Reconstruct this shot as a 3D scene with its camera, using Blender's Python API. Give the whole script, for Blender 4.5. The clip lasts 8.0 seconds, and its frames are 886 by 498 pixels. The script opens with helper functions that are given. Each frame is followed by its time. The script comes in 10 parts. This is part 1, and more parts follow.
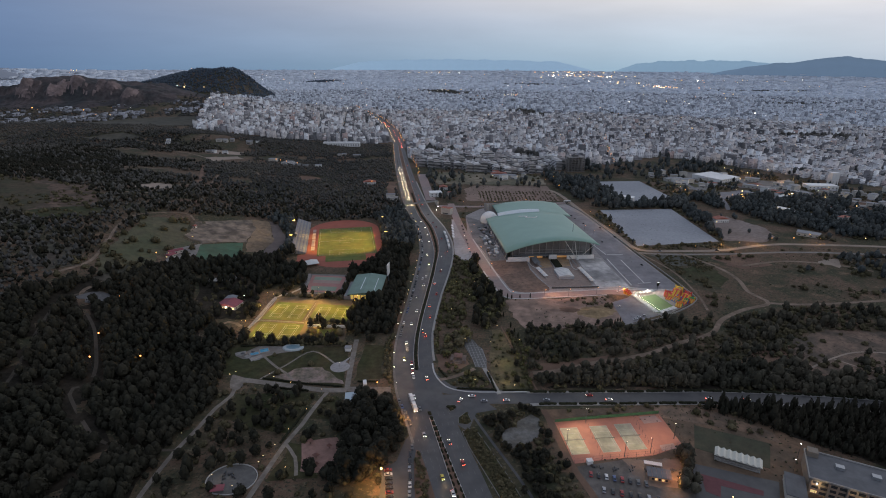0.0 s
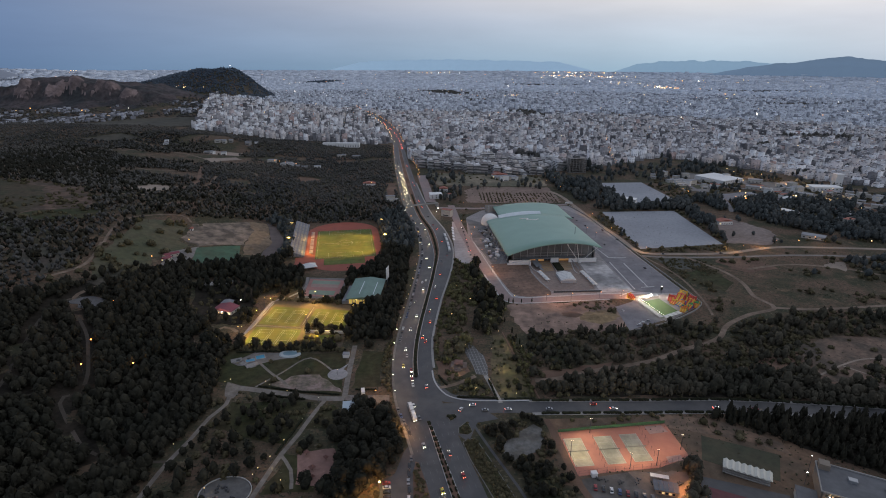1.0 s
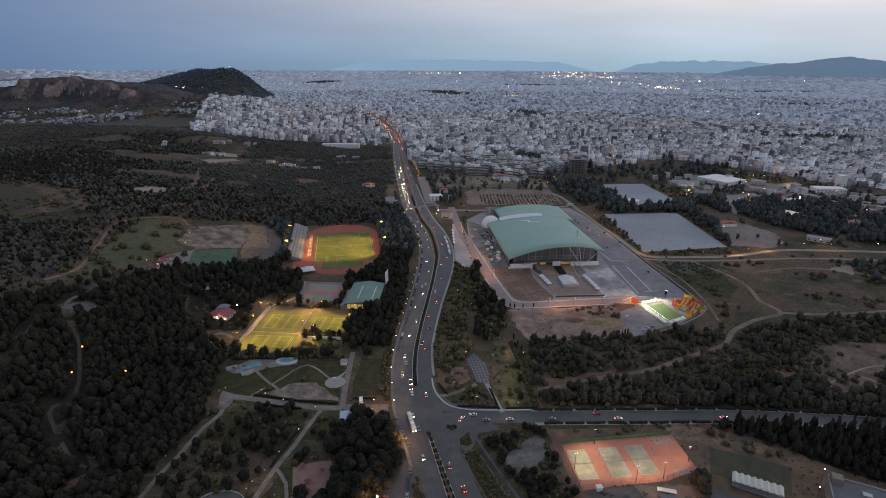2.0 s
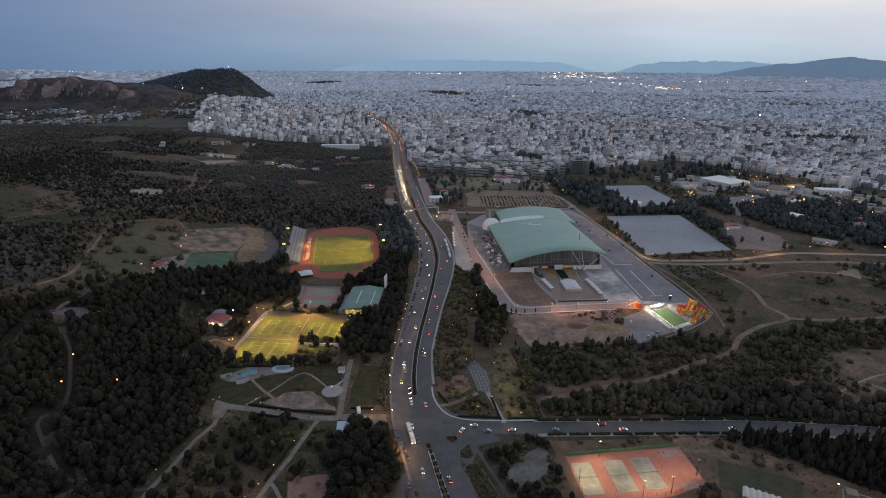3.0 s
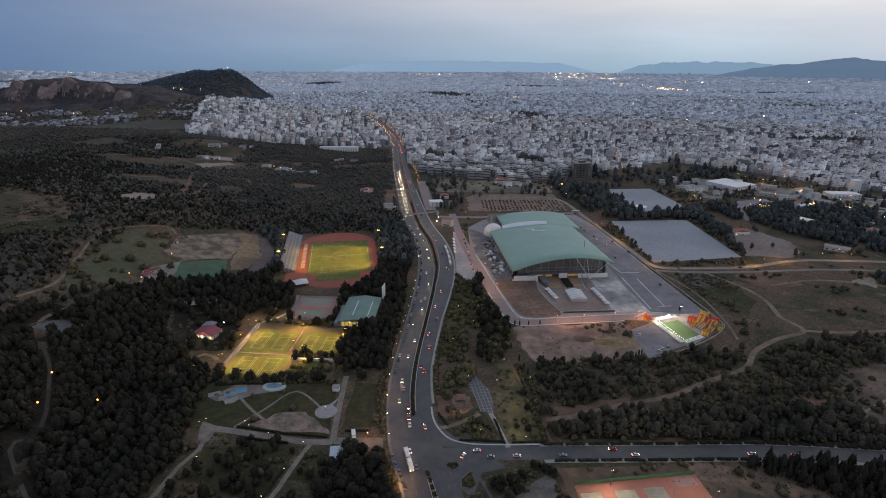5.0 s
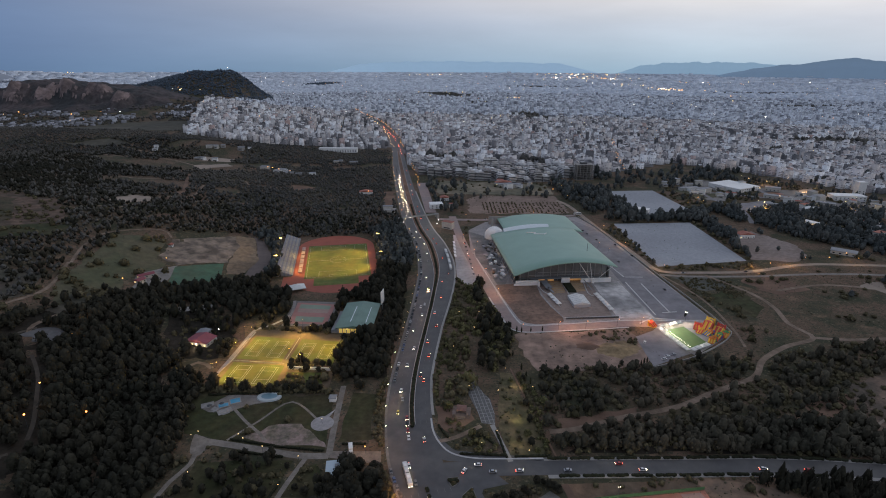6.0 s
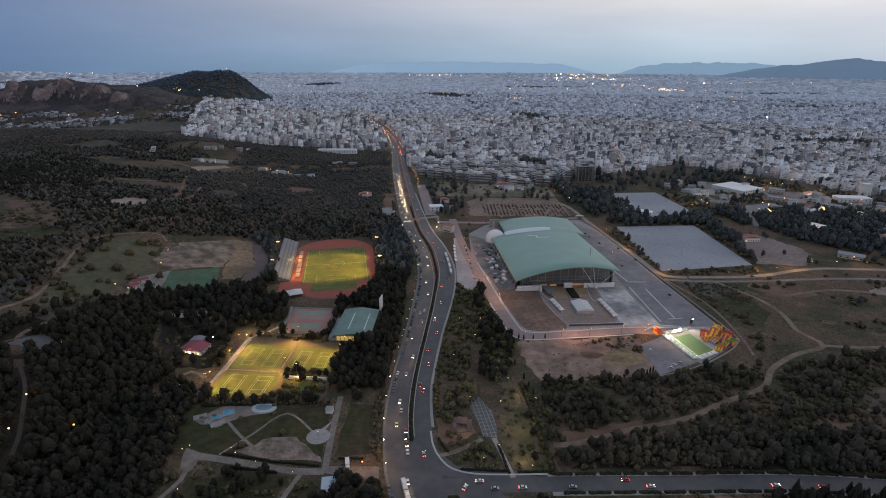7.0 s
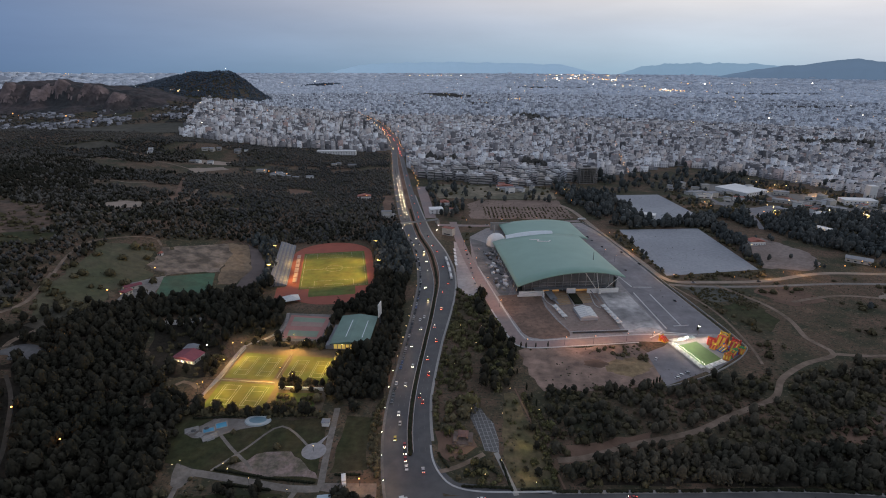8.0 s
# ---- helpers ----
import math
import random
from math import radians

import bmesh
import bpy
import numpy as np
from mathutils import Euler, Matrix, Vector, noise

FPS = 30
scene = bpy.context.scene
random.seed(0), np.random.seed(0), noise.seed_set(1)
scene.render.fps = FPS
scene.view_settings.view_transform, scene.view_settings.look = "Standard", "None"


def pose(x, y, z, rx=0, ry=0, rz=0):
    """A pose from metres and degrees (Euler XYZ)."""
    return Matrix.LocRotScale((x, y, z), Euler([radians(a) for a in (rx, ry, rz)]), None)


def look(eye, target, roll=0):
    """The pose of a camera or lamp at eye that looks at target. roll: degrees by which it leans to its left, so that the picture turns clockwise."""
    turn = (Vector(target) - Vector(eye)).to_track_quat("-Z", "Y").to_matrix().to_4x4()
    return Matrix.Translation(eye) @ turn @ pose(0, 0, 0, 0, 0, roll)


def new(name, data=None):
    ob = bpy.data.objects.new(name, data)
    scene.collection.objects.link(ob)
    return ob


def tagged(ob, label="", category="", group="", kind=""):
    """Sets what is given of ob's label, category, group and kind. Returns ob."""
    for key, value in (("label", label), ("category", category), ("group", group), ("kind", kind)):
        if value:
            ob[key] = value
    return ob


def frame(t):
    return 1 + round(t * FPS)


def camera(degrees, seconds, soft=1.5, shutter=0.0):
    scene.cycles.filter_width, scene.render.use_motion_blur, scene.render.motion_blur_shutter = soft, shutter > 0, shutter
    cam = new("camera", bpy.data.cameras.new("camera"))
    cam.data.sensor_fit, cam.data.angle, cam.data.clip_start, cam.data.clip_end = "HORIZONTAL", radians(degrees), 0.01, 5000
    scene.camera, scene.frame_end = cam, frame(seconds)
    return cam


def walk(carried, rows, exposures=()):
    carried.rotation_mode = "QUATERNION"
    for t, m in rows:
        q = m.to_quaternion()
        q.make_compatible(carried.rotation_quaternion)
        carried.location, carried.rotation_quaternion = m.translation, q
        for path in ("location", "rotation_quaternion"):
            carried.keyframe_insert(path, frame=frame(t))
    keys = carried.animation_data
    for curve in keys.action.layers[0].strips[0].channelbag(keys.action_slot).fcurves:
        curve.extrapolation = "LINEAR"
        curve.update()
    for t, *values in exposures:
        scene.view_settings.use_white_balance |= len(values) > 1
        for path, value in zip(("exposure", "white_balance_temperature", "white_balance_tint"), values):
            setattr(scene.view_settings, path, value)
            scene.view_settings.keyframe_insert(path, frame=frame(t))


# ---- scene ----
# the camera's flight: level, straight ahead along the avenue
cam = camera(79.1, 8.0, soft=1.0)
FLIGHT = []
for step in (0.0, 0.5, 1.0, 1.5, 2.2, 3.0, 3.5, 4.0, 4.5, 5.2, 6.0, 6.5, 7.0, 7.5, 8.0):
    n = step / 8.0
    eye = (1.18 * n - 0.93 * n * n, 74.74 * n + 12.84 * n * n, 215.0 - 0.38 * n + 1.19 * n * n)
    down = 19.365 - 0.21 * n - 0.053 * n * n
    FLIGHT.append((step, pose(*eye, 90 - down, 0, 0.254 * n - 0.08 * n * n) @ pose(0, 0, 0, 0, 0, 0.282 - 0.065 * n)))
walk(cam, FLIGHT)

# ---- sky and light: a clouded evening after sunset ----
world = bpy.data.worlds.new("evening_sky")
scene.world = world
world.use_nodes = True
wn, wl = world.node_tree.nodes, world.node_tree.links
wn.clear()


def wnode(kind, **values):
    n = wn.new(kind)
    for k, v in values.items():
        n.inputs[k].default_value = v
    return n


def ramp_stops(ramp_node, stops):
    el = ramp_node.color_ramp.elements
    while len(el) < len(stops):
        el.new(0.5)
    for e, (p, c) in zip(el, stops):
        e.position, e.color = p, (*c, 1)


wco = wn.new("ShaderNodeTexCoord")
wsep = wn.new("ShaderNodeSeparateXYZ")
wl.new(wco.outputs["Generated"], wsep.inputs[0])
# height in the sky: -0.1 .. 0.9
welev = wnode("ShaderNodeMapRange", **{"From Min": -0.1, "From Max": 0.9})
wl.new(wsep.outputs["Z"], welev.inputs["Value"])
west = wn.new("ShaderNodeValToRGB")   # the bright side, ahead to the right
ramp_stops(west, [(0.0, (0.24, 0.35, 0.48)), (0.085, (0.31, 0.45, 0.565)), (0.125, (0.43, 0.54, 0.64)), (0.16, (0.53, 0.59, 0.675)), (0.20, (0.70, 0.685, 0.70)), (0.40, (0.45, 0.495, 0.595)), (1.0, (0.322, 0.362, 0.468))])
east = wn.new("ShaderNodeValToRGB")   # the blue side
ramp_stops(east, [(0.0, (0.09, 0.16, 0.265)), (0.085, (0.105, 0.175, 0.305)), (0.125, (0.112, 0.182, 0.325)), (0.20, (0.122, 0.190, 0.335)), (0.40, (0.25, 0.31, 0.43)), (1.0, (0.322, 0.362, 0.468))])
wl.new(welev.outputs[0], west.inputs[0])
wl.new(welev.outputs[0], east.inputs[0])
wside = wnode("ShaderNodeMapRange", **{"From Min": -0.66, "From Max": 0.42})
wl.new(wsep.outputs["X"], wside.inputs["Value"])
wmix = wn.new("ShaderNodeMixRGB")
wl.new(wside.outputs[0], wmix.inputs[0])
wl.new(east.outputs[0], wmix.inputs[1])
wl.new(west.outputs[0], wmix.inputs[2])
# long flat cloud streaks
wmap = wn.new("ShaderNodeMapping")
wmap.inputs["Scale"].default_value = (1.4, 1.4, 8.0)
wl.new(wco.outputs["Generated"], wmap.inputs[0])
wcloud = wnode("ShaderNodeTexNoise", Scale=2.2, Detail=7.0, Roughness=0.55)
wl.new(wmap.outputs[0], wcloud.inputs["Vector"])
wcr = wnode("ShaderNodeMapRange", **{"From Min": 0.35, "From Max": 0.7, "To Min": 0.945, "To Max": 1.055})
wl.new(wcloud.outputs[0], wcr.inputs["Value"])
wmul = wn.new("ShaderNodeMixRGB")
wmul.blend_type = "MULTIPLY"
wmul.inputs[0].default_value = 1.0
wl.new(wmix.outputs[0], wmul.inputs[1])
wl.new(wcr.outputs[0], wmul.inputs[2])
wsky = wn.new("ShaderNodeTexSky")
wsky.sky_type, wsky.sun_disc, wsky.sun_elevation, wsky.sun_rotation = "NISHITA", False, radians(1.0), radians(48)
wadd = wn.new("ShaderNodeMixRGB")
wadd.blend_type = "ADD"
wadd.inputs[0].default_value = 0.005
wl.new(wmul.outputs[0], wadd.inputs[1])
wl.new(wsky.outputs[0], wadd.inputs[2])
wbg = wnode("ShaderNodeBackground", Strength=1.14)
wl.new(wadd.outputs[0], wbg.inputs[0])
wout = wn.new("ShaderNodeOutputWorld")
wl.new(wbg.outputs[0], wout.inputs[0])

glow = bpy.data.lights.new("evening_glow", "SUN")
glow.energy, glow.angle, glow.color = 0.25, radians(60), (0.97, 0.92, 0.90)
new("evening_glow", glow).matrix_world = look((600, 500, 500), (0, 0, 0))

# ---- materials ----
MATS = {}


def material(name, base, rough=0.85, var=0.25, scale=0.25, fine=4.0, bump=0.0, metal=0.0, tint=None, island=0.0, objrand=0.0, patch=0.02, gloss=0.5):
    """A surface with broad patches, a middle grain and fine relief, sized in metres."""
    if name in MATS:
        return MATS[name]
    m = bpy.data.materials.new(name)
    m.use_nodes = True
    nt = m.node_tree
    nn, nl = nt.nodes, nt.links
    bsdf = nn["Principled BSDF"]
    bsdf.inputs["Roughness"].default_value = rough
    bsdf.inputs["Metallic"].default_value = metal
    bsdf.inputs["Specular IOR Level"].default_value = gloss
    geo = nn.new("ShaderNodeNewGeometry")
    big = nn.new("ShaderNodeTexNoise")
    big.inputs["Scale"].default_value = patch
    big.inputs["Detail"].default_value = 4
    mid = nn.new("ShaderNodeTexNoise")
    mid.inputs["Scale"].default_value = scale
    mid.inputs["Detail"].default_value = 6
    mid.inputs["Roughness"].default_value = 0.65
    nl.new(geo.outputs["Position"], big.inputs["Vector"])
    nl.new(geo.outputs["Position"], mid.inputs["Vector"])
    mr = nn.new("ShaderNodeMapRange")
    mr.inputs["From Min"].default_value, mr.inputs["From Max"].default_value = 0.3, 0.7
    mr.inputs["To Min"].default_value, mr.inputs["To Max"].default_value = 1 - var, 1 + var
    nl.new(mid.outputs[0], mr.inputs["Value"])
    mix = nn.new("ShaderNodeMixRGB")
    mix.inputs[1].default_value = (*base, 1)
    mix.inputs[2].default_value = (*(tint or [min(1, c * (1 - var)) for c in base]), 1)
    br = nn.new("ShaderNodeMapRange")
    br.inputs["From Min"].default_value, br.inputs["From Max"].default_value = 0.4, 0.6
    nl.new(big.outputs[0], br.inputs["Value"])
    nl.new(br.outputs[0], mix.inputs[0])
    mul = nn.new("ShaderNodeMixRGB")
    mul.blend_type = "MULTIPLY"
    mul.inputs[0].default_value = 1
    nl.new(mix.outputs[0], mul.inputs[1])
    nl.new(mr.outputs[0], mul.inputs[2])
    out = mul
    for amount, source in ((island, geo.outputs["Random Per Island"]), (objrand, None)):
        if amount:
            if source is None:
                source = nn.new("ShaderNodeObjectInfo").outputs["Random"]
            ir = nn.new("ShaderNodeMapRange")
            ir.inputs["To Min"].default_value, ir.inputs["To Max"].default_value = 1 - amount, 1 + amount
            nl.new(source, ir.inputs["Value"])
            m2 = nn.new("ShaderNodeMixRGB")
            m2.blend_type = "MULTIPLY"
            m2.inputs[0].default_value = 1
            nl.new(out.outputs[0], m2.inputs[1])
            nl.new(ir.outputs[0], m2.inputs[2])
            out = m2
    nl.new(out.outputs[0], bsdf.inputs["Base Color"])
    if bump:
        fn = nn.new("ShaderNodeTexNoise")
        fn.inputs["Scale"].default_value = fine
        nl.new(geo.outputs["Position"], fn.inputs["Vector"])
        bn = nn.new("ShaderNodeBump")
        bn.inputs["Strength"].default_value = bump
        nl.new(fn.outputs[0], bn.inputs["Height"])
        nl.new(bn.outputs[0], bsdf.inputs["Normal"])
    MATS[name] = m
    return m


def lamp_glass(name, colour, strength):
    """The lit glass of a lamp."""
    if name in MATS:
        return MATS[name]
    m = bpy.data.materials.new(name)
    m.use_nodes = True
    b = m.node_tree.nodes["Principled BSDF"]
    b.inputs["Base Color"].default_value = (*colour, 1)
    b.inputs["Emission Color"].default_value = (*colour, 1)
    b.inputs["Emission Strength"].default_value = strength
    MATS[name] = m
    return m


ASPHALT = material("asphalt", (0.055, 0.054, 0.057), 0.6, 0.22, 0.12, 6, 0.2, tint=(0.072, 0.069, 0.068), patch=0.03)
LOT_ASPHALT = material("lot_asphalt", (0.165, 0.158, 0.168), 0.85, 0.25, 0.1, 6, 0.2, tint=(0.20, 0.19, 0.20), patch=0.03)
PAVING = material("paving", (0.29, 0.27, 0.265), 0.85, 0.25, 0.3, tint=(0.215, 0.198, 0.192))
PINK_PAVING = material("pink_paving", (0.26, 0.19, 0.175), 0.85, 0.15, 0.2, tint=(0.22, 0.18, 0.17))
CONCRETE = material("concrete", (0.30, 0.285, 0.265), 0.8, 0.15, 0.3)
PARK_PATH = material("park_path_concrete", (0.205, 0.178, 0.152), 0.9, 0.3, 0.3, tint=(0.15, 0.128, 0.108), patch=0.08)
KERB = material("kerb_stone", (0.46, 0.45, 0.44), 0.8, 0.15, 0.4)
GRAVEL = material("grey_gravel", (0.255, 0.265, 0.285), 0.95, 0.16, 0.25, 3, 0.3, tint=(0.30, 0.31, 0.33), patch=0.012)
DIRT = material("bare_earth", (0.185, 0.117, 0.0826), 0.95, 0.28, 0.12, 2, 0.4, tint=(0.125, 0.0792, 0.0576), patch=0.03, gloss=0.2)
PALE_DIRT = material("pale_track_earth", (0.29, 0.225, 0.175), 0.95, 0.2, 0.12, tint=(0.24, 0.19, 0.15))
DRYGRASS = material("dry_grass", (0.245, 0.175, 0.10), 0.95, 0.4, 0.2, tint=(0.155, 0.115, 0.07), gloss=0.2)
LAWN = material("lawn", (0.0378, 0.042, 0.018), 0.95, 0.45, 0.18, tint=(0.054, 0.046, 0.024), patch=0.03, gloss=0.2)
TURF = material("pitch_turf", (0.092, 0.116, 0.032), 0.9, 0.30, 0.10, tint=(0.118, 0.122, 0.036), patch=0.06, gloss=0.2)
DARKTURF = material("dark_green_turf", (0.045, 0.100, 0.060), 0.9, 0.3, 0.08, tint=(0.055, 0.085, 0.05), patch=0.05)
RUNTRACK = material("red_running_track", (0.30, 0.075, 0.045), 0.85, 0.12, 0.1, tint=(0.25, 0.07, 0.045))
CLAY = material("orange_court", (0.37, 0.15, 0.105), 0.85, 0.14, 0.12, tint=(0.31, 0.125, 0.09))
COURT_PALE = material("pale_court", (0.34, 0.315, 0.225), 0.85, 0.22, 0.25, tint=(0.27, 0.265, 0.195), patch=0.08)
COURT_GREEN = material("green_court", (0.20, 0.25, 0.19), 0.85, 0.12, 0.12)
COURT_RED = material("faded_red_court", (0.33, 0.165, 0.145), 0.85, 0.12, 0.12)
WHITE_LINE = material("white_line", (0.42, 0.42, 0.40), 0.8, 0.1)
WHITE = material("white_paint", (0.72, 0.71, 0.69), 0.6, 0.08, 0.3)
STEEL = material("galvanised_steel", (0.35, 0.36, 0.37), 0.5, 0.1, 1, metal=0.6)
DARK_METAL = material("dark_metal", (0.06, 0.062, 0.066), 0.5, 0.15, 1)
GREEN_ROOF = material("green_sheet_roof", (0.20, 0.325, 0.265), 0.5, 0.07, 0.05, tint=(0.215, 0.345, 0.285), patch=0.02)
GYM_ROOF = material("blue_green_sheet_roof", (0.112, 0.185, 0.152), 0.5, 0.15, 0.1, tint=(0.13, 0.21, 0.172))
GREY_ROOF = material("grey_roof", (0.22, 0.225, 0.24), 0.7, 0.15, 0.2)
TILE_ROOF = material("red_tile_roof", (0.33, 0.12, 0.085), 0.85, 0.2, 0.5)
CRIMSON_ROOF = material("crimson_roof", (0.22, 0.055, 0.07), 0.7, 0.15, 0.3)
PLASTER = material("plaster_wall", (0.5, 0.47, 0.42), 0.85, 0.12, 0.3)
GLASS = material("dark_window_glass", (0.03, 0.035, 0.042), 0.15, 0.1, 1)
BARK = material("bark", (0.09, 0.065, 0.045), 0.95, 0.3, 2)
PINE = material("pine_foliage", (0.0223, 0.0225, 0.0162), 0.95, 0.4, 0.55, 1.6, 0.9, island=0.3, tint=(0.0318, 0.0294, 0.0209), gloss=0.12)
# lighter copy of PINE: light on the eastern wood is put into its colour
LIT_PINE = material("lit_pine_foliage", (0.0424, 0.0407, 0.0296), 0.95, 0.4, 0.55, 1.6, 0.9, island=0.3, tint=(0.0702, 0.0618, 0.0445), gloss=0.12)
BUSH = material("bush_foliage", (0.0725, 0.0647, 0.0355), 0.95, 0.4, 0.6, 1.8, 0.9, island=0.3, tint=(0.0967, 0.082, 0.0481), gloss=0.12)
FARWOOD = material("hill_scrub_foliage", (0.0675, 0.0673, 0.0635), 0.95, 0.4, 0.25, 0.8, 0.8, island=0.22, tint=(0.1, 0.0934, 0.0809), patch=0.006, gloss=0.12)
HEDGE = material("hedge_foliage", (0.0252, 0.027, 0.016), 0.95, 0.3, 0.6, island=0.3, gloss=0.12)
# paler, bluer foliage for far trees: haze light is mixed into the colour
HAZED_FOLIAGE = material("hazed_foliage", (0.0528, 0.06, 0.0587), 0.95, 0.4, 0.4, 1.0, 0.8, island=0.35, tint=(0.0744, 0.078, 0.0725), patch=0.02, gloss=0.12)
TRACK_EARTH = material("trodden_earth", (0.215, 0.16, 0.122), 0.95, 0.3, 0.2, tint=(0.155, 0.115, 0.085), patch=0.06, gloss=0.2)
OLIVE = material("olive_foliage", (0.0984, 0.0959, 0.0437), 0.95, 0.35, 0.5, island=0.45, tint=(0.12, 0.108, 0.0517), gloss=0.12)
DIM_EARTH = material("dim_track_earth", (0.105, 0.085, 0.068), 0.95, 0.3, 0.2, tint=(0.07, 0.06, 0.048), gloss=0.2)
WATER = material("pool_water", (0.08, 0.31, 0.46), 0.2, 0.1, 0.3)
SODIUM = lamp_glass("sodium_lamp_glass", (1.0, 0.42, 0.10), 4.0)
WARM = lamp_glass("warm_lamp_glass", (1.0, 0.66, 0.28), 5.5)
COOL = lamp_glass("white_lamp_glass", (1.0, 0.93, 0.80), 14)
HEADLIGHT = lamp_glass("headlight_glass", (1.0, 0.80, 0.52), 34)
TAILLIGHT = lamp_glass("tail_light_glass", (1.0, 0.12, 0.06), 18)

# ---- mesh tools ----


class Shape:
    """Collects boxes, prisms, tubes and clumps into one mesh."""

    def __init__(self):
        self.v, self.f = [], []

    def add(self, verts, faces, m=None):
        o = len(self.v)
        self.v += [tuple(m @ Vector(p)) for p in verts] if m else [tuple(p) for p in verts]
        self.f += [tuple(i + o for i in f) for f in faces]
        return self

    def box(self, x, y, z, sx, sy, sz, turn=0.0, top=1.0):
        """A box standing on z; top: how much narrower its upper face is."""
        a, b = sx / 2, sy / 2
        p = [(-a, -b, 0), (a, -b, 0), (a, b, 0), (-a, b, 0)] + [(u * top, w * top, sz) for u, w in ((-a, -b), (a, -b), (a, b), (-a, b))]
        return self.add(p, [(3, 2, 1, 0), (4, 5, 6, 7), (0, 1, 5, 4), (1, 2, 6, 5), (2, 3, 7, 6), (3, 0, 4, 7)], pose(x, y, z, 0, 0, turn))

    def tube(self, p, q, r0, r1, sides=6):
        p, q = Vector(p), Vector(q)
        m = (q - p).to_track_quat("Z", "Y").to_matrix()
        vs = []
        for c, r in ((p, r0), (q, r1)):
            vs += [c + m @ Vector((r * math.cos(2 * math.pi * k / sides), r * math.sin(2 * math.pi * k / sides), 0)) for k in range(sides)]
        fs = [(k, (k + 1) % sides, sides + (k + 1) % sides, sides + k) for k in range(sides)]
        return self.add(vs, fs + [tuple(range(sides - 1, -1, -1)), tuple(range(sides, 2 * sides))])

    def ball(self, x, y, z, r, squash=1.0, rings=4, sides=8):
        vs, fs = [(x, y, z - r * squash)], []
        for i in range(1, rings):
            a = -math.pi / 2 + math.pi * i / rings
            vs += [(x + r * math.cos(a) * math.cos(2 * math.pi * k / sides), y + r * math.cos(a) * math.sin(2 * math.pi * k / sides), z + r * squash * math.sin(a)) for k in range(sides)]
        vs.append((x, y, z + r * squash))
        last = len(vs) - 1
        for k in range(sides):
            n = (k + 1) % sides
            fs.append((0, 1 + n, 1 + k))
            for i in range(rings - 2):
                b = 1 + i * sides
                fs.append((b + k, b + n, b + sides + n, b + sides + k))
            fs.append((last, last - sides + k, last - sides + n))
        return self.add(vs, fs)

    def prism(self, outline, z0, z1):
        n = len(outline)
        vs = [(x, y, z0) for x, y in outline] + [(x, y, z1) for x, y in outline]
        area = sum(outline[i - 1][0] * outline[i][1] - outline[i][0] * outline[i - 1][1] for i in range(n))
        if area < 0:
            vs = vs[n - 1::-1] + vs[:n - 1:-1]
        return self.add(vs, [tuple(range(n - 1, -1, -1)), tuple(range(n, 2 * n))] + [(i, (i + 1) % n, n + (i + 1) % n, n + i) for i in range(n)])

    def mesh(self, name, mat, smooth=False):
        me = bpy.data.meshes.new(name)
        me.from_pydata(self.v, [], self.f)
        me.materials.append(mat)
        if smooth:
            me.shade_smooth()
        me.update()
        return me


def part(name, shape, mat, parent=None, label="", smooth=False):
    """Links a shape as one mesh object under a thing or a part."""
    ob = new(name, shape.mesh(name, mat, smooth) if isinstance(shape, Shape) else shape)
    ob.parent = parent
    return tagged(ob, label) if label else ob


def thing(name, at, label, category, group="", kind="", turn=0.0):
    ob = new(name)
    ob.empty_display_size = 0.5
    ob.matrix_world = pose(*at, 0, 0, turn)
    return tagged(ob, label, category, group, kind)


def setting(name, shape, mat, label, category, kind="structure", smooth=False):
    ob = part(name, shape, mat, None, "", smooth)
    return tagged(ob, label, category, "", kind)


def fast_mesh(name, verts, tris, mats, slot=None):
    """A mesh from arrays: verts (n, 3), faces (m, 3 or 4)."""
    me = bpy.data.meshes.new(name)
    n, k = tris.shape
    me.vertices.add(len(verts))
    me.vertices.foreach_set("co", np.ascontiguousarray(verts, dtype=np.float32).ravel())
    me.loops.add(n * k)
    me.loops.foreach_set("vertex_index", np.ascontiguousarray(tris, dtype=np.int32).ravel())
    me.polygons.add(n)
    me.polygons.foreach_set("loop_start", np.arange(0, n * k, k, dtype=np.int32))
    me.polygons.foreach_set("loop_total", np.full(n, k, dtype=np.int32))
    for m in mats:
        me.materials.append(m)
    if slot is not None:
        me.polygons.foreach_set("material_index", slot.astype(np.int32))
    me.update(calc_edges=True)
    return me


# ---- lie of the land ----
R0, REACH, EYE_H = 2400.0, 2450.0, 215.0
BUMPS = [(-1420, 3040, 58, 110, 200), (-1255, 3030, 82, 92, 190), (-1108, 3030, 96, 72, 180), (-1170, 2960, 22, 300, 300), (-1195, 3060, 9, 18, 40), (-1060, 3060, 8, 14, 40), (-1130, 3060, 7, 14, 40), (-1320, 3060, 7, 22, 40), (-1750, 3050, 84, 330, 260), (-1330, 2000, 74, 330, 290), (-1000, 1960, 52, 150, 120), (-640, 1800, 46, 260, 330), (360, 2760, 40, 120, 110), (-5200, 6600, 80, 900, 700), (-560, 1290, 13, 125, 45), (-860, 1330, 18, 180, 60), (-700, 1130, 12, 160, 50), (-1150, 1420, 20, 260, 60)]


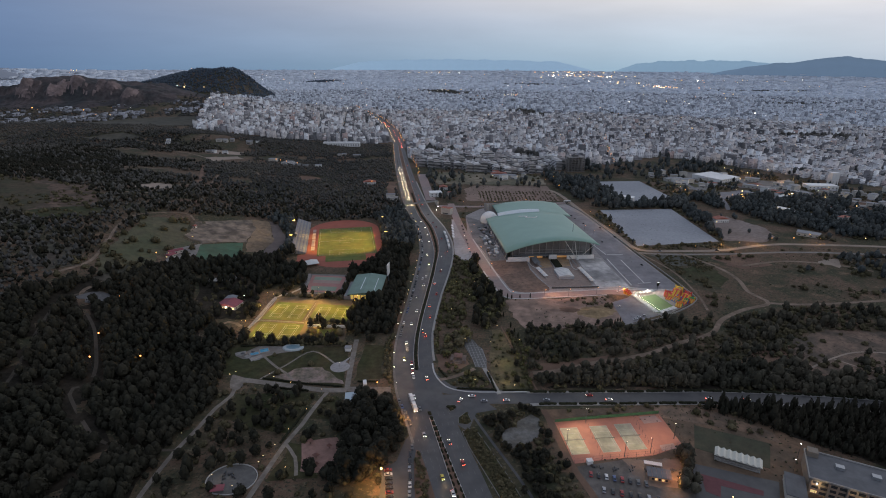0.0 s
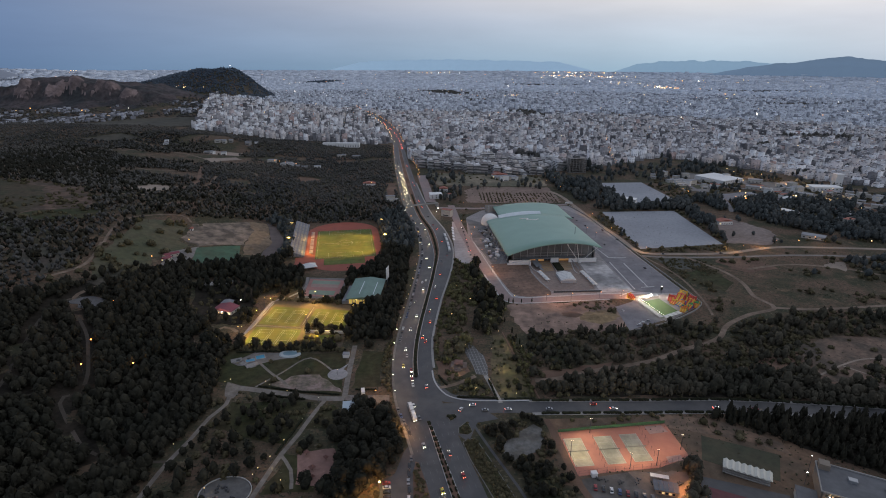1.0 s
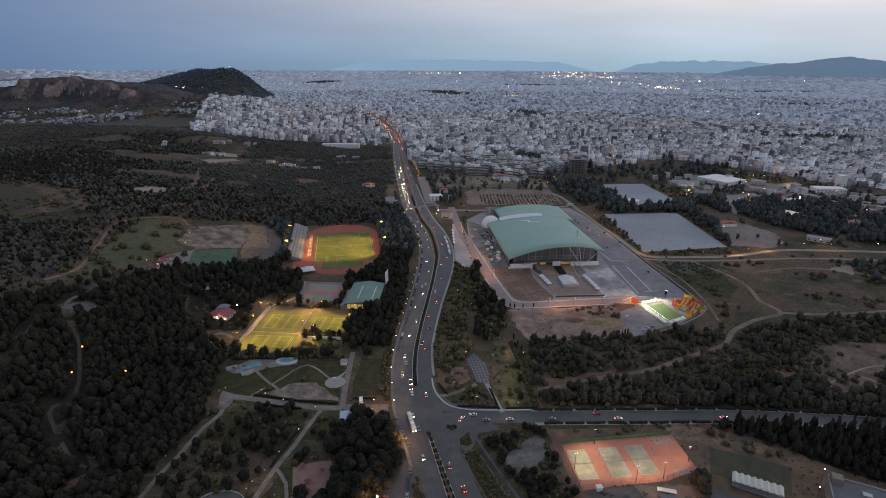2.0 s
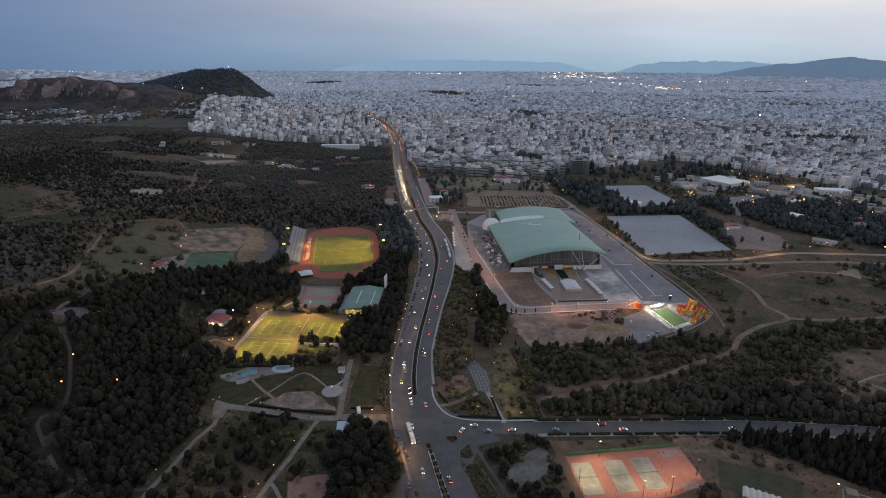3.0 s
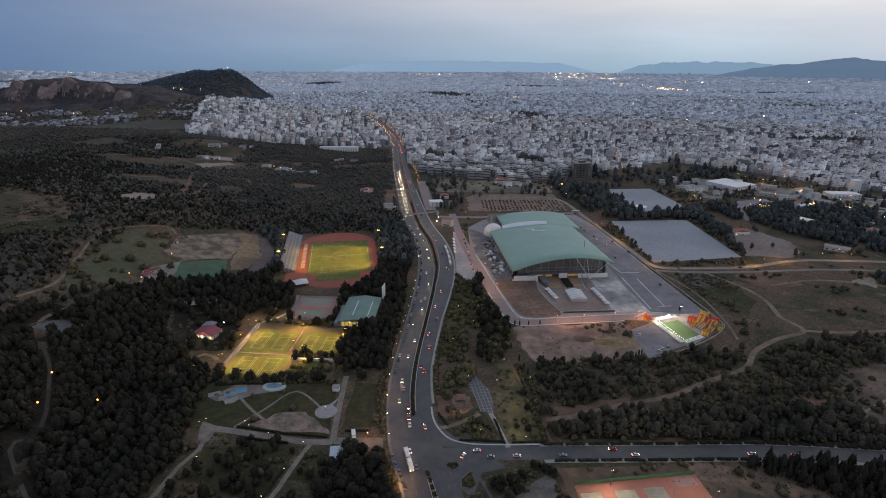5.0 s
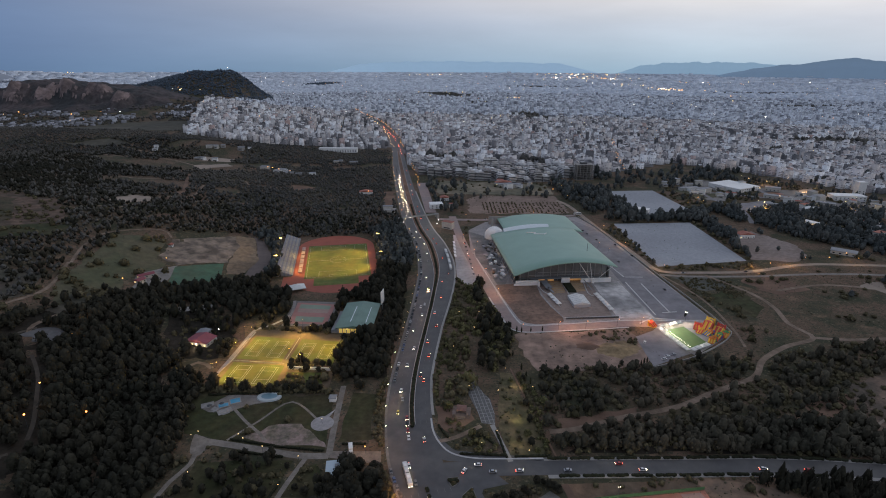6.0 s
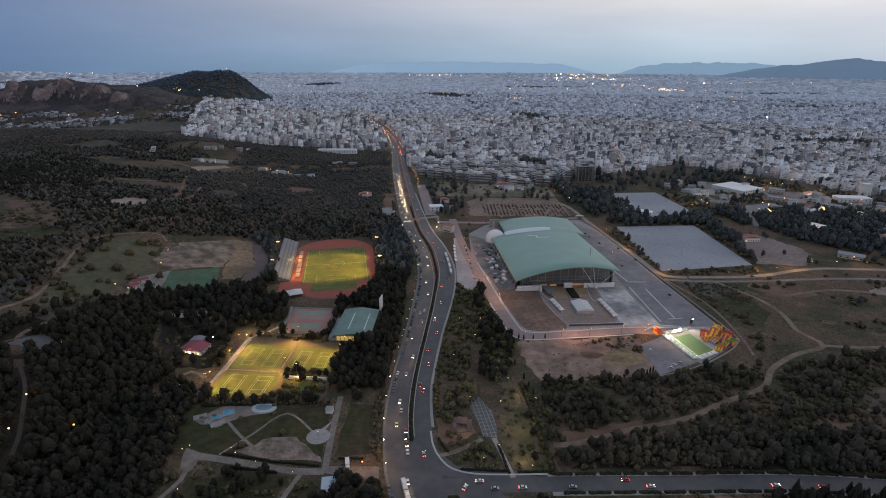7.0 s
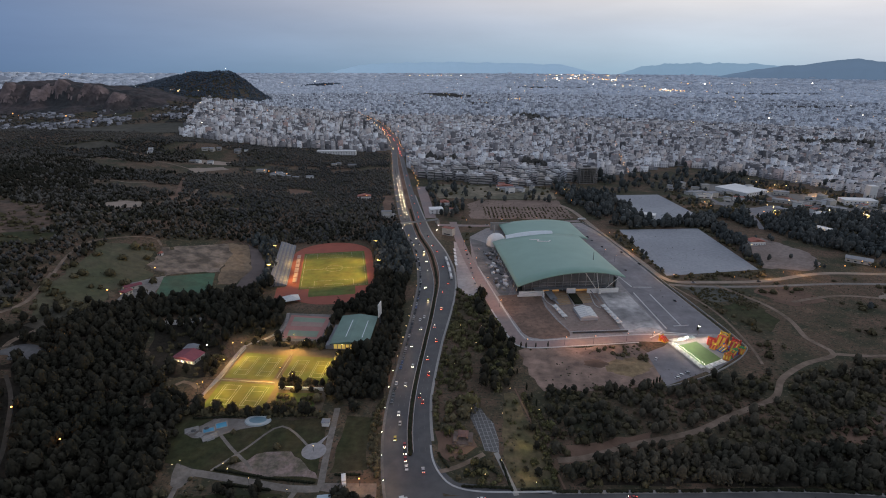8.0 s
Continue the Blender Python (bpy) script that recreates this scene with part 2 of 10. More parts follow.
def land(x, y):
    """Height of the ground."""
    x, y = np.asarray(x, float), np.asarray(y, float)
    z = np.interp(-x, [195, 225, 260, 300, 340, 400, 520, 800], [0, 4, 12, 20, 33, 46, 58, 95]) * np.interp(y, [0, 150, 700, 900, 1180, 1700, 2400], [0.5, 1, 1, 0.65, 0.2, 0.2, 0])
    for bx, by, bz, sx, sy in BUMPS:
        z = z + bz * np.exp(-((x - bx) / sx) ** 2 / 2 - ((y - by) / sy) ** 2 / 2)
    return z


def draw_in(x, y, z):
    """Draws the far country towards the viewer, past R0, at the same angles and smaller."""
    x, y, z = np.asarray(x, float), np.asarray(y, float) - 43, np.asarray(z, float)
    r = np.maximum(np.hypot(x, y), 1e-6)
    k = np.where(r > R0, (R0 + REACH * (1 - np.exp(-(np.maximum(r, R0) - R0) / REACH))) / r, 1.0)
    return np.stack([x * k, y * k + 43, EYE_H + (z - EYE_H) * k], -1)


def up(p):
    """A western place fitted to the camera's view: slid along its sight line from level ground onto the slope."""
    k = 1.0
    if p[0] > -185 or p[1] > 1000:
        return tuple(p[:2])
    for _ in range(25):
        k = 0.5 * k + 0.5 * (EYE_H - float(land(p[0] * k, 35 + (p[1] - 35) * k))) / EYE_H
    return (p[0] * k, 35 + (p[1] - 35) * k)


def inside(poly, x, y):
    """Which of the points lie in the outline."""
    x, y = np.asarray(x, float), np.asarray(y, float)
    hit = np.zeros(x.shape, bool)
    for i in range(len(poly)):
        (x0, y0), (x1, y1) = poly[i - 1], poly[i]
        if y0 != y1:
            hit ^= ((y0 > y) != (y1 > y)) & (x < (x1 - x0) * (y - y0) / (y1 - y0) + x0)
    return hit


def smooth_line(points, step=8.0):
    """A smooth line through the points, as (x, y) every few metres."""
    p = np.array([points[0], *points, points[-1]], float)
    out = []
    for i in range(1, len(p) - 2):
        n = max(2, int(np.linalg.norm(p[i + 1] - p[i]) / step))
        for s in np.arange(n) / n:
            a, b, c, d = p[i - 1], p[i], p[i + 1], p[i + 2]
            out.append(0.5 * (2 * b + (c - a) * s + (2 * a - 5 * b + 4 * c - d) * s * s + (3 * b - a - 3 * c + d) * s ** 3))
    return np.array(out + [p[-1]])


def offset(line, d):
    t = np.gradient(line, axis=0)
    t /= np.linalg.norm(t, axis=1)[:, None]
    return line + np.stack([t[:, 1], -t[:, 0]], 1) * np.asarray(d).reshape(-1, 1)


CLEAR = []          # outlines where nothing grows
CLEAR_LINES = []    # lines and half widths where nothing grows


def ribbon(line, left, right, z, thick=0.3):
    """A slab along a line, from left to right of it, following the land."""
    a, b = offset(line, left), offset(line, right)
    n = len(line)
    za, zb = land(a[:, 0], a[:, 1]) + z, land(b[:, 0], b[:, 1]) + z
    pa, pb = draw_in(a[:, 0], a[:, 1], za), draw_in(b[:, 0], b[:, 1], zb)
    low = np.array([0, 0, thick])
    s = Shape()
    v = np.concatenate([pa, pb, pa - low, pb - low])
    f = []
    for i in range(n - 1):
        f += [(i, n + i, n + i + 1, i + 1), (i, i + 1, 2 * n + i + 1, 2 * n + i), (n + i + 1, n + i, 3 * n + i, 3 * n + i + 1)]
    f += [(0, 2 * n, 3 * n, n), (n - 1, 2 * n - 1, 4 * n - 1, 3 * n - 1)]
    return s.add(v, f)


def track(points, width, z, mat, name, label, category="path", kind="structure", step=6.0, clear=1.0, true=False):
    line = smooth_line([p if true else up(p) for p in points], step)
    CLEAR_LINES.append((line, width / 2 + clear))
    return setting(name, ribbon(line, -width / 2, width / 2, z), mat, label, category, kind)


def draped(outline, z, thick):
    """A slab cut into strips that follow the land."""
    bm = bmesh.new()
    bm.faces.new([bm.verts.new((x, y, 0)) for x, y in outline])
    xs, ys = [p[0] for p in outline], [p[1] for p in outline]
    for axis, lo, hi in ((0, min(xs), max(xs)), (1, min(ys), max(ys))):
        for c in np.arange(lo + 9, hi, 9.0):
            co = (c, 0, 0) if axis == 0 else (0, c, 0)
            no = (1, 0, 0) if axis == 0 else (0, 1, 0)
            bmesh.ops.bisect_plane(bm, geom=bm.verts[:] + bm.edges[:] + bm.faces[:], plane_co=co, plane_no=no)
    bm.verts.index_update()
    v = [(p.co.x, p.co.y, float(land(p.co.x, p.co.y)) + z) for p in bm.verts]
    f = [tuple(q.index for q in fc.verts) for fc in bm.faces]
    rim = [(e.verts[0].index, e.verts[1].index) for e in bm.edges if len(e.link_faces) == 1]
    n = len(v)
    bm.free()
    return Shape().add(v + [(x, y, h - thick) for x, y, h in v], f + [(p, q, q + n, p + n) for p, q in rim])


def slab(outline, z, mat, name, label, category="ground", kind="structure", thick=0.3, clear=True, true=False):
    outline = [p if true else up(p) for p in outline]
    if clear:
        CLEAR.append(outline)
    if float(np.max(land([p[0] for p in outline], [p[1] for p in outline]))) > 0.2:
        return setting(name, draped(outline, z + 0.25, thick + 0.4), mat, label, category, kind)
    return setting(name, Shape().prism(outline, z - thick, z), mat, label, category, kind)


def rounded(outline, r, n=4):
    """The outline with rounded corners."""
    out = []
    for i in range(len(outline)):
        p, a, b = Vector(outline[i]), Vector(outline[i - 1]), Vector(outline[(i + 1) % len(outline)])
        u, w = p + (a - p).normalized() * r, p + (b - p).normalized() * r
        for k in range(n + 1):
            s = k / n
            out.append(tuple(u * (1 - s) ** 2 + p * 2 * s * (1 - s) + w * s * s))
    return out


def inset(outline, d):
    """The outline drawn in by d metres, corner by corner."""
    n, out = len(outline), []
    area = sum(outline[i][0] * outline[(i + 1) % n][1] - outline[(i + 1) % n][0] * outline[i][1] for i in range(n))
    s = 1 if area > 0 else -1
    for i in range(n):
        p, a, b = Vector(outline[i]), Vector(outline[i - 1]), Vector(outline[(i + 1) % n])
        u, v = (p - a).normalized(), (b - p).normalized()
        m = Vector((-u.y, u.x)) + Vector((-v.y, v.x))
        out.append(tuple(p + s * d * m / max(0.4, m.length_squared / 2)))
    return out


def wobbly(outline, amount, seed, step=7.0):
    """The outline broken into short pieces with a ragged edge."""
    rng = random.Random(seed)
    out = []
    for i in range(len(outline)):
        a, b = Vector(outline[i]), Vector(outline[(i + 1) % len(outline)])
        n = max(1, int((b - a).length / step))
        out += [tuple(a.lerp(b, k / n) + Vector((rng.uniform(-amount, amount), rng.uniform(-amount, amount)))) for k in range(n)]
    return out

# ---- the ground: one sheet to the horizon ----


def ground_material():
    """Dry hillside: scrubby grass, bare earth and stones in ragged patches."""
    m = bpy.data.materials.new("dry_ground")
    m.use_nodes = True
    nn, nl = m.node_tree.nodes, m.node_tree.links
    bsdf = nn["Principled BSDF"]
    bsdf.inputs["Roughness"].default_value = 0.95
    bsdf.inputs["Specular IOR Level"].default_value = 0.15
    geo = nn.new("ShaderNodeNewGeometry")

    def grain(scale, detail, lo, hi):
        t = nn.new("ShaderNodeTexNoise")
        t.inputs["Scale"].default_value, t.inputs["Detail"].default_value, t.inputs["Roughness"].default_value = scale, detail, 0.6
        nl.new(geo.outputs["Position"], t.inputs["Vector"])
        r = nn.new("ShaderNodeMapRange")
        r.inputs["From Min"].default_value, r.inputs["From Max"].default_value = lo, hi
        nl.new(t.outputs[0], r.inputs["Value"])
        return r.outputs[0]

    def blend(f, a, b):
        x = nn.new("ShaderNodeMixRGB")
        nl.new(f, x.inputs[0])
        for i, c in ((1, a), (2, b)):
            if isinstance(c, tuple):
                x.inputs[i].default_value = (*c, 1)
            else:
                nl.new(c, x.inputs[i])
        return x.outputs[0]

    green = blend(grain(0.06, 6, 0.4, 0.6), (0.042, 0.046, 0.027), (0.072, 0.061, 0.038))
    earth = blend(grain(0.15, 6, 0.35, 0.65), (0.160, 0.103, 0.072), (0.094, 0.064, 0.045))
    col = blend(grain(0.016, 7, 0.44, 0.57), green, earth)
    col = blend(grain(0.045, 8, 0.59, 0.69), col, (0.182, 0.122, 0.080))
    col = blend(grain(0.33, 6, 0.57, 0.63), col, (0.135, 0.112, 0.075))
    col = blend(grain(0.5, 5, 0.53, 0.61), col, (0.042, 0.045, 0.03))
    nl.new(col, bsdf.inputs["Base Color"])
    bn = nn.new("ShaderNodeBump")
    bn.inputs["Strength"].default_value = 0.5
    bn.inputs["Distance"].default_value = 0.5
    nl.new(grain(0.8, 5, 0.2, 0.8), bn.inputs["Height"])
    nl.new(bn.outputs[0], bsdf.inputs["Normal"])
    return m


GROUND = ground_material()
ring_r = np.concatenate([[0.0], np.arange(20, 1600, 18.0), np.geomspace(1600, 12500, 70)])
ring_a = np.linspace(0, 2 * np.pi, 361)[:-1]
gr, ga = np.meshgrid(ring_r, ring_a, indexing="ij")
gx, gy = gr * np.sin(ga), 43 + gr * np.cos(ga)
gz = land(gx, gy)
gv = draw_in(gx, gy, gz).reshape(-1, 3)
ni, nj = gr.shape
ii, jj = np.meshgrid(np.arange(ni - 1), np.arange(nj), indexing="ij")
jn = (jj + 1) % nj
gf = np.stack([ii * nj + jj, ii * nj + jn, (ii + 1) * nj + jn, (ii + 1) * nj + jj], -1).reshape(-1, 4)[:, ::-1]
# the street floor of the city lies beyond this line
EDGE_X = [-2600, -1500, -1150, -1000, -850, -640, -500, -430, -312, -190, -143, -48, 71, 169, 262, 378, 515, 621, 735, 900, 3000]
EDGE_Y = [4300, 4000, 3300, 2700, 2070, 1400, 1390, 1375, 1410, 1425, 1470, 1135, 1080, 1062, 1140, 1185, 1290, 1180, 1010, 900, 700]
# asphalt tone, set darker to take in the shade between the blocks
CITY_FLOOR = material("city_street_floor", (0.15, 0.15, 0.155), 0.9, 0.3, 0.02, tint=(0.11, 0.11, 0.115), patch=0.006)
fx, fy = (gx[:-1] + gx[1:]).ravel() / 2, (gy[:-1] + gy[1:]).ravel() / 2
on_hill = (((fx + 1280) / 330) ** 2 + ((fy - 2980) / 290) ** 2 < 1) | (((fx + 1780) / 460) ** 2 + ((fy - 3000) / 340) ** 2 < 1)
gme = fast_mesh("ground", gv, gf, [GROUND, CITY_FLOOR], ((fy > np.interp(fx, EDGE_X, EDGE_Y) + 12) & ~on_hill).astype(int))
gme.shade_smooth()
tagged(new("ground", gme), "dry scrubby ground of grass and bare earth, rising to hills", "ground", "", "structure")

# ---- the avenue ----
AVENUE = [(110, -160), (60, 30), (35, 125), (10, 221), (1, 256), (-7, 287), (-15, 318), (-20, 355), (-21, 390), (-19, 431), (-15, 480), (-10, 548), (-8, 614), (-17, 695), (-33, 765), (-47, 850), (-67, 1001), (-93, 1212), (-124, 1473), (-161, 1686), (-236, 1985), (-324, 2254), (-437, 2670)]
av = smooth_line(AVENUE, 9.0)
wl_ = np.interp(av[:, 1], [0, 230, 320, 440, 560, 620, 700, 780, 870, 1100, 1500, 2000], [14.5, 14.5, 16, 15.5, 18, 19, 18, 16, 18, 18, 14, 12])
wr_ = np.interp(av[:, 1], [0, 230, 290, 350, 400, 480, 560, 640, 720, 800, 1000, 1300, 1500, 2000], [16, 16, 14, 13, 11.5, 13, 18, 20, 18, 17, 14, 13, 12, 12])
setting("avenue", ribbon(av, -wl_, wr_, 0.06), ASPHALT, "grey worn asphalt of a wide dual avenue", "road")
CLEAR_LINES.append((av, 20.0))
m0, m1, m2 = (int(np.argmin(abs(av[:, 1] - y))) for y in (296, 343, 1450))
for name, seg in (("median_south", av[:m0]), ("median_north", av[m1:m2])):
    half = np.interp(seg[:, 1], [215, 300], [2.6, 1.0]) if name == "median_south" else np.interp(seg[:, 1], [440, 570, 650, 1300, 1450], [1.9, 2.2, 4.4, 4.0, 1.5])
    setting(name, ribbon(seg, -half, half, 0.26), KERB, "raised kerbed median strip of the avenue", "median")
    setting(name + "_soil", ribbon(seg, 0.35 - half, half - 0.35, 0.30), DIRT, "bare soil bed inside the median kerb", "soil")
near_av = av[(av[:, 1] > 120) & (av[:, 1] < 1450)]
k0, k1 = (int(np.argmin(abs(av[:, 1] - y))) for y in (352, 1000))
setting("pavement_east", ribbon(offset(av[k0:k1], wr_[k0:k1] + 0.9), -0.9, 0.9, 0.2), CONCRETE, "pale paved footway along the avenue", "pavement")
k0, k1 = (int(np.argmin(abs(av[:, 1] - y))) for y in (262, 1300))
setting("pavement_west", ribbon(offset(av[k0:k1], -wl_[k0:k1] - 0.8), -0.8, 0.8, 0.2), material("dull_footway", (0.17, 0.16, 0.15), 0.9, 0.3, 0.3), "paved footway on the park side of the avenue", "pavement")
# worn lane dashes
dash = Shape()
for side in (-1, 1):
    for lane in (5.2, 9.0, 12.4):
        ln = offset(near_av, side * lane)
        seglen = np.linalg.norm(np.diff(ln, axis=0), axis=1)
        for i in range(0, len(ln) - 1):
            if 292 < ln[i][1] < 346:
                continue
            d = (ln[i + 1] - ln[i]) / seglen[i]
            c = ln[i] + d * 2
            dash.box(c[0], c[1], 0.055, 0.14, 3.0, 0.02, math.degrees(math.atan2(d[1], d[0])) - 90)
setting("lane_marking", dash, material("worn_line_paint", (0.17, 0.168, 0.165), 0.85, 0.3, 0.5), "worn white lane dashes on the asphalt", "road marking", "stuff")

# side street with its kerbs
SIDE = [(-6, 305), (10, 306.5), (67, 308), (128, 309), (189, 310), (240, 307), (300, 300), (420, 278), (600, 230)]
sd = smooth_line(SIDE, 8)
setting("side_street", ribbon(sd, -6.2, 5.2, 0.075), ASPHALT, "grey asphalt side street joining the avenue", "road")
CLEAR_LINES.append((sd[sd[:, 0] < 210], 9.5))
CLEAR_LINES.append((sd[sd[:, 0] >= 210], 6.0))
sk = int(np.argmin(abs(sd[:, 0] - 62)))
setting("side_footway_north", ribbon(sd[sk:], -8.6, -6.2, 0.2), CONCRETE, "pale footway beside the side street", "pavement")
setting("side_footway_south", ribbon(sd[sk:], 5.2, 7.8, 0.2), CONCRETE, "pale footway beside the side street", "pavement")
slab(rounded([(-10, 318), (-8, 348), (-3, 335), (7, 322), (60, 316), (58, 311), (4, 313)], 3), 0.068, ASPHALT, "junction_north", "asphalt corner of the road junction", "road")
slab([(2, 304), (30, 303), (36, 296), (22, 292), (16, 274), (2, 288)], 0.066, ASPHALT, "junction_south", "asphalt corner of the road junction", "road", clear=False)
setting("kerb_line", ribbon(smooth_line([(-7.5, 352), (-6, 340), (-2, 329), (5, 320), (18, 315.8), (40, 315.4), (62, 316)], 3), -0.55, 0.55, 0.2), KERB, "pale curved kerb at the junction", "kerb")
# islands and lane south-east of the junction
ISLANDS = [[(2, 300), (9, 301), (8, 295), (5, 293)], [(10, 287), (16, 294), (19, 283), (16, 280), (10, 281)], [(12, 274), (20, 278), (27, 261), (37, 235), (46, 208), (35, 208), (25, 235), (16, 259)]]
for isl in ISLANDS:
    slab(rounded(isl, 1.5), 0.24, MATS["dull_footway"], "traffic_island", "kerbed planted traffic island", "island", clear=False)
    slab(inset(isl, 0.45), 0.30, LAWN, "island_planting", "dark planted soil of the traffic island", "planting", clear=False)
track([(17, 298), (22, 284), (30, 264), (41, 238), (52, 208), (64, 178)], 1.6, 0.1, ASPHALT, "footpath_south", "pale narrow footpath beside planted ground", "path")
# slip road with parked cars, west of the avenue
slab(rounded([(-12, 264), (-19, 271), (-22, 266), (-26, 247), (-33, 242), (-32, 190), (-9, 190), (-13, 224)], 2), 0.062, ASPHALT, "slip_road", "asphalt slip road with parked cars", "road")
slab([(-15, 257), (-13, 256), (-8, 239), (-3.5, 221), (1, 200), (-11, 200), (-14, 221), (-16, 246)], 0.22, DIRT, "planted_island", "earthen island between slip road and avenue", "island", clear=False)
# apron by the bus stop
slab([(-36, 321), (-66, 321), (-68, 316), (-35, 310)], 0.07, material("worn_entrance_paving", (0.18, 0.15, 0.13), 0.9, 0.35, 0.3), "park_entrance", "worn paved entrance to the park", "pavement")

# ---- the park west of the avenue ----
track([(-147, 329), (-142, 329), (-112, 323), (-83, 317), (-66, 317)], 5.0, 0.09, PARK_PATH, "park_walk", "broad pale concrete park walk")
track([(-78, 318), (-84, 296), (-88, 278), (-93, 262), (-96, 246), (-99, 229), (-103, 205)], 2.9, 0.1, PARK_PATH, "park_walk_south", "pale concrete park path with lamps")
track([(-146, 329), (-143, 310), (-148, 296), (-151, 275), (-155, 255), (-157, 232), (-158, 200)], 2.8, 0.1, PARK_PATH, "park_walk_west", "pale concrete path at the edge of the pines")
slab(rounded([(-152, 336), (-136, 329), (-141, 316), (-147, 318), (-150, 326)], 2), 0.105, PARK_PATH, "path_fork", "pale concrete fork of the park paths", "path")
track([(-130, 330), (-117, 348), (-101, 369), (-77, 347)], 1.5, 0.08, PARK_PATH, "garden_path", "pale angled garden path")
track([(-66, 318), (-68, 345), (-70, 388)], 3.8, 0.085, PARK_PATH, "straight_walk", "straight pale concrete walk")
track([(-93, 262), (-84, 250), (-80, 236)], 2.0, 0.08, PARK_PATH, "branch_path", "narrow pale path across the lawn")
track([(-138, 362), (-124, 347), (-113, 337), (-107, 330)], 2.0, 0.083, PARK_PATH, "pool_path", "pale path from the pools to the park walk")
disc = [(-76 + 7.2 * math.cos(a), 346.5 + 7.2 * math.sin(a)) for a in np.linspace(0, 2 * math.pi, 29)[:-1]]
slab(disc, 0.1, PAVING, "round_plaza", "small round paved plaza", "plaza")
slab([(-76, 352), (-73, 353), (-70, 362), (-79, 349)], 0.07, PAVING, "plaza_spur", "pointed paved spur of the round plaza", "plaza")
slab(wobbly([(-122, 333), (-103, 346), (-90, 346), (-68, 325), (-98, 325)], 1.2, 3, 5), 0.06, material("planted_bed", (0.23, 0.17, 0.15), 0.95, 0.4, 0.4, tint=(0.10, 0.09, 0.06), patch=0.12), "planted_bed", "gravelly planted bed with low shrubs", "flower bed")
disc = [(-114 + 13 * math.cos(a), 233 + 11 * math.sin(a)) for a in np.linspace(0, 2 * math.pi, 37)[:-1]]
slab(disc, 0.12, material("dark_yard_paving", (0.125, 0.12, 0.115), 0.9, 0.25, 0.3), "round_yard", "round grey yard ringed by a low wall", "plaza")
LAWNS = [[(-187, 408), (-160, 378), (-120, 372), (-74, 380), (-70, 322), (-115, 326), (-158, 336)], [(-62, 380), (-45, 378), (-44, 330), (-62, 330)], [(-140, 312), (-84, 312), (-94, 270), (-140, 285)], [(-90, 262), (-72, 258), (-68, 235), (-94, 232)], [(-70, 310), (-82, 305), (-88, 285), (-60, 285)]]
for k, lw in enumerate(LAWNS):
    slab(wobbly(lw, 1.5, 10 + k), 0.03, LAWN, "lawn_%d" % (k + 1), "thin dull green park lawn", "lawn", clear=False)
slab(wobbly([(-84, 262), (-62, 268), (-58, 240), (-78, 238)], 1.5, 5), 0.045, material("playground_earth", (0.25, 0.145, 0.12), 0.95, 0.25, 0.3), "playground", "reddish playground earth", "playground")
# bathing pool terrace
slab(rounded([(-160, 362), (-152, 369), (-146, 377), (-128, 376), (-114, 378), (-112, 370), (-126, 366), (-140, 358), (-152, 357)], 2), 0.1, material("terrace_flags", (0.21, 0.185, 0.165), 0.9, 0.3, 0.4, tint=(0.15, 0.13, 0.115), patch=0.1), "pool_terrace", "pale terrace round the small pools", "terrace")

# ---- west: sports grounds ----


def oval(half_w, half_l, cx, cy, turn, n=18):
    """A running-track outline: two straights and two half circles."""
    s = half_l - half_w
    pts = [(half_w * math.cos(a), s + half_w * math.sin(a)) for a in np.linspace(0, math.pi, n)]
    pts += [(half_w * math.cos(a), -s + half_w * math.sin(a)) for a in np.linspace(math.pi, 2 * math.pi, n)]
    c, s_ = math.cos(radians(turn)), math.sin(radians(turn))
    return [(cx + x * c - y * s_, cy + x * s_ + y * c) for x, y in pts]


def quad(cx, cy, sx, sy, turn):
    c, s_ = math.cos(radians(turn)), math.sin(radians(turn))
    return [(cx + x * c - y * s_, cy + x * s_ + y * c) for x, y in ((-sx / 2, -sy / 2), (sx / 2, -sy / 2), (sx / 2, sy / 2), (-sx / 2, sy / 2))]


OX, OY, OT = -124, 641, 10.5
slab(oval(46, 93, OX, OY, OT), 0.08, RUNTRACK, "running_track", "red running track round the football pitch", "running track")
slab(quad(OX - 12, OY - 64, 62, 34, OT), 0.076, RUNTRACK, "track_apron", "red apron at the end of the running track", "running track")
slab(quad(OX + 2, OY + 2, 70, 108, OT), 0.12, TURF, "football_pitch", "floodlit green football pitch", "football pitch")
slab(rounded(quad(OX + 12, OY - 61, 46, 21, OT), 2), 0.115, TURF, "turf_end", "green turf at the end of the pitch", "turf")
lines = Shape()


def marking(cx, cy, sx, sy, turn, w=0.18, z=0.125):
    """Four painted lines round a rectangle."""
    m = pose(cx, cy, 0, 0, 0, turn)
    for x, y, a, b in ((0, -sy / 2, sx, w), (0, sy / 2, sx, w), (-sx / 2, 0, w, sy), (sx / 2, 0, w, sy)):
        p = m @ Vector((x, y, 0))
        lines.box(p.x, p.y, z, a, b, 0.02, turn)


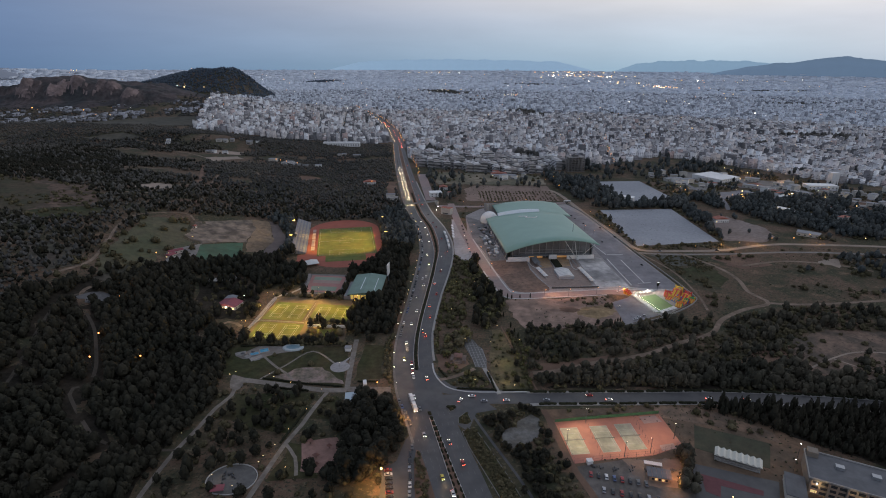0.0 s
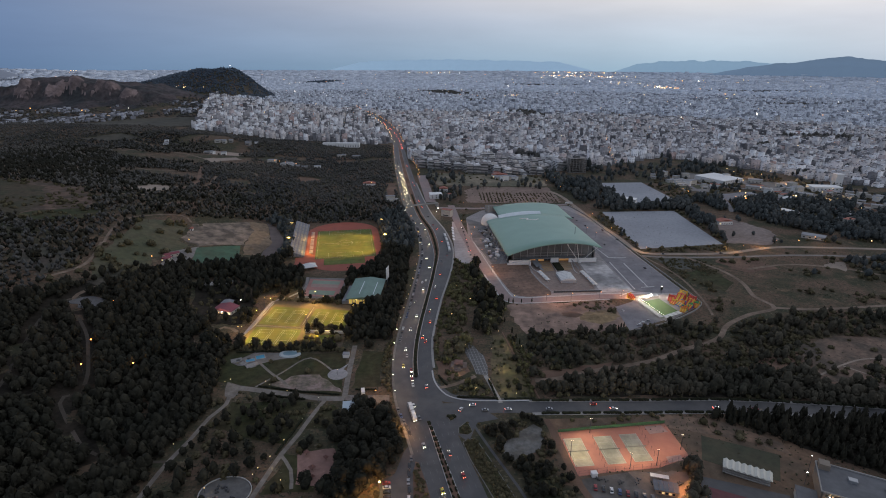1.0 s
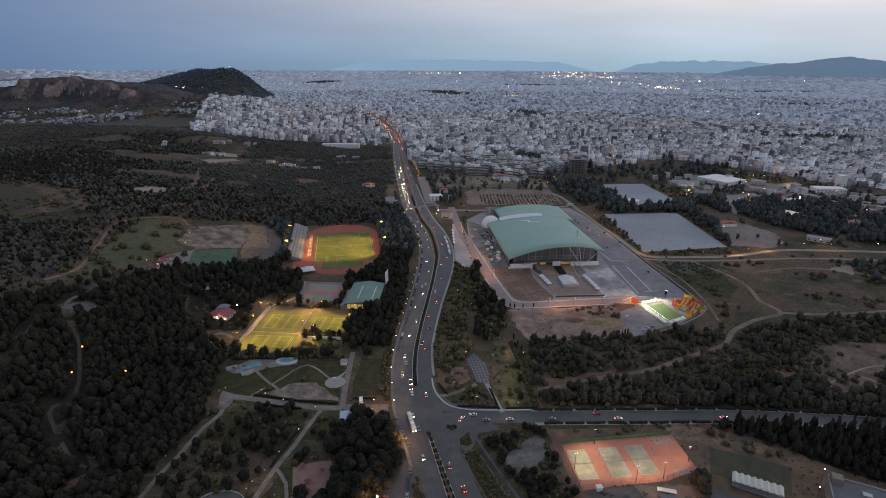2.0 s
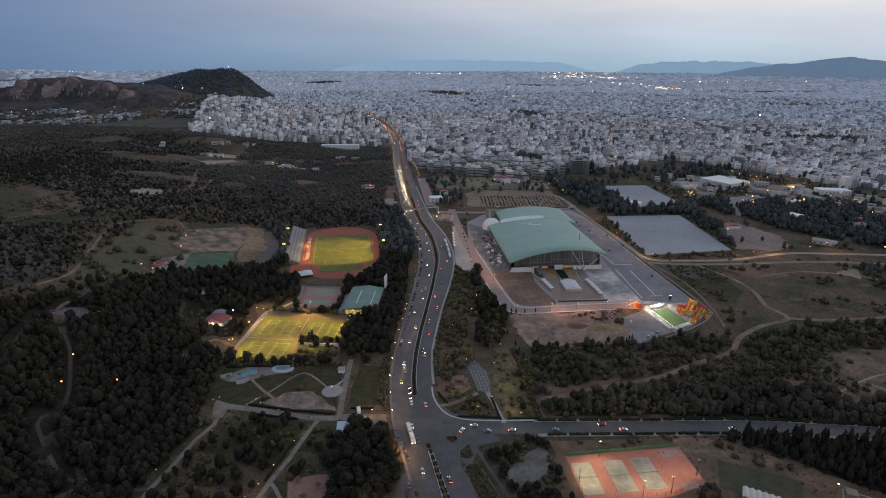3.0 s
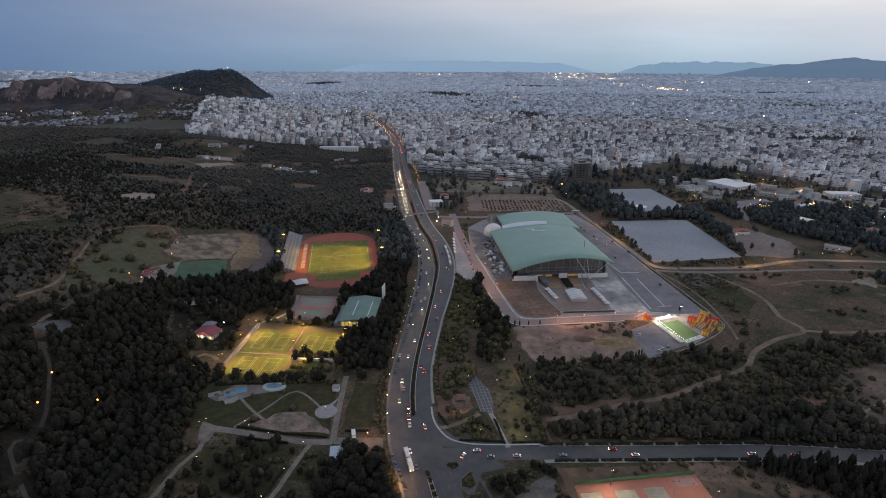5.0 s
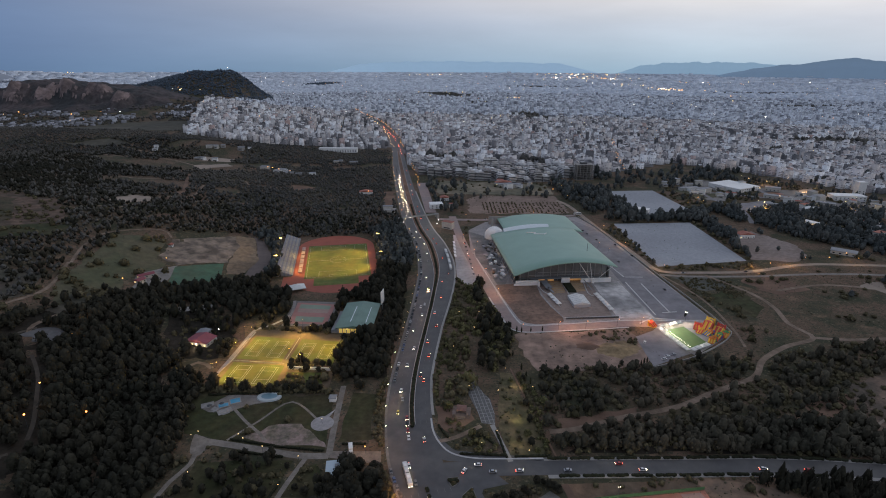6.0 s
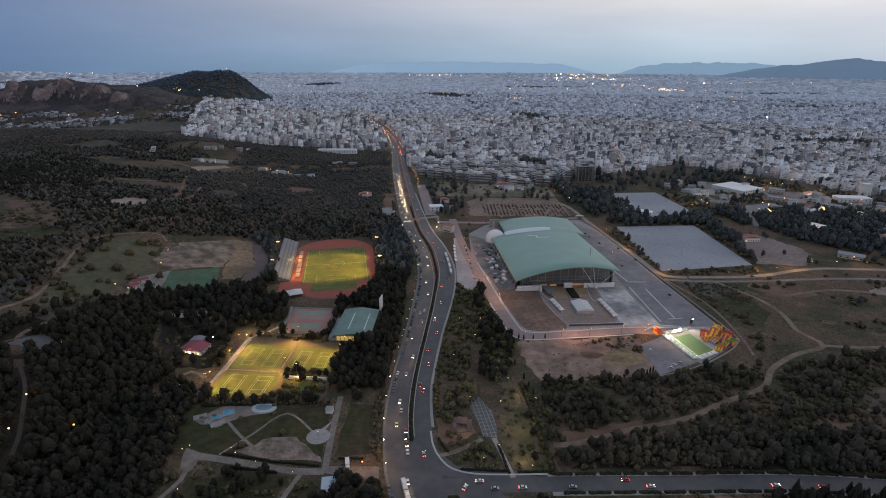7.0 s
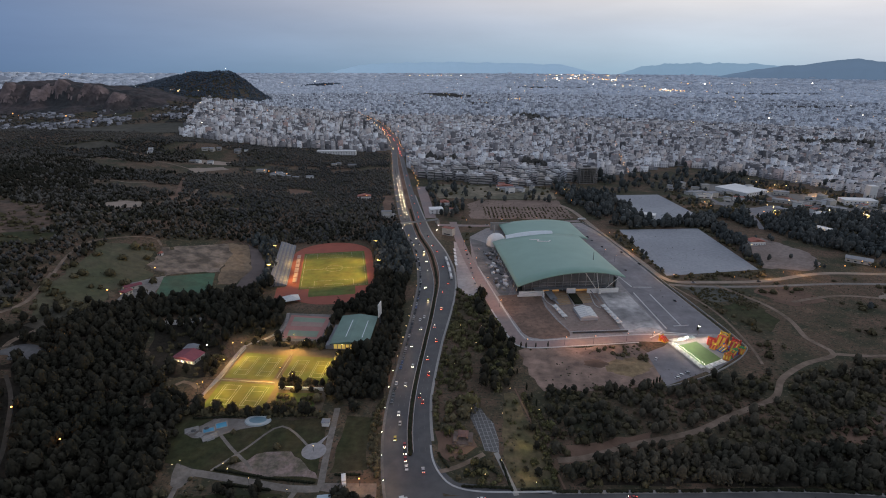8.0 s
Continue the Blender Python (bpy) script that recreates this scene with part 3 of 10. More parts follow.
marking(OX + 2, OY + 2, 66, 102, OT)
marking(OX + 2, OY + 2, 66, 0.1, OT)
for k in range(28):
    a = k * math.pi / 14
    lines.box(OX + 2 + 9.15 * math.cos(a), OY + 2 + 9.15 * math.sin(a), 0.125, 2.1, 0.18, 0.02, math.degrees(a) + 90)
for s in (-1, 1):
    p = pose(OX + 2, OY + 2, 0, 0, 0, OT) @ Vector((0, s * 48.2, 0))
    marking(p.x, p.y, 18.3, 5.5, OT)
for s in (-1, 1):
    p = pose(OX + 2, OY + 2, 0, 0, 0, OT) @ Vector((0, s * 43, 0))
    marking(p.x, p.y, 40, 16, OT)
# red and green ball courts
slab([(-142, 530), (-98, 527), (-96, 476), (-140, 479)], 0.06, material("old_court_apron", (0.17, 0.155, 0.145), 0.9, 0.25, 0.2), "court_apron", "worn concrete apron round the ball courts", "court")
slab([(-138, 526), (-101, 522), (-102, 481), (-135, 483)], 0.1, COURT_RED, "ball_court", "faded red outdoor ball court", "court")
slab([(-134, 522), (-105, 519), (-105.5, 508), (-133.5, 510)], 0.13, COURT_GREEN, "ball_court_green", "faded green half of the ball court", "court")
slab([(-132, 497), (-106, 495), (-106, 485), (-131, 487)], 0.13, COURT_GREEN, "ball_court_green_half", "faded green half of the ball court", "court")
slab([(-134, 513.5), (-105, 511), (-105.3, 503), (-133, 505)], 0.131, material("pale_ball_court", (0.3, 0.21, 0.18), 0.85, 0.1), "ball_court_band", "pale band across the ball court", "court")
# four floodlit small pitches
slab([(-161, 472), (-82, 464), (-80, 384), (-164, 384)], 0.05, material("court_yard", (0.12, 0.088, 0.055), 0.9, 0.25, 0.2), "court_yard", "sandy yard round the small pitches", "yard", clear=False)
SMALL = [[(-155, 459), (-121, 455), (-123, 420), (-159, 424)], [(-116, 455), (-84, 451), (-83, 414), (-118, 425)], [(-159, 419), (-119, 414), (-119, 387), (-160, 388)], [(-115, 405), (-86, 405), (-86, 387), (-113, 387)]]
for k, sp in enumerate(SMALL):
    slab(sp, 0.11, TURF, "small_pitch_%d" % (k + 1), "floodlit green artificial turf of a small pitch", "pitch")
    cx, cy = np.mean(sp, 0)
    ws, hs = abs(sp[1][0] - sp[0][0]), abs(sp[0][1] - sp[3][1])
    if k < 3:
        for s in (-1, 1):
            marking(cx + s * ws * 0.25, cy - s * 1.0, ws * 0.30, hs * 0.72, -4, 0.2, 0.115)
            marking(cx + s * ws * 0.25, cy - s * 1.0, ws * 0.22, hs * 0.72, -4, 0.2, 0.115)
            marking(cx + s * ws * 0.25, cy - s * 1.0, ws * 0.22, hs * 0.36, -4, 0.2, 0.115)
setting("pitch_lines", lines, WHITE_LINE, "white painted lines on the pitches", "line marking", "stuff")
for a_, b_, wd, ht in (((-158, 466), (-161, 421), 1.2, 0.9), ((-161, 421), (-168, 382), 1.2, 0.9), ((-160, 421), (-120, 416.5), 0.7, 0.6), ((-115, 410), (-82, 408), 1.4, 2.2), ((-118.5, 457), (-120.5, 423), 0.6, 0.5)):
    d = Vector(b_) - Vector(a_)
    setting("court_wall", Shape().box((a_[0] + b_[0]) / 2, (a_[1] + b_[1]) / 2, 0, wd * 0.6, d.length, ht, math.degrees(math.atan2(d.y, d.x)) - 90), WHITE if ht > 2 else CONCRETE, "low white wall between the small pitches", "wall")
# old ground further west
slab([(-298, 620), (-248, 629), (-231, 574), (-281, 566)], 0.1, DARKTURF, "practice_pitch", "dark green practice pitch", "pitch")
PITCH_Q = [Vector(p) for p in ((-295, 617), (-250, 625.5), (-234, 577), (-279, 569.5))]


def on_pitch(u, v):
    return PITCH_Q[3].lerp(PITCH_Q[2], u).lerp(PITCH_Q[0].lerp(PITCH_Q[1], u), v)


for (u0, v0), (u1, v1) in (((0, 0), (1, 0)), ((0, 1), (1, 1)), ((0, 0), (0, 1)), ((1, 0), (1, 1)), ((0.5, 0), (0.5, 1)), ((0.16, 0.2), (0.16, 0.8)), ((0.84, 0.2), (0.84, 0.8)), ((0, 0.2), (0.16, 0.2)), ((0, 0.8), (0.16, 0.8)), ((0.84, 0.2), (1, 0.2)), ((0.84, 0.8), (1, 0.8))):
    a_, b_ = on_pitch(u0, v0), on_pitch(u1, v1)
    track([tuple(a_), tuple(b_)], 0.3, 0.14, WHITE_LINE, "practice_line", "white painted line on the practice pitch", "line marking")
slab(wobbly([(-346, 716), (-275, 732), (-250, 690), (-246, 634), (-300, 625), (-330, 650)], 3, 21, 9), 0.07, material("stony_earth", (0.205, 0.160, 0.124), 0.95, 0.5, 0.15, tint=(0.085, 0.068, 0.052), patch=0.06), "stony_field", "pale stony bare field", "bare field")
for k in range(9):
    u = -338 + 8 * k
    track([(u, 655 + 6 * k), (u + 22, 668 + 5 * k), (u + 44, 672 + 4 * k)], 1.2 + 0.5 * (k % 3), 0.11 + 0.004 * k, PALE_DIRT if k % 2 else TRACK_EARTH, "worn_strip", "chalky worn strip across the stony field", "path")
slab(wobbly([(-276, 733), (-245, 722), (-214, 640), (-214, 596), (-232, 596), (-246, 640), (-252, 690)], 2, 22, 9), 0.075, material("tan_earth", (0.205, 0.145, 0.092), 0.95, 0.4, 0.2), "tan_bank", "tan earthen bank", "bare field")
slab(wobbly([(-258, 738), (-226, 706), (-196, 640), (-196, 588), (-213, 588), (-213, 640), (-244, 724)], 1, 23, 9), 0.065, material("old_cinder_track", (0.13, 0.10, 0.09), 0.9, 0.2, 0.1), "cinder_curve", "dark cinder curve of an old track", "track")
slab(wobbly([(-330, 596), (-298, 622), (-282, 566), (-312, 560)], 2, 24), 0.06, material("dull_gravel_yard", (0.22, 0.205, 0.19), 0.95, 0.3, 0.3), "gravel_yard", "pale gravel yard by the red houses", "yard")
slab(wobbly([(-399, 572), (-432, 742), (-358, 720), (-332, 650), (-308, 622), (-330, 590), (-322, 540), (-345, 500)], 4, 27, 12), 0.04, material("meadow_grass", (0.062, 0.066, 0.032), 0.95, 0.35, 0.15, tint=(0.085, 0.075, 0.042), patch=0.03), "slope_meadow", "dull green sloping meadow with shrubs", "meadow", clear=False)
# dark sheet under the trees, laid to bring the bright ground down
DARK_FLOOR = material("dark_wood_floor", (0.040, 0.032, 0.024), 0.95, 0.45, 0.3, tint=(0.026, 0.023, 0.018), patch=0.03, gloss=0.1)
slab(wobbly([(-500, 160), (-166, 160), (-164, 250), (-164, 330), (-174, 392), (-208, 424), (-236, 455), (-262, 515), (-288, 556), (-335, 552), (-395, 480), (-500, 330)], 4, 201, 16), -0.2, DARK_FLOOR, "wood_floor_west", "dark needle litter under the pine wood", "wood floor", clear=False)
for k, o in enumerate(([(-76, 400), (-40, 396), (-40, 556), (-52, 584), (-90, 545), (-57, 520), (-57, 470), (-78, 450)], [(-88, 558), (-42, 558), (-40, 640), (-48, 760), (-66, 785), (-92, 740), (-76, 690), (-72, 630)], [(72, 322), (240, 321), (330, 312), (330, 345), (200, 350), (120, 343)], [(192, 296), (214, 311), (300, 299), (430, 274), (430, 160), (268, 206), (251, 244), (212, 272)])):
    slab(wobbly(o, 2, 202 + k, 12), 0.035, DARK_FLOOR, "wood_floor_%d" % (k + 1), "dark floor under the trees", "wood floor", clear=False)
# earth tracks in the pines
track([(-300, 560), (-328, 544), (-347, 500), (-352, 474), (-325, 437)], 3.0, 0.1, TRACK_EARTH, "forest_track", "pale earth track through the pines", clear=2.6)
track([(-325, 437), (-295, 403), (-272, 369), (-257, 345), (-250, 330)], 2.4, 0.1, DIM_EARTH, "forest_track_lower", "dim earth track through the pines", clear=2.0)
track([(-347, 476), (-360, 455), (-339, 396), (-312, 337), (-299, 309), (-277, 319)], 2.0, 0.1, DIM_EARTH, "forest_track_west", "dim earth track at the forest edge", clear=2.0)
track([(-205, 205), (-194, 254), (-213, 269), (-253, 309), (-252, 318)], 2.2, 0.1, DIM_EARTH, "forest_track_south", "dim earth track through the pines", clear=2.6)
track([(-194, 254), (-175, 255), (-155, 256)], 2.0, 0.09, DIM_EARTH, "forest_track_link", "short pale earth track")
slab(wobbly([(-350, 466), (-340, 478), (-318, 470), (-305, 455), (-332, 452)], 3, 31), 0.09, material("grey_clearing", (0.15, 0.145, 0.145), 0.95, 0.3, 0.2), "forest_clearing", "greyish clearing among the pines", "clearing")
track([(-172, 410), (-186, 418), (-200, 395), (-190, 380)], 3.5, 0.09, TRACK_EARTH, "bend_path", "earth path at the edge of the lawn")
slab(wobbly([(-252, 513), (-214, 522), (-176, 470), (-172, 425), (-196, 422), (-228, 452)], 2.5, 33), 0.05, DARK_FLOOR, "tavern_yard", "earthen yard round the low red-roofed house", "yard", clear=False)
slab([(-250, 514), (-216, 521), (-214, 511), (-248, 505)], 0.09, CONCRETE, "tavern_parking", "pale concrete apron", "yard")
track([(-166, 388), (-163, 430), (-160, 470), (-150, 478), (-138, 500), (-142, 530)], 2.6, 0.09, PAVING, "court_path", "pale path along the small pitches")

for k, o in enumerate(([(-671, 868), (-646, 880), (-602, 858), (-536, 806), (-551, 767), (-584, 758)], [(-520, 621), (-484, 621), (-435, 601), (-403, 547), (-429, 530), (-466, 552)], [(-364, 553), (-337, 537), (-330, 511), (-338, 496), (-360, 511)])):
    slab(wobbly(o, 6, 120 + k, 14), 0.05, material("hillside_earth", (0.085, 0.067, 0.052), 0.95, 0.45, 0.15, tint=(0.055, 0.052, 0.036), patch=0.04), "hillside_earth", "bare brown earth on the hillside", "bare field", clear=False)
# clearings in the north-western woods
for k, (cx_, cy_, a_, b_) in enumerate(((-487, 1180, 50, 22), (-350, 1105, 40, 8), (-455, 985, 8, 20), (-430, 940, 40, 7), (-230, 1225, 34, 8), (-560, 760, 60, 26), (-690, 790, 50, 18), (-250, 1000, 22, 6), (-330, 900, 20, 5), (-410, 830, 26, 8))):
    slab(wobbly([(cx_ + a_ * math.cos(t), cy_ + b_ * math.sin(t)) for t in np.linspace(0, 2 * math.pi, 13)[:-1]], b_ * 0.3, 80 + k, 30), 0.1, PALE_DIRT if k == 0 else (LAWN if k == 5 else DIRT), "wood_clearing", "bare earthen clearing in the hillside wood", "clearing")

QUARRY_GREY = material("grey_scree", (0.20, 0.19, 0.20), 0.95, 0.4, 0.05, tint=(0.13, 0.13, 0.145), patch=0.02, gloss=0.2)
OLIVE_FIELD = material("olive_field_grass", (0.088, 0.079, 0.060), 0.95, 0.3, 0.06, tint=(0.066, 0.063, 0.050), patch=0.012, gloss=0.2)
slab(wobbly([(-560, 722), (-470, 706), (-428, 645), (-408, 603), (-450, 572), (-600, 640)], 6, 131, 12), 0.06, material("brown_slope_earth", (0.118, 0.079, 0.058), 0.95, 0.45, 0.15, tint=(0.072, 0.055, 0.040), patch=0.05, gloss=0.2), "bare_slope", "bare stony brown slope of the near hill", "bare field", true=True)
slab(wobbly([(-440, 738), (-428, 776), (-404, 780), (-392, 752), (-412, 728)], 4, 132, 8), 0.1, PALE_DIRT, "hill_clearing", "pale worn clearing on the hillside", "clearing", true=True)
slab(wobbly([(-458, 1058), (-418, 1112), (-432, 1136), (-482, 1092)], 4, 133, 12), 0.1, PALE_DIRT, "hill_clearing_north", "pale bare mound of earth in the wood", "clearing", true=True)
for k, (pts, wd) in enumerate((([(-402, 690), (-394, 735), (-392, 788), (-366, 822), (-386, 908)], 3.0), ([(-640, 838), (-538, 927), (-492, 926), (-357, 980), (-328, 958), (-250, 990)], 4.0), ([(-352, 536), (-366, 580), (-366, 622), (-330, 660), (-313, 648)], 2.6), ([(-354, 536), (-338, 481), (-350, 440)], 2.8), ([(-700, 1150), (-640, 1120), (-560, 1135), (-480, 1090)], 4.0), ([(-785, 1286), (-690, 1240), (-569, 1190), (-486, 1193)], 4.0))):
    track(pts, wd, 0.12, TRACK_EARTH, "hillside_track", "pale earth track over the wooded hillside", true=True)
slab(wobbly([(-1130, 1500), (-1010, 1530), (-880, 1580), (-720, 1590), (-650, 1520), (-700, 1440), (-860, 1400), (-1010, 1440)], 10, 134, 30), 0.15, OLIVE_FIELD, "olive_field", "smooth bare olive-brown field below the villages", "field", true=True)
slab(wobbly([(-860, 1265), (-760, 1290), (-700, 1270), (-760, 1245)], 6, 135, 20), 0.15, OLIVE_FIELD, "olive_field_south", "small bare olive-brown field", "field", true=True)

slab(wobbly([(-640, 720), (-556, 700), (-520, 690), (-486, 652), (-470, 610), (-476, 576), (-590, 600)], 6, 136, 14), 0.12, material("slope_grass", (0.050, 0.048, 0.028), 0.95, 0.4, 0.2, tint=(0.066, 0.052, 0.033), patch=0.04, gloss=0.2), "slope_meadow", "dull olive grass on the near hill", "field", true=True)
track([(-470, 560), (-452, 620), (-446, 670), (-420, 700)], 3.0, 0.2, TRACK_EARTH, "hillside_track", "pale earth track over the wooded hillside", true=True)
slab(wobbly([(-104, 985), (-88, 990), (-80, 862), (-94, 872)], 3, 138, 9), 0.1, DIRT, "avenue_verge", "bare brown verge beside the avenue", "bare field", clear=True)

slab(wobbly([(-1116, 2800), (-1060, 2905), (-1020, 2960), (-1012, 2900), (-1060, 2800)], 10, 139, 24), 0.4, QUARRY_GREY, "hill_scree", "grey bare scree on the distant hill", "bare slope", true=True)

# ---- east: the exhibition hall grounds ----
slab(rounded([(33, 760), (58, 800), (196, 830), (214, 766), (228, 600), (240, 492), (206, 478), (110, 484), (60, 478), (50, 545), (32, 650)], 4), 0.05, PAVING, "hall_grounds", "pale paved grounds round the exhibition hall", "yard")
track([(12, 830), (20, 740), (31, 653), (49, 540), (59, 490), (64, 478), (76, 475), (112, 479), (166, 486), (232, 482)], 10.5, 0.09, PINK_PAVING, "perimeter_road", "pinkish paved road round the hall grounds", "road", clear=0.5)
track([(-10, 815), (60, 812), (120, 826), (196, 838)], 9.0, 0.085, PINK_PAVING, "perimeter_road_north", "pinkish paved road behind the hall", "road")
edge = smooth_line([(38, 650), (55, 545), (65, 492), (70, 484), (80, 481.5), (112, 485.5), (166, 492), (226, 492)], 4)
setting("perimeter_kerb", ribbon(edge, -0.6, 0.6, 0.22), KERB, "white kerb of the perimeter road", "kerb")
edge = smooth_line([(44, 540), (54, 488), (60, 473), (74, 469), (112, 473), (160, 479)], 4)
setting("perimeter_kerb_outer", ribbon(edge, -0.7, 0.7, 0.22), KERB, "white kerb of the perimeter road", "kerb")
slab(rounded([(52.5, 571), (95, 578), (95, 546), (100, 520), (107, 497), (106, 488), (82, 483.5), (71.5, 486.5), (67, 494), (57.2, 541)], 3), 0.1, material("plot_earth", (0.190, 0.120, 0.088), 0.95, 0.35, 0.25, tint=(0.132, 0.087, 0.064), patch=0.05), "earth_plot", "bare brown earth plot before the hall", "bare field")
slab([(97, 580), (152, 583), (152, 494), (109, 495), (102, 520), (97, 546)], 0.11, material("warm_forecourt", (0.265, 0.205, 0.175), 0.85, 0.25, 0.3), "forecourt", "warm stone forecourt of the hall", "forecourt")
slab([(154, 576), (182, 582), (189, 498), (156, 496)], 0.1, material("pale_sweep_paving", (0.46, 0.44, 0.43), 0.9, 0.4, 0.10, tint=(0.22, 0.215, 0.215), patch=0.035), "pale_court", "pale dusty paved court", "yard")
for bay in ([(110, 590), (122, 592), (121, 553), (106, 549)], [(132, 594), (145, 597), (142, 557), (130, 554)]):
    slab(bay, 0.135, material("tan_bay_paving", (0.38, 0.25, 0.14), 0.85, 0.25, 0.4, tint=(0.28, 0.19, 0.115), patch=0.1), "paved_bay", "tan paved bay of the forecourt", "forecourt")
    for k in range(7):
        a_, b_ = Vector(bay[0]).lerp(Vector(bay[3]), (k + 0.5) / 7), Vector(bay[1]).lerp(Vector(bay[2]), (k + 0.5) / 7)
        track([tuple(a_), tuple(b_)], 0.5, 0.15, CONCRETE, "bay_band", "pale stone band across the paved bay", "paving")
for ln_ in ([(97, 590), (98, 560), (104, 545), (109, 520)], [(124, 592), (123, 548)], [(147, 598), (143, 552), (147, 545)], [(108, 497), (131, 498.5), (158, 501)], [(160, 500), (173, 507), (183, 503), (189, 496)]):
    setting("forecourt_kerb", ribbon(smooth_line(ln_, 3), -0.45, 0.45, 0.3), KERB, "pale kerb in the forecourt", "kerb")
slab([(186, 810), (206, 770), (226, 604), (239, 494), (190, 496), (184, 590), (182, 700), (168, 800)], 0.09, LOT_ASPHALT, "car_park", "grey asphalt car park beside the hall", "car park")
slab([(33, 755), (52, 735), (66, 690), (66, 580), (58, 560), (38, 650)], 0.095, material("stained_yard", (0.17, 0.165, 0.16), 0.9, 0.4, 0.2, tint=(0.10, 0.10, 0.10), patch=0.05), "west_yard", "grey service yard beside the hall", "yard")
lots = Shape()
for a, b in (((189, 580), (192, 503)), ((204, 576), (207, 508)), ((183, 650), (192, 594)), ((193, 594), (212, 594)), ((200, 508), (214, 510)), ((172, 486.5), (186, 497)), ((186, 497), (206, 494))):
    d = Vector(b) - Vector(a)
    lots.box((a[0] + b[0]) / 2, (a[1] + b[1]) / 2, 0.1, 1.1, d.length, 0.16, math.degrees(math.atan2(d.y, d.x)) - 90)
setting("car_park_kerbs", lots, material("white_kerb_paint", (0.55, 0.54, 0.53), 0.8, 0.15, 0.5), "white kerb lines of the car park", "kerb", "stuff")
wall_line = smooth_line([(198, 830), (211, 768), (229, 612), (243, 490), (238, 462), (196, 430), (158, 414)], 6)
setting("boundary_wall", ribbon(wall_line, -0.3, 0.3, 1.3, 1.3), CONCRETE, "low concrete boundary wall", "wall")
slab(wobbly([(60, 466), (158, 476), (163, 452), (157, 420), (120, 412), (72, 408), (62, 430)], 2.5, 41), 0.06, material("brown_lot", (0.262, 0.178, 0.138), 0.95, 0.42, 0.12, tint=(0.165, 0.115, 0.09), patch=0.04), "earth_lot", "bare brown earth lot", "bare field", clear=False)
slab(wobbly([(126, 450), (148, 456), (158, 446), (150, 432), (137, 429), (122, 436)], 2.5, 42, 3), 0.08, DRYGRASS, "dry_grass_patch", "yellowish dry grass patch", "grass")
slab([(160, 462), (180, 474), (196, 436), (158, 416)], 0.085, LOT_ASPHALT, "fair_parking", "small grey asphalt parking by the fair", "car park")
slab([(176, 470), (186, 482), (236, 488), (238, 464), (197, 432)], 0.083, LOT_ASPHALT, "fair_ground", "grey asphalt under the inflatable fair", "yard")
slab([(190, 474), (208, 481), (216, 450), (194, 439)], 0.12, material("bright_fair_turf", (0.062, 0.12, 0.03), 0.9, 0.15, 0.2), "fair_turf", "bright green lit turf mat", "turf")
for k, (mx, my, ma, mb, mh) in enumerate(((139, 441, 13, 8, 2.4), (116, 446, 9, 6, 1.4))):
    mound = Shape()
    ring_n = 20
    pts = [(mx, my, mh)]
    for s_, hz_ in ((0.35, 0.86), (0.7, 0.42), (1.0, 0.0)):
        pts += [(mx + ma * s_ * math.cos(q * 2 * math.pi / ring_n) * (1 + 0.15 * math.sin(q * 2.3 + k)), my + mb * s_ * math.sin(q * 2 * math.pi / ring_n) * (1 + 0.12 * math.sin(q * 1.7)), mh * hz_ * (1 + 0.12 * math.sin(q * 3.1)) + 0.05) for q in range(ring_n)]
    fs_ = [(0, 1 + q, 1 + (q + 1) % ring_n) for q in range(ring_n)] + [(1 + r * ring_n + q, 1 + (r + 1) * ring_n + q, 1 + (r + 1) * ring_n + (q + 1) % ring_n, 1 + r * ring_n + (q + 1) % ring_n) for r in range(2) for q in range(ring_n)]
    setting("earth_mound", mound.add(pts, fs_), DRYGRASS if k == 0 else DIRT, "low heap of earth with dry grass", "mound", smooth=True)
track([(271, 346), (300, 362), (330, 372), (372, 366)], 1.6, 0.13, PALE_DIRT, "slope_track", "pale worn track on the bare slope")
track([(300, 362), (318, 345), (345, 338)], 1.4, 0.13, PALE_DIRT, "slope_track_south", "pale worn track on the bare slope")
# grey gravel fields
slab([(240, 795), (352, 803), (350, 646), (240, 626)], 0.09, GRAVEL, "gravel_field", "large smooth grey gravel field", "gravel field")
slab([(283, 1000), (373, 1007), (384, 858), (311, 822)], 0.09, GRAVEL, "gravel_field_north", "large smooth grey gravel field", "gravel field")
# pale road past the fields
track([(186, 930), (199, 890), (213, 766), (226, 678), (233, 622), (245, 609), (270, 608), (335, 612), (408, 634), (470, 634), (560, 626), (700, 600)], 6.5, 0.1, PALE_DIRT, "country_road", "pale dusty road past the gravel fields", "road")
track([(233, 602), (262, 597), (330, 598), (420, 606), (520, 598), (640, 570)], 5.0, 0.096, material("dull_road_dust", (0.20, 0.18, 0.16), 0.95, 0.3, 0.2, tint=(0.15, 0.135, 0.12)), "lower_road", "dull dusty road below the gravel fields", "road")
track([(281, 600), (305, 553), (309, 520), (303, 488), (308, 462), (276, 447), (246, 426), (226, 402), (188, 383), (156, 366), (115, 354), (82, 342), (66, 340)], 4.4, 0.1, TRACK_EARTH, "scrub_track", "pale earth track through the scrub", clear=0.3)
track([(308, 462), (335, 459), (365, 461), (430, 470)], 4.0, 0.095, TRACK_EARTH, "scrub_track_east", "pale earth track through the scrub")
track([(234, 600), (250, 540), (249, 480), (243, 446)], 2.2, 0.09, TRACK_EARTH, "scrub_path", "thin trodden path in the dry grass")
track([(335, 560), (390, 575), (440, 565), (470, 545)], 4, 0.09, TRACK_EARTH, "scrub_path_east", "pale trodden earth path")
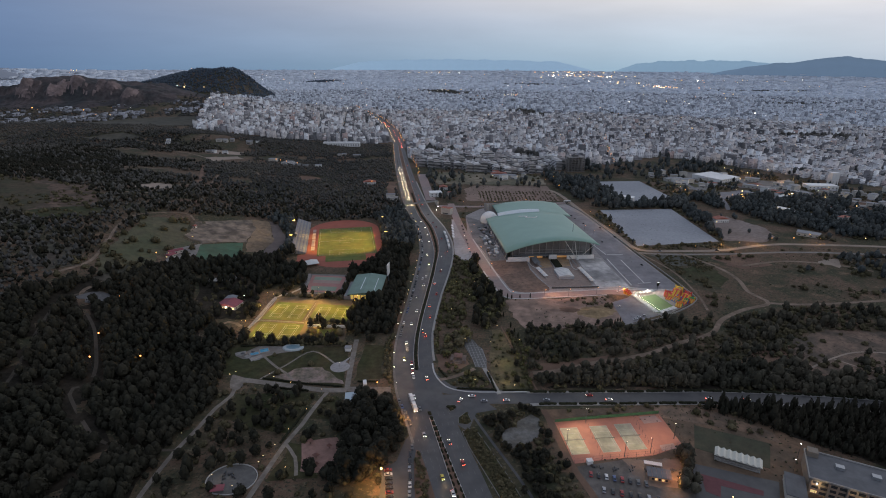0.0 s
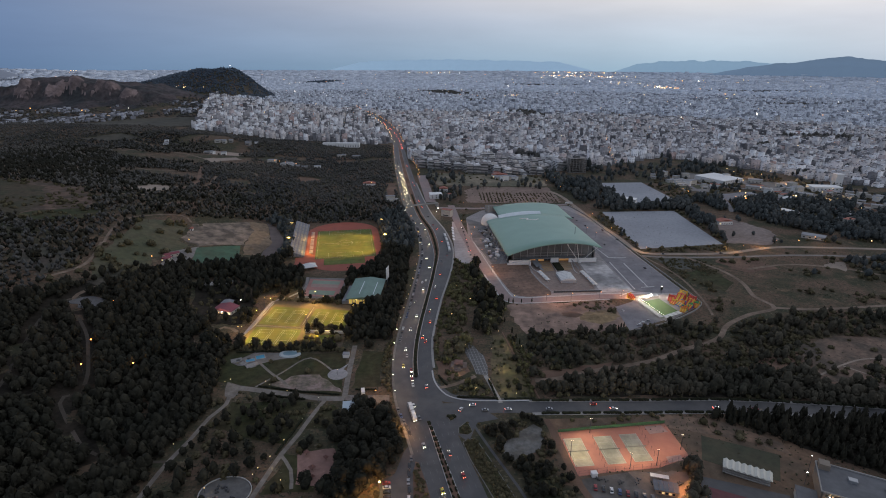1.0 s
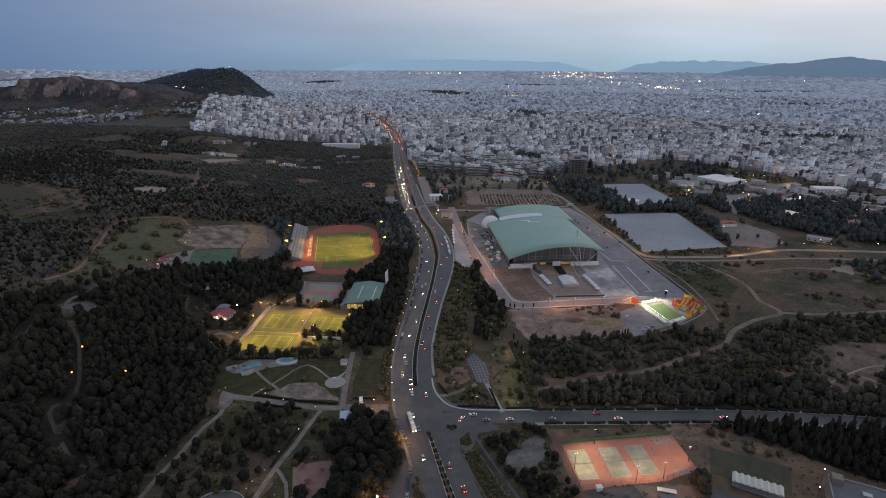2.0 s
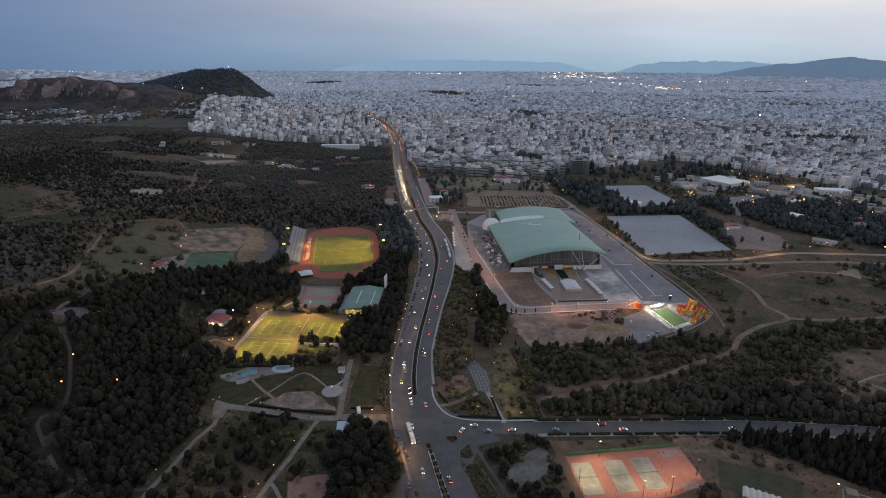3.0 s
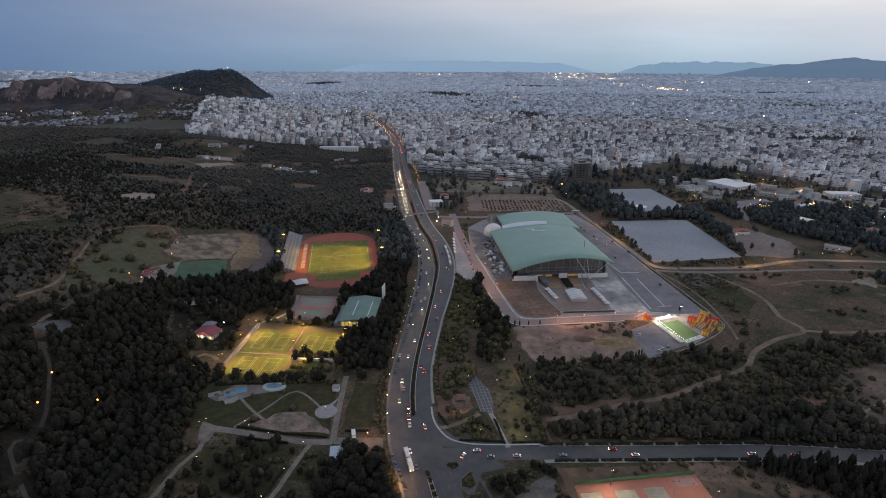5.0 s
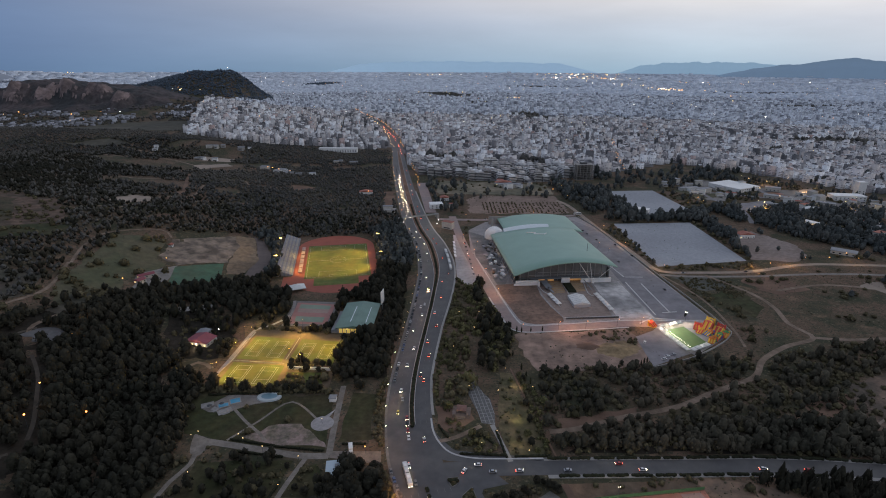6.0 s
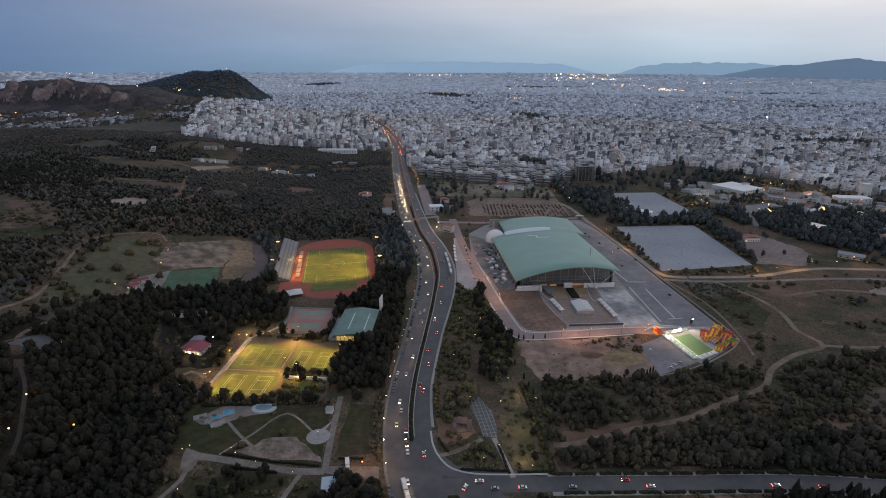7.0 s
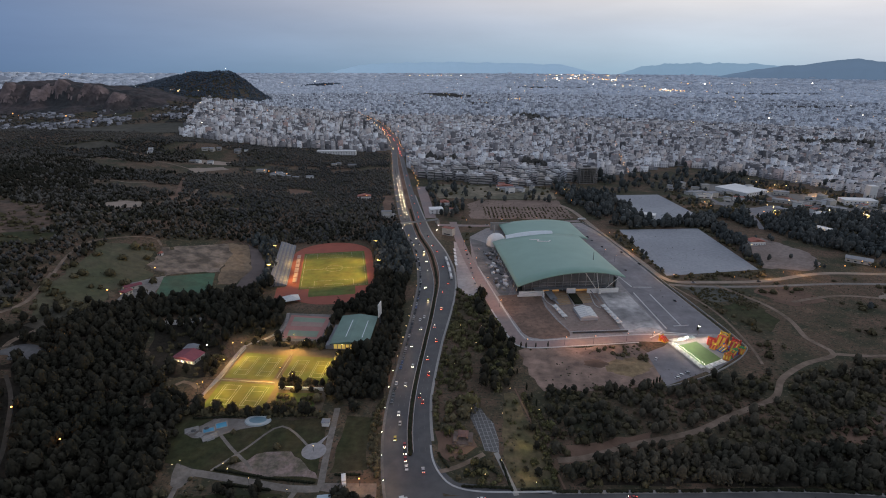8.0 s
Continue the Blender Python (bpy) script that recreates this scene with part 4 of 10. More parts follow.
for k, (o, mt, nm, lb) in enumerate([([(262, 552), (296, 560), (300, 520), (280, 500), (256, 520)], LAWN, "grass_patch", "dull green grass between tracks"), ([(244, 594), (286, 596), (300, 566), (262, 556), (248, 566)], material("grey_scrub", (0.075, 0.075, 0.06), 0.95, 0.3, 0.2), "grey_scrub_patch", "grey weedy patch"), ([(310, 590), (360, 600), (368, 560), (326, 550)], DIRT, "earth_patch", "reddish earth patch"), ([(239, 367), (271, 380), (310, 377), (290, 333), (256, 338)], DIRT, "earth_patch_east", "bare earth slope in the scrub"), ([(285, 393), (335, 408), (380, 404), (400, 360), (330, 328), (309, 328), (286, 334), (271, 346)], material("tan_slope_earth", (0.158, 0.104, 0.074), 0.95, 0.45, 0.25, tint=(0.072, 0.055, 0.040), patch=0.05), "tan_slope", "bare tan slope with worn tracks"), ([(76, 350), (112, 360), (128, 366), (124, 356), (90, 340), (70, 336)], DIRT, "earth_patch_south", "reddish bare earth"), ([(423, 570), (440, 556), (462, 582), (442, 586)], PALE_DIRT, "pale_patch", "pale stony patch")]):
    slab(wobbly(o, 3, 50 + k), 0.05 + 0.008 * k, mt, nm, lb, "bare field", clear=nm in ("earth_patch_south", "tan_slope"))
slab(wobbly([(38, 960), (189, 962), (190, 850), (38, 846)], 3, 61), 0.05, material("orchard_earth", (0.225, 0.158, 0.125), 0.95, 0.2, 0.1), "orchard_earth", "brown earth of the young orchard", "bare field", clear=False)
slab(wobbly([(-28, 1085), (60, 1072), (188, 1050), (190, 968), (-10, 970)], 3, 62), 0.05, material("far_meadow_grass", (0.20, 0.165, 0.115), 0.95, 0.4, 0.1, tint=(0.10, 0.093, 0.06), patch=0.02), "far_meadow", "dull meadow below the blocks of flats", "lawn", clear=False)
slab([(-52, 1060), (-35, 1060), (-12, 850), (-28, 850)], 0.11, PINK_PAVING, "roadworks_strip", "pinkish dug-up strip beside the avenue", "yard")
slab([(12, 740), (21, 735), (32, 640), (39, 590), (27, 560), (14, 590), (13, 650)], 0.08, material("pale_yard_paving", (0.36, 0.325, 0.31), 0.85, 0.2, 0.2), "bus_yard", "pale paved bus yard", "yard")

# ---- south-east: gardens and courts ----
PLAZA = [(22, 401), (25, 388), (28, 380), (32, 373), (33.5, 357), (33, 346), (24.5, 347.5), (23, 358), (17, 380)]
slab(PLAZA, 0.1, material("grid_walk_paving", (0.115, 0.112, 0.11), 0.85, 0.2, 0.4), "grid_plaza", "dark paved plaza with a pale stone grid", "plaza")
grid = Shape()
along, across = Vector((0.16, -0.987)), Vector((0.987, 0.16))
for way, side_way, gap_, lw in ((along, across, 2.5, 0.34), (across, along, 3.6, 0.30)):
    for k in range(-14, 15):
        run_on = [q * 0.5 for q in range(-80, 81) if inside(PLAZA, *(Vector((26, 372)) + side_way * (k * gap_) + way * (q * 0.5)))]
        if len(run_on) > 3:
            c = Vector((26, 372)) + side_way * (k * gap_) + way * ((run_on[0] + run_on[-1]) / 2)
            grid.box(c.x, c.y, 0.1, lw, run_on[-1] - run_on[0], 0.03, math.degrees(math.atan2(way.y, way.x)) - 90)
setting("grid_lines", grid, material("pale_grid_stone", (0.30, 0.295, 0.285), 0.85, 0.25, 0.4), "pale stone grid lines in the plaza", "paving", "stuff")
track([(31, 346), (35, 330), (39, 313)], 3.0, 0.1, CONCRETE, "garden_walk", "pale concrete garden walk")
track([(-3, 330), (8, 334), (24, 345)], 3.2, 0.09, TRACK_EARTH, "garden_earth_path", "pinkish earth path in the garden")
track([(50, 412), (56, 375), (62, 340), (66, 316)], 1.1, 0.09, DIRT, "garden_edge_path", "thin path along the garden fence")
slab(wobbly([(42, 406), (50, 405), (60, 342), (63, 316), (41, 316), (35, 345)], 1.2, 71), 0.04, material("garden_earth_grass", (0.135, 0.104, 0.060), 0.95, 0.4, 0.25, tint=(0.078, 0.072, 0.038), patch=0.07, gloss=0.2), "garden_lawn", "worn brownish green garden lawn", "lawn", clear=False)
slab(wobbly([(-4, 365), (14, 368), (20, 350), (4, 338), (-4, 345)], 1.5, 72), 0.05, DIRT, "garden_bed", "brown earth garden bed", "bed", clear=False)
# earth reddened to take in the orange spill of the court floodlights
slab([(66, 296), (66, 240), (215, 210), (225, 290), (150, 300)], 0.03, material("floodlit_earth_tone", (0.150, 0.092, 0.056), 0.95, 0.4, 0.2, tint=(0.098, 0.068, 0.044), patch=0.05), "court_surround", "brown earth round the tennis courts", "bare field", clear=False)
slab([(71, 283), (140, 292), (143, 262), (122, 253), (91, 249), (75, 246)], 0.1, CLAY, "tennis_ground", "orange floodlit tennis and ball courts", "tennis court")
for c, mt in (((79.5, 265.8), COURT_PALE), ((98.2, 267.8), material("grey_court", (0.27, 0.265, 0.215), 0.85, 0.22, 0.25, tint=(0.20, 0.205, 0.165), patch=0.08)), ((114.2, 270), material("grey_court", (0.27, 0.265, 0.215)))):
    slab(quad(*c, 10.97, 23.77, 5.5), 0.13, mt, "tennis_court", "pale tennis court with white lines", "tennis court")
slab([(126, 289), (137, 290.5), (139, 284), (127, 282)], 0.131, material("grey_pink_court", (0.33, 0.21, 0.18), 0.85, 0.15), "ball_key", "greyish painted key of a ball court", "court")
slab([(129, 262), (138, 264), (138.5, 259.5), (129, 257)], 0.131, material("grey_pink_court", (0.33, 0.21, 0.18)), "ball_key_south", "greyish painted key of a ball court", "court")
tl = Shape()
lines_store, lines = lines, tl
for c in ((79.5, 265.8), (98.2, 267.8), (114.2, 270)):
    marking(*c, 10.7, 23.4, 5.5, 0.12, 0.132)
    marking(*c, 8.23, 12.8, 5.5, 0.12, 0.132)
lines = lines_store
setting("court_lines", tl, WHITE_LINE, "white tennis court lines", "line marking", "stuff")
slab([(158, 281), (196, 264), (184, 243), (159, 254.5), (149, 260)], 0.1, material("brown_turf", (0.062, 0.054, 0.030), 0.9, 0.35, 0.2, tint=(0.044, 0.046, 0.025), patch=0.05), "worn_pitch", "worn brownish green pitch", "pitch")
slab([(76, 244), (106, 250), (136, 250), (134, 225), (120, 190), (80, 190)], 0.07, material("cafe_lot_asphalt", (0.125, 0.11, 0.10), 0.85, 0.35, 0.2, tint=(0.09, 0.08, 0.07), patch=0.06), "cafe_parking", "asphalt parking beside the cafe", "car park")
slab(wobbly([(104, 249), (136, 251), (137, 228), (108, 230)], 1.5, 97, 4), 0.09, material("cafe_terrace_paving", (0.19, 0.14, 0.11), 0.85, 0.2, 0.3), "cafe_terrace", "warm paved cafe terrace", "terrace")
slab([(137, 303), (177, 295), (203, 275), (203, 264), (182, 277), (160, 283), (141, 288)], 0.05, material("pink_bank_earth", (0.205, 0.128, 0.084), 0.95, 0.35, 0.2, tint=(0.12, 0.085, 0.06), patch=0.06), "earth_bank", "pinkish bare earth bank above the worn pitch", "bare field", clear=False)
slab([(142, 247), (183, 233), (177, 222), (170, 195), (128, 195), (133, 222)], 0.08, ASPHALT, "sports_yard", "dark grey sports yard", "yard")
slab([(143, 239), (171, 226.5), (169, 223), (150, 230), (146, 222), (140, 226)], 0.12, material("dull_red_court", (0.15, 0.055, 0.06), 0.9, 0.15), "dull_red_court", "dull red court in the yard", "court")
track([(66, 296), (69, 280), (73, 246), (80, 220), (84, 190)], 4.0, 0.09, DIRT, "court_lane", "earth lane beside the tennis courts")
slab(wobbly([(36, 274), (50, 286), (57, 291), (63, 286), (61, 272), (51, 262), (41, 260), (36, 265)], 2.0, 95, 4), 0.06, material("dull_gravel", (0.17, 0.165, 0.155), 0.95, 0.35, 0.3, tint=(0.11, 0.10, 0.085), patch=0.08), "pale_clearing", "pale gravel clearing among shrubs", "clearing")

# ---- the city ----
rng = np.random.default_rng(7)
SEEDS = [(-600, 1900, 8), (-250, 2300, -12), (100, 1400, 14), (500, 1500, -8), (900, 1300, 24), (300, 2200, 32), (900, 2300, 4), (-900, 3000, 20), (0, 3300, -20), (1200, 3300, 15), (1800, 2200, -15), (-400, 5000, 10), (1500, 5500, 30), (3500, 4500, -10), (-2500, 6000, 5), (500, 8000, 18), (4000, 8000, -25), (-3000, 9000, 12), (1800, 1300, 10), (2600, 3300, 40)]
PARKS = [(-60, 4050, 130, 110), (60, 3800, 130, 120), (195, 3130, 110, 70), (290, 2950, 90, 60), (335, 2430, 70, 60), (385, 2270, 55, 50), (415, 2060, 70, 28), (712, 2330, 26, 90), (600, 1722, 40, 28), (672, 1715, 45, 14), (964, 2046, 26, 30), (876, 1463, 60, 18), (775, 1340, 80, 12), (1140, 1630, 120, 50), (10, 1320, 55, 26), (-36, 1345, 20, 30), (1870, 2950, 260, 50), (-1223, 5650, 160, 260), (200, 1290, 26, 40), (2400, 4200, 420, 90), (900, 5200, 400, 120)]
PARKS = [(x, y, a * 1.15, b * 1.7) for x, y, a, b in PARKS]
BLVDS = [smooth_line([(369, 1165), (400, 1320), (470, 1600), (600, 2100)], 40), smooth_line([(-140, 1480), (300, 1560), (900, 1540), (1600, 1400)], 60), smooth_line([(-520, 1600), (-420, 2100), (-500, 2900)], 60), smooth_line([(1000, 950), (1150, 1600), (1500, 2600)], 60)]


def in_city(x, y):
    ok = y > np.interp(x, EDGE_X, EDGE_Y)
    for px, py, a, b in PARKS:
        ok &= ((x - px) / a) ** 2 + ((y - py) / b) ** 2 > 1
    for hx, hy, rx, ry in ((-1215, 3000, 300, 280), (-1780, 3000, 460, 340)):
        ok &= ((x - hx) / rx) ** 2 + ((y - hy) / ry) ** 2 > 1
    for line, half in [(av, 17.0)] + [(b, 11.0) for b in BLVDS]:
        seg = line[(line[:, 1] > 850)]
        for i in range(0, len(x), 20000):
            s = slice(i, i + 20000)
            near = np.full(len(x[s]), 1e9)
            for q in seg[::2]:
                near = np.minimum(near, (x[s] - q[0]) ** 2 + (y[s] - q[1]) ** 2)
            ok[s] &= near > (half + 5) ** 2
    return ok


def lots_between(r0, r1, lot, street_every, street):
    """Building plots on the street grids of the districts, as x, y, turn."""
    sx = np.array([s[0] for s in SEEDS], float)
    sy = np.array([s[1] for s in SEEDS], float)
    found = []
    for k, (cx, cy, turn) in enumerate(SEEDS):
        n = int(2 * r1 / lot) + 4
        i = np.arange(-n, n)
        u = i * lot + (i // street_every[0]) * street
        v = i * lot + (i // street_every[1]) * street
        uu, vv = np.meshgrid(u[np.abs(u) < 4500], v[np.abs(v) < 4500])
        c, s = math.cos(radians(turn)), math.sin(radians(turn))
        x, y = (cx + uu * c - vv * s).ravel(), (cy + uu * s + vv * c).ravel()
        r = np.hypot(x, y - 43)
        ang = np.abs(np.arctan2(x, y - 43))
        ok = (r >= r0) & (r < r1) & (ang < radians(46)) & (y > 0)
        x, y = x[ok], y[ok]
        best = np.full(len(x), 1e18)
        who = np.zeros(len(x), int)
        for q in range(len(SEEDS)):
            d = (x - sx[q]) ** 2 + (y - sy[q]) ** 2
            m = d < best
            best[m], who[m] = d[m], q
        m = who == k
        found.append(np.stack([x[m], y[m], np.full(m.sum(), turn)], 1))
    f = np.concatenate(found)
    return f[in_city(f[:, 0], f[:, 1])]


def facade_material(name, stops, banded):
    """Rendered flats: each block its own shade, with storey-high dark bands painted for openings and shaded balconies.
    """
    m = bpy.data.materials.new(name)
    m.use_nodes = True
    nn, nl = m.node_tree.nodes, m.node_tree.links
    bsdf = nn["Principled BSDF"]
    bsdf.inputs["Roughness"].default_value = 0.85
    geo = nn.new("ShaderNodeNewGeometry")
    shade = nn.new("ShaderNodeValToRGB")
    ramp_stops(shade, stops)
    nl.new(geo.outputs["Random Per Island"], shade.inputs[0])
    col = shade.outputs[0]
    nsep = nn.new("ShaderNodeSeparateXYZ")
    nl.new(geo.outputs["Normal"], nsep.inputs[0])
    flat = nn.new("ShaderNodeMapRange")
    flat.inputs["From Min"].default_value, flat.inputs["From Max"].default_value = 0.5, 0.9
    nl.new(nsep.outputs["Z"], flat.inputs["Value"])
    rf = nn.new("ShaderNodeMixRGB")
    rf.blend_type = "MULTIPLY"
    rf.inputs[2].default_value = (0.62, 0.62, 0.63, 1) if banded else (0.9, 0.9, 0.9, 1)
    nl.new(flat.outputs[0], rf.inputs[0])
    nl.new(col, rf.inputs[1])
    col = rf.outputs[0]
    if banded:
        sep = nn.new("ShaderNodeSeparateXYZ")
        nl.new(geo.outputs["Position"], sep.inputs[0])

        def maths(op, a, b):
            q = nn.new("ShaderNodeMath")
            q.operation = op
            for i, w in enumerate((a, b)):
                if isinstance(w, (int, float)):
                    q.inputs[i].default_value = w
                else:
                    nl.new(w, q.inputs[i])
            return q.outputs[0]

        storey = maths("LESS_THAN", maths("FRACT", maths("DIVIDE", sep.outputs["Z"], 3.1), 0), 0.45)
        along = maths("ADD", sep.outputs["X"], maths("MULTIPLY", sep.outputs["Y"], 0.8))
        gap = maths("LESS_THAN", maths("FRACT", maths("DIVIDE", along, 3.7), 0), 0.62)
        upright = maths("LESS_THAN", maths("ABSOLUTE", nsep.outputs["Z"], 0), 0.5)
        f = maths("MULTIPLY", maths("MULTIPLY", storey, gap), maths("MULTIPLY", upright, 0.8))
        mx = nn.new("ShaderNodeMixRGB")
        nl.new(f, mx.inputs[0])
        nl.new(col, mx.inputs[1])
        mx.inputs[2].default_value = (0.06, 0.06, 0.065, 1)
        col = mx.outputs[0]
    nt = nn.new("ShaderNodeTexNoise")
    nt.inputs["Scale"].default_value, nt.inputs["Detail"].default_value = 0.15, 5
    nl.new(geo.outputs["Position"], nt.inputs["Vector"])
    mr = nn.new("ShaderNodeMapRange")
    mr.inputs["From Min"].default_value, mr.inputs["From Max"].default_value = 0.3, 0.7
    mr.inputs["To Min"].default_value, mr.inputs["To Max"].default_value = 0.8, 1.15
    nl.new(nt.outputs[0], mr.inputs["Value"])
    mu = nn.new("ShaderNodeMixRGB")
    mu.blend_type = "MULTIPLY"
    mu.inputs[0].default_value = 1
    nl.new(col, mu.inputs[1])
    nl.new(mr.outputs[0], mu.inputs[2])
    nl.new(mu.outputs[0], bsdf.inputs["Base Color"])
    return m


FLATS = facade_material("rendered_flats", [(0.0, (0.0872, 0.0872, 0.0927)), (0.18, (0.24, 0.229, 0.234)), (0.36, (0.48, 0.458, 0.452)), (0.52, (0.719, 0.698, 0.687)), (0.64, (0.632, 0.545, 0.491)), (0.72, (0.85, 0.839, 0.839)), (0.90, (0.95, 0.95, 0.95)), (1.0, (0.491, 0.338, 0.294))], True)
# haze is put into the render: bluer, paler and flatter with distance
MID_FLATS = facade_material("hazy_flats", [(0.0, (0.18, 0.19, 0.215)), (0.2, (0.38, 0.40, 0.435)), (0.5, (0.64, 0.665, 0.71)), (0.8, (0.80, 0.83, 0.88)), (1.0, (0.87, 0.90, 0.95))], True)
FAR_FLATS = facade_material("hazy_far_flats", [(0.0, (0.46, 0.49, 0.55)), (0.3, (0.58, 0.62, 0.68)), (0.7, (0.70, 0.745, 0.81)), (1.0, (0.80, 0.84, 0.90))], False)
CUBE = np.array([(-.5, -.5, 0), (.5, -.5, 0), (.5, .5, 0), (-.5, .5, 0), (-.5, -.5, 1), (.5, -.5, 1), (.5, .5, 1), (-.5, .5, 1)])
CUBE_F = np.array([(4, 5, 6, 7), (0, 1, 5, 4), (1, 2, 6, 5), (2, 3, 7, 6), (3, 0, 4, 7)])


def many_boxes(x, y, z, sx, sy, sz, turn):
    """Corner points and faces of many upright boxes, drawn in with distance."""
    c, s = np.cos(np.radians(turn))[:, None], np.sin(np.radians(turn))[:, None]
    u, v = CUBE[None, :, 0] * sx[:, None], CUBE[None, :, 1] * sy[:, None]
    p = draw_in(x[:, None] + u * c - v * s, y[:, None] + u * s + v * c, z[:, None] + CUBE[None, :, 2] * sz[:, None])
    f = CUBE_F[None] + (np.arange(len(x)) * 8)[:, None, None]
    return p.reshape(-1, 3), f.reshape(-1, 4)


def city_belt(name, r0, r1, lot, every, street, mat, storeys, extras, label, plots=None):
    f = lots_between(r0, r1, lot, every, street) if plots is None else plots
    f = f[rng.random(len(f)) > 0.07]
    n = len(f)
    jit = rng.normal(0, (0.06 if lot < 20 else 0.3) * lot, (n, 2))
    x, y, turn = f[:, 0] + jit[:, 0], f[:, 1] + jit[:, 1], f[:, 2]
    sx, sy = lot * rng.uniform(0.62, 1.12, n), lot * rng.uniform(0.62, 1.0, n)
    sz = 3.1 * np.clip(np.round(rng.normal(storeys, 1.6, n)), 1, 9) * np.where(rng.random(n) < 0.006, 1.8, 1.0) + 0.9
    z = land(x, y) - 1.0
    sets = [many_boxes(x, y, z, sx, sy, sz, turn)]
    for k in range(extras):
        a, b = rng.uniform(-0.33, 0.33, n) * sx, rng.uniform(-0.33, 0.33, n) * sy
        c, s = np.cos(np.radians(turn)), np.sin(np.radians(turn))
        h = rng.uniform(1.0, 3.2, n) if k == 0 else rng.uniform(0.8, 3.0, n)
        on = rng.random(n) < (0.55 if r0 > 2000 else 1.1)
        sets.append(many_boxes(*(q[on] for q in (x + a * c - b * s, y + a * s + b * c, z + sz, sx * rng.uniform(0.18, 0.5, n), sy * rng.uniform(0.18, 0.5, n), h, turn))))
    vs, fs, o = [], [], 0
    for p, q in sets:
        vs.append(p)
        fs.append(q + o)
        o += len(p)
    me = fast_mesh(name, np.concatenate(vs), np.concatenate(fs), [mat])
    tagged(new(name, me), label, "buildings", "", "stuff")
    return x, y, z, sx, sy, sz, turn


NEAR_R = 1330.0


def flats(at, sx, sy, storeys, turn, tone, shop, k):
    """A block of flats: wall body, roof parapet, penthouse, and on each storey glazing and balconies."""
    h = storeys * 3.1
    b = thing("block_of_flats", at, "pale rendered block of flats with continuous balconies" if tone < 2 else "greyish rendered block of flats with balconies", "apartment building", "blocks of flats at the city's edge", "", turn)
    wall = WALL_TONES[tone]
    part("wall", Shape().box(0, 0, -1, sx, sy, h + 1), wall, b)
    part("roof", Shape().box(0, 0, h, sx - 0.6, sy - 0.6, 0.12).box(0, -sy / 2 + 0.12, h, sx, 0.24, 0.9).box(0, sy / 2 - 0.12, h, sx, 0.24, 0.9).box(-sx / 2 + 0.12, 0, h, 0.24, sy - 0.48, 0.9).box(sx / 2 - 0.12, 0, h, 0.24, sy - 0.48, 0.9), ROOF_TONE, b)
    part("penthouse", Shape().box(sx * 0.12, sy * 0.1, h + 0.12, sx * 0.45, sy * 0.5, 3).box(-sx * 0.25, sy * 0.2, h + 0.12, 2.5, 2.5, 4.2), wall, b)
    key = (round(sx), round(sy))
    if key not in FLOOR_MESH:
        g = Shape().box(0, 0, 0.85, sx + 0.06, sy + 0.06, 1.35)
        s = Shape().box(0, -sy / 2 - 0.75, -0.12, sx * 0.94, 1.5, 0.2).box(0, -sy / 2 - 1.46, 0.08, sx * 0.94, 0.1, 0.85)
        for e in (-1, 1):
            s.box(e * sx * 0.465, -sy / 2 - 0.75, 0.08, 0.1, 1.4, 0.85)
        FLOOR_MESH[key] = (g.mesh("glazing", GLASS), s.mesh("balcony", BALCONY))
    for i in range(storeys):
        for nm, me in zip(("glazing", "balcony"), FLOOR_MESH[key]):
            if nm == "balcony" and i == 0:
                continue
            o = new(nm, me)
            o.parent, o.location = b, (0, 0, i * 3.1 + 0.1)
    return b


WALL_TONES = [material("cream_render", (0.537, 0.5, 0.464), 0.85, 0.15, 0.2, objrand=0.3), material("white_render", (0.671, 0.659, 0.653), 0.85, 0.12, 0.2, objrand=0.25), material("grey_render", (0.403, 0.366, 0.354), 0.85, 0.15, 0.2, objrand=0.25)]
ROOF_TONE = material("flat_roof_screed", (0.48, 0.474, 0.468), 0.9, 0.25, 0.3, objrand=0.45)
BALCONY = material("balcony_render", (0.516, 0.498, 0.48), 0.85, 0.2, 0.3, objrand=0.4)
FLOOR_MESH = {}

front = lots_between(880, NEAR_R, 15, (4, 2), 8)
front = front[np.argsort(np.hypot(front[:, 0], front[:, 1] - 43))][:132]
for k, (fx, fy, ft) in enumerate(front):
    if rng.random() < 0.06:
        continue
    flats((fx, fy, float(land(fx, fy))), float(rng.choice([12, 13, 14, 15])), float(rng.choice([11, 13, 14])), int(rng.integers(2, 7)), ft, int(rng.choice([0, 0, 1, 1, 2])), 0, k)
done = {(round(a), round(b)) for a, b, _ in front}
belt0 = lots_between(880, NEAR_R, 15, (4, 2), 8)
rest = np.array([r for r in belt0 if (round(r[0]), round(r[1])) not in done])
if len(rest):
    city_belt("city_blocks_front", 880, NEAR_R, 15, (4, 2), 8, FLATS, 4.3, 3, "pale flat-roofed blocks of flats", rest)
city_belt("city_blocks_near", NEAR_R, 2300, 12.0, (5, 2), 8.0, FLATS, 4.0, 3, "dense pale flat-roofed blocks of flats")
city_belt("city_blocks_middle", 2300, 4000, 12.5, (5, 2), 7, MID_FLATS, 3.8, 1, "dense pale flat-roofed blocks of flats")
city_belt("city_blocks_far", 4000, 6500, 25, (9, 7), 6, FAR_FLATS, 5.0, 0, "distant city blocks paled and blued for haze")
city_belt("city_blocks_horizon", 6500, 11800, 80, (9, 7), 10, FAR_FLATS, 6.0, 0, "city blocks on the horizon, paled and blued for haze")

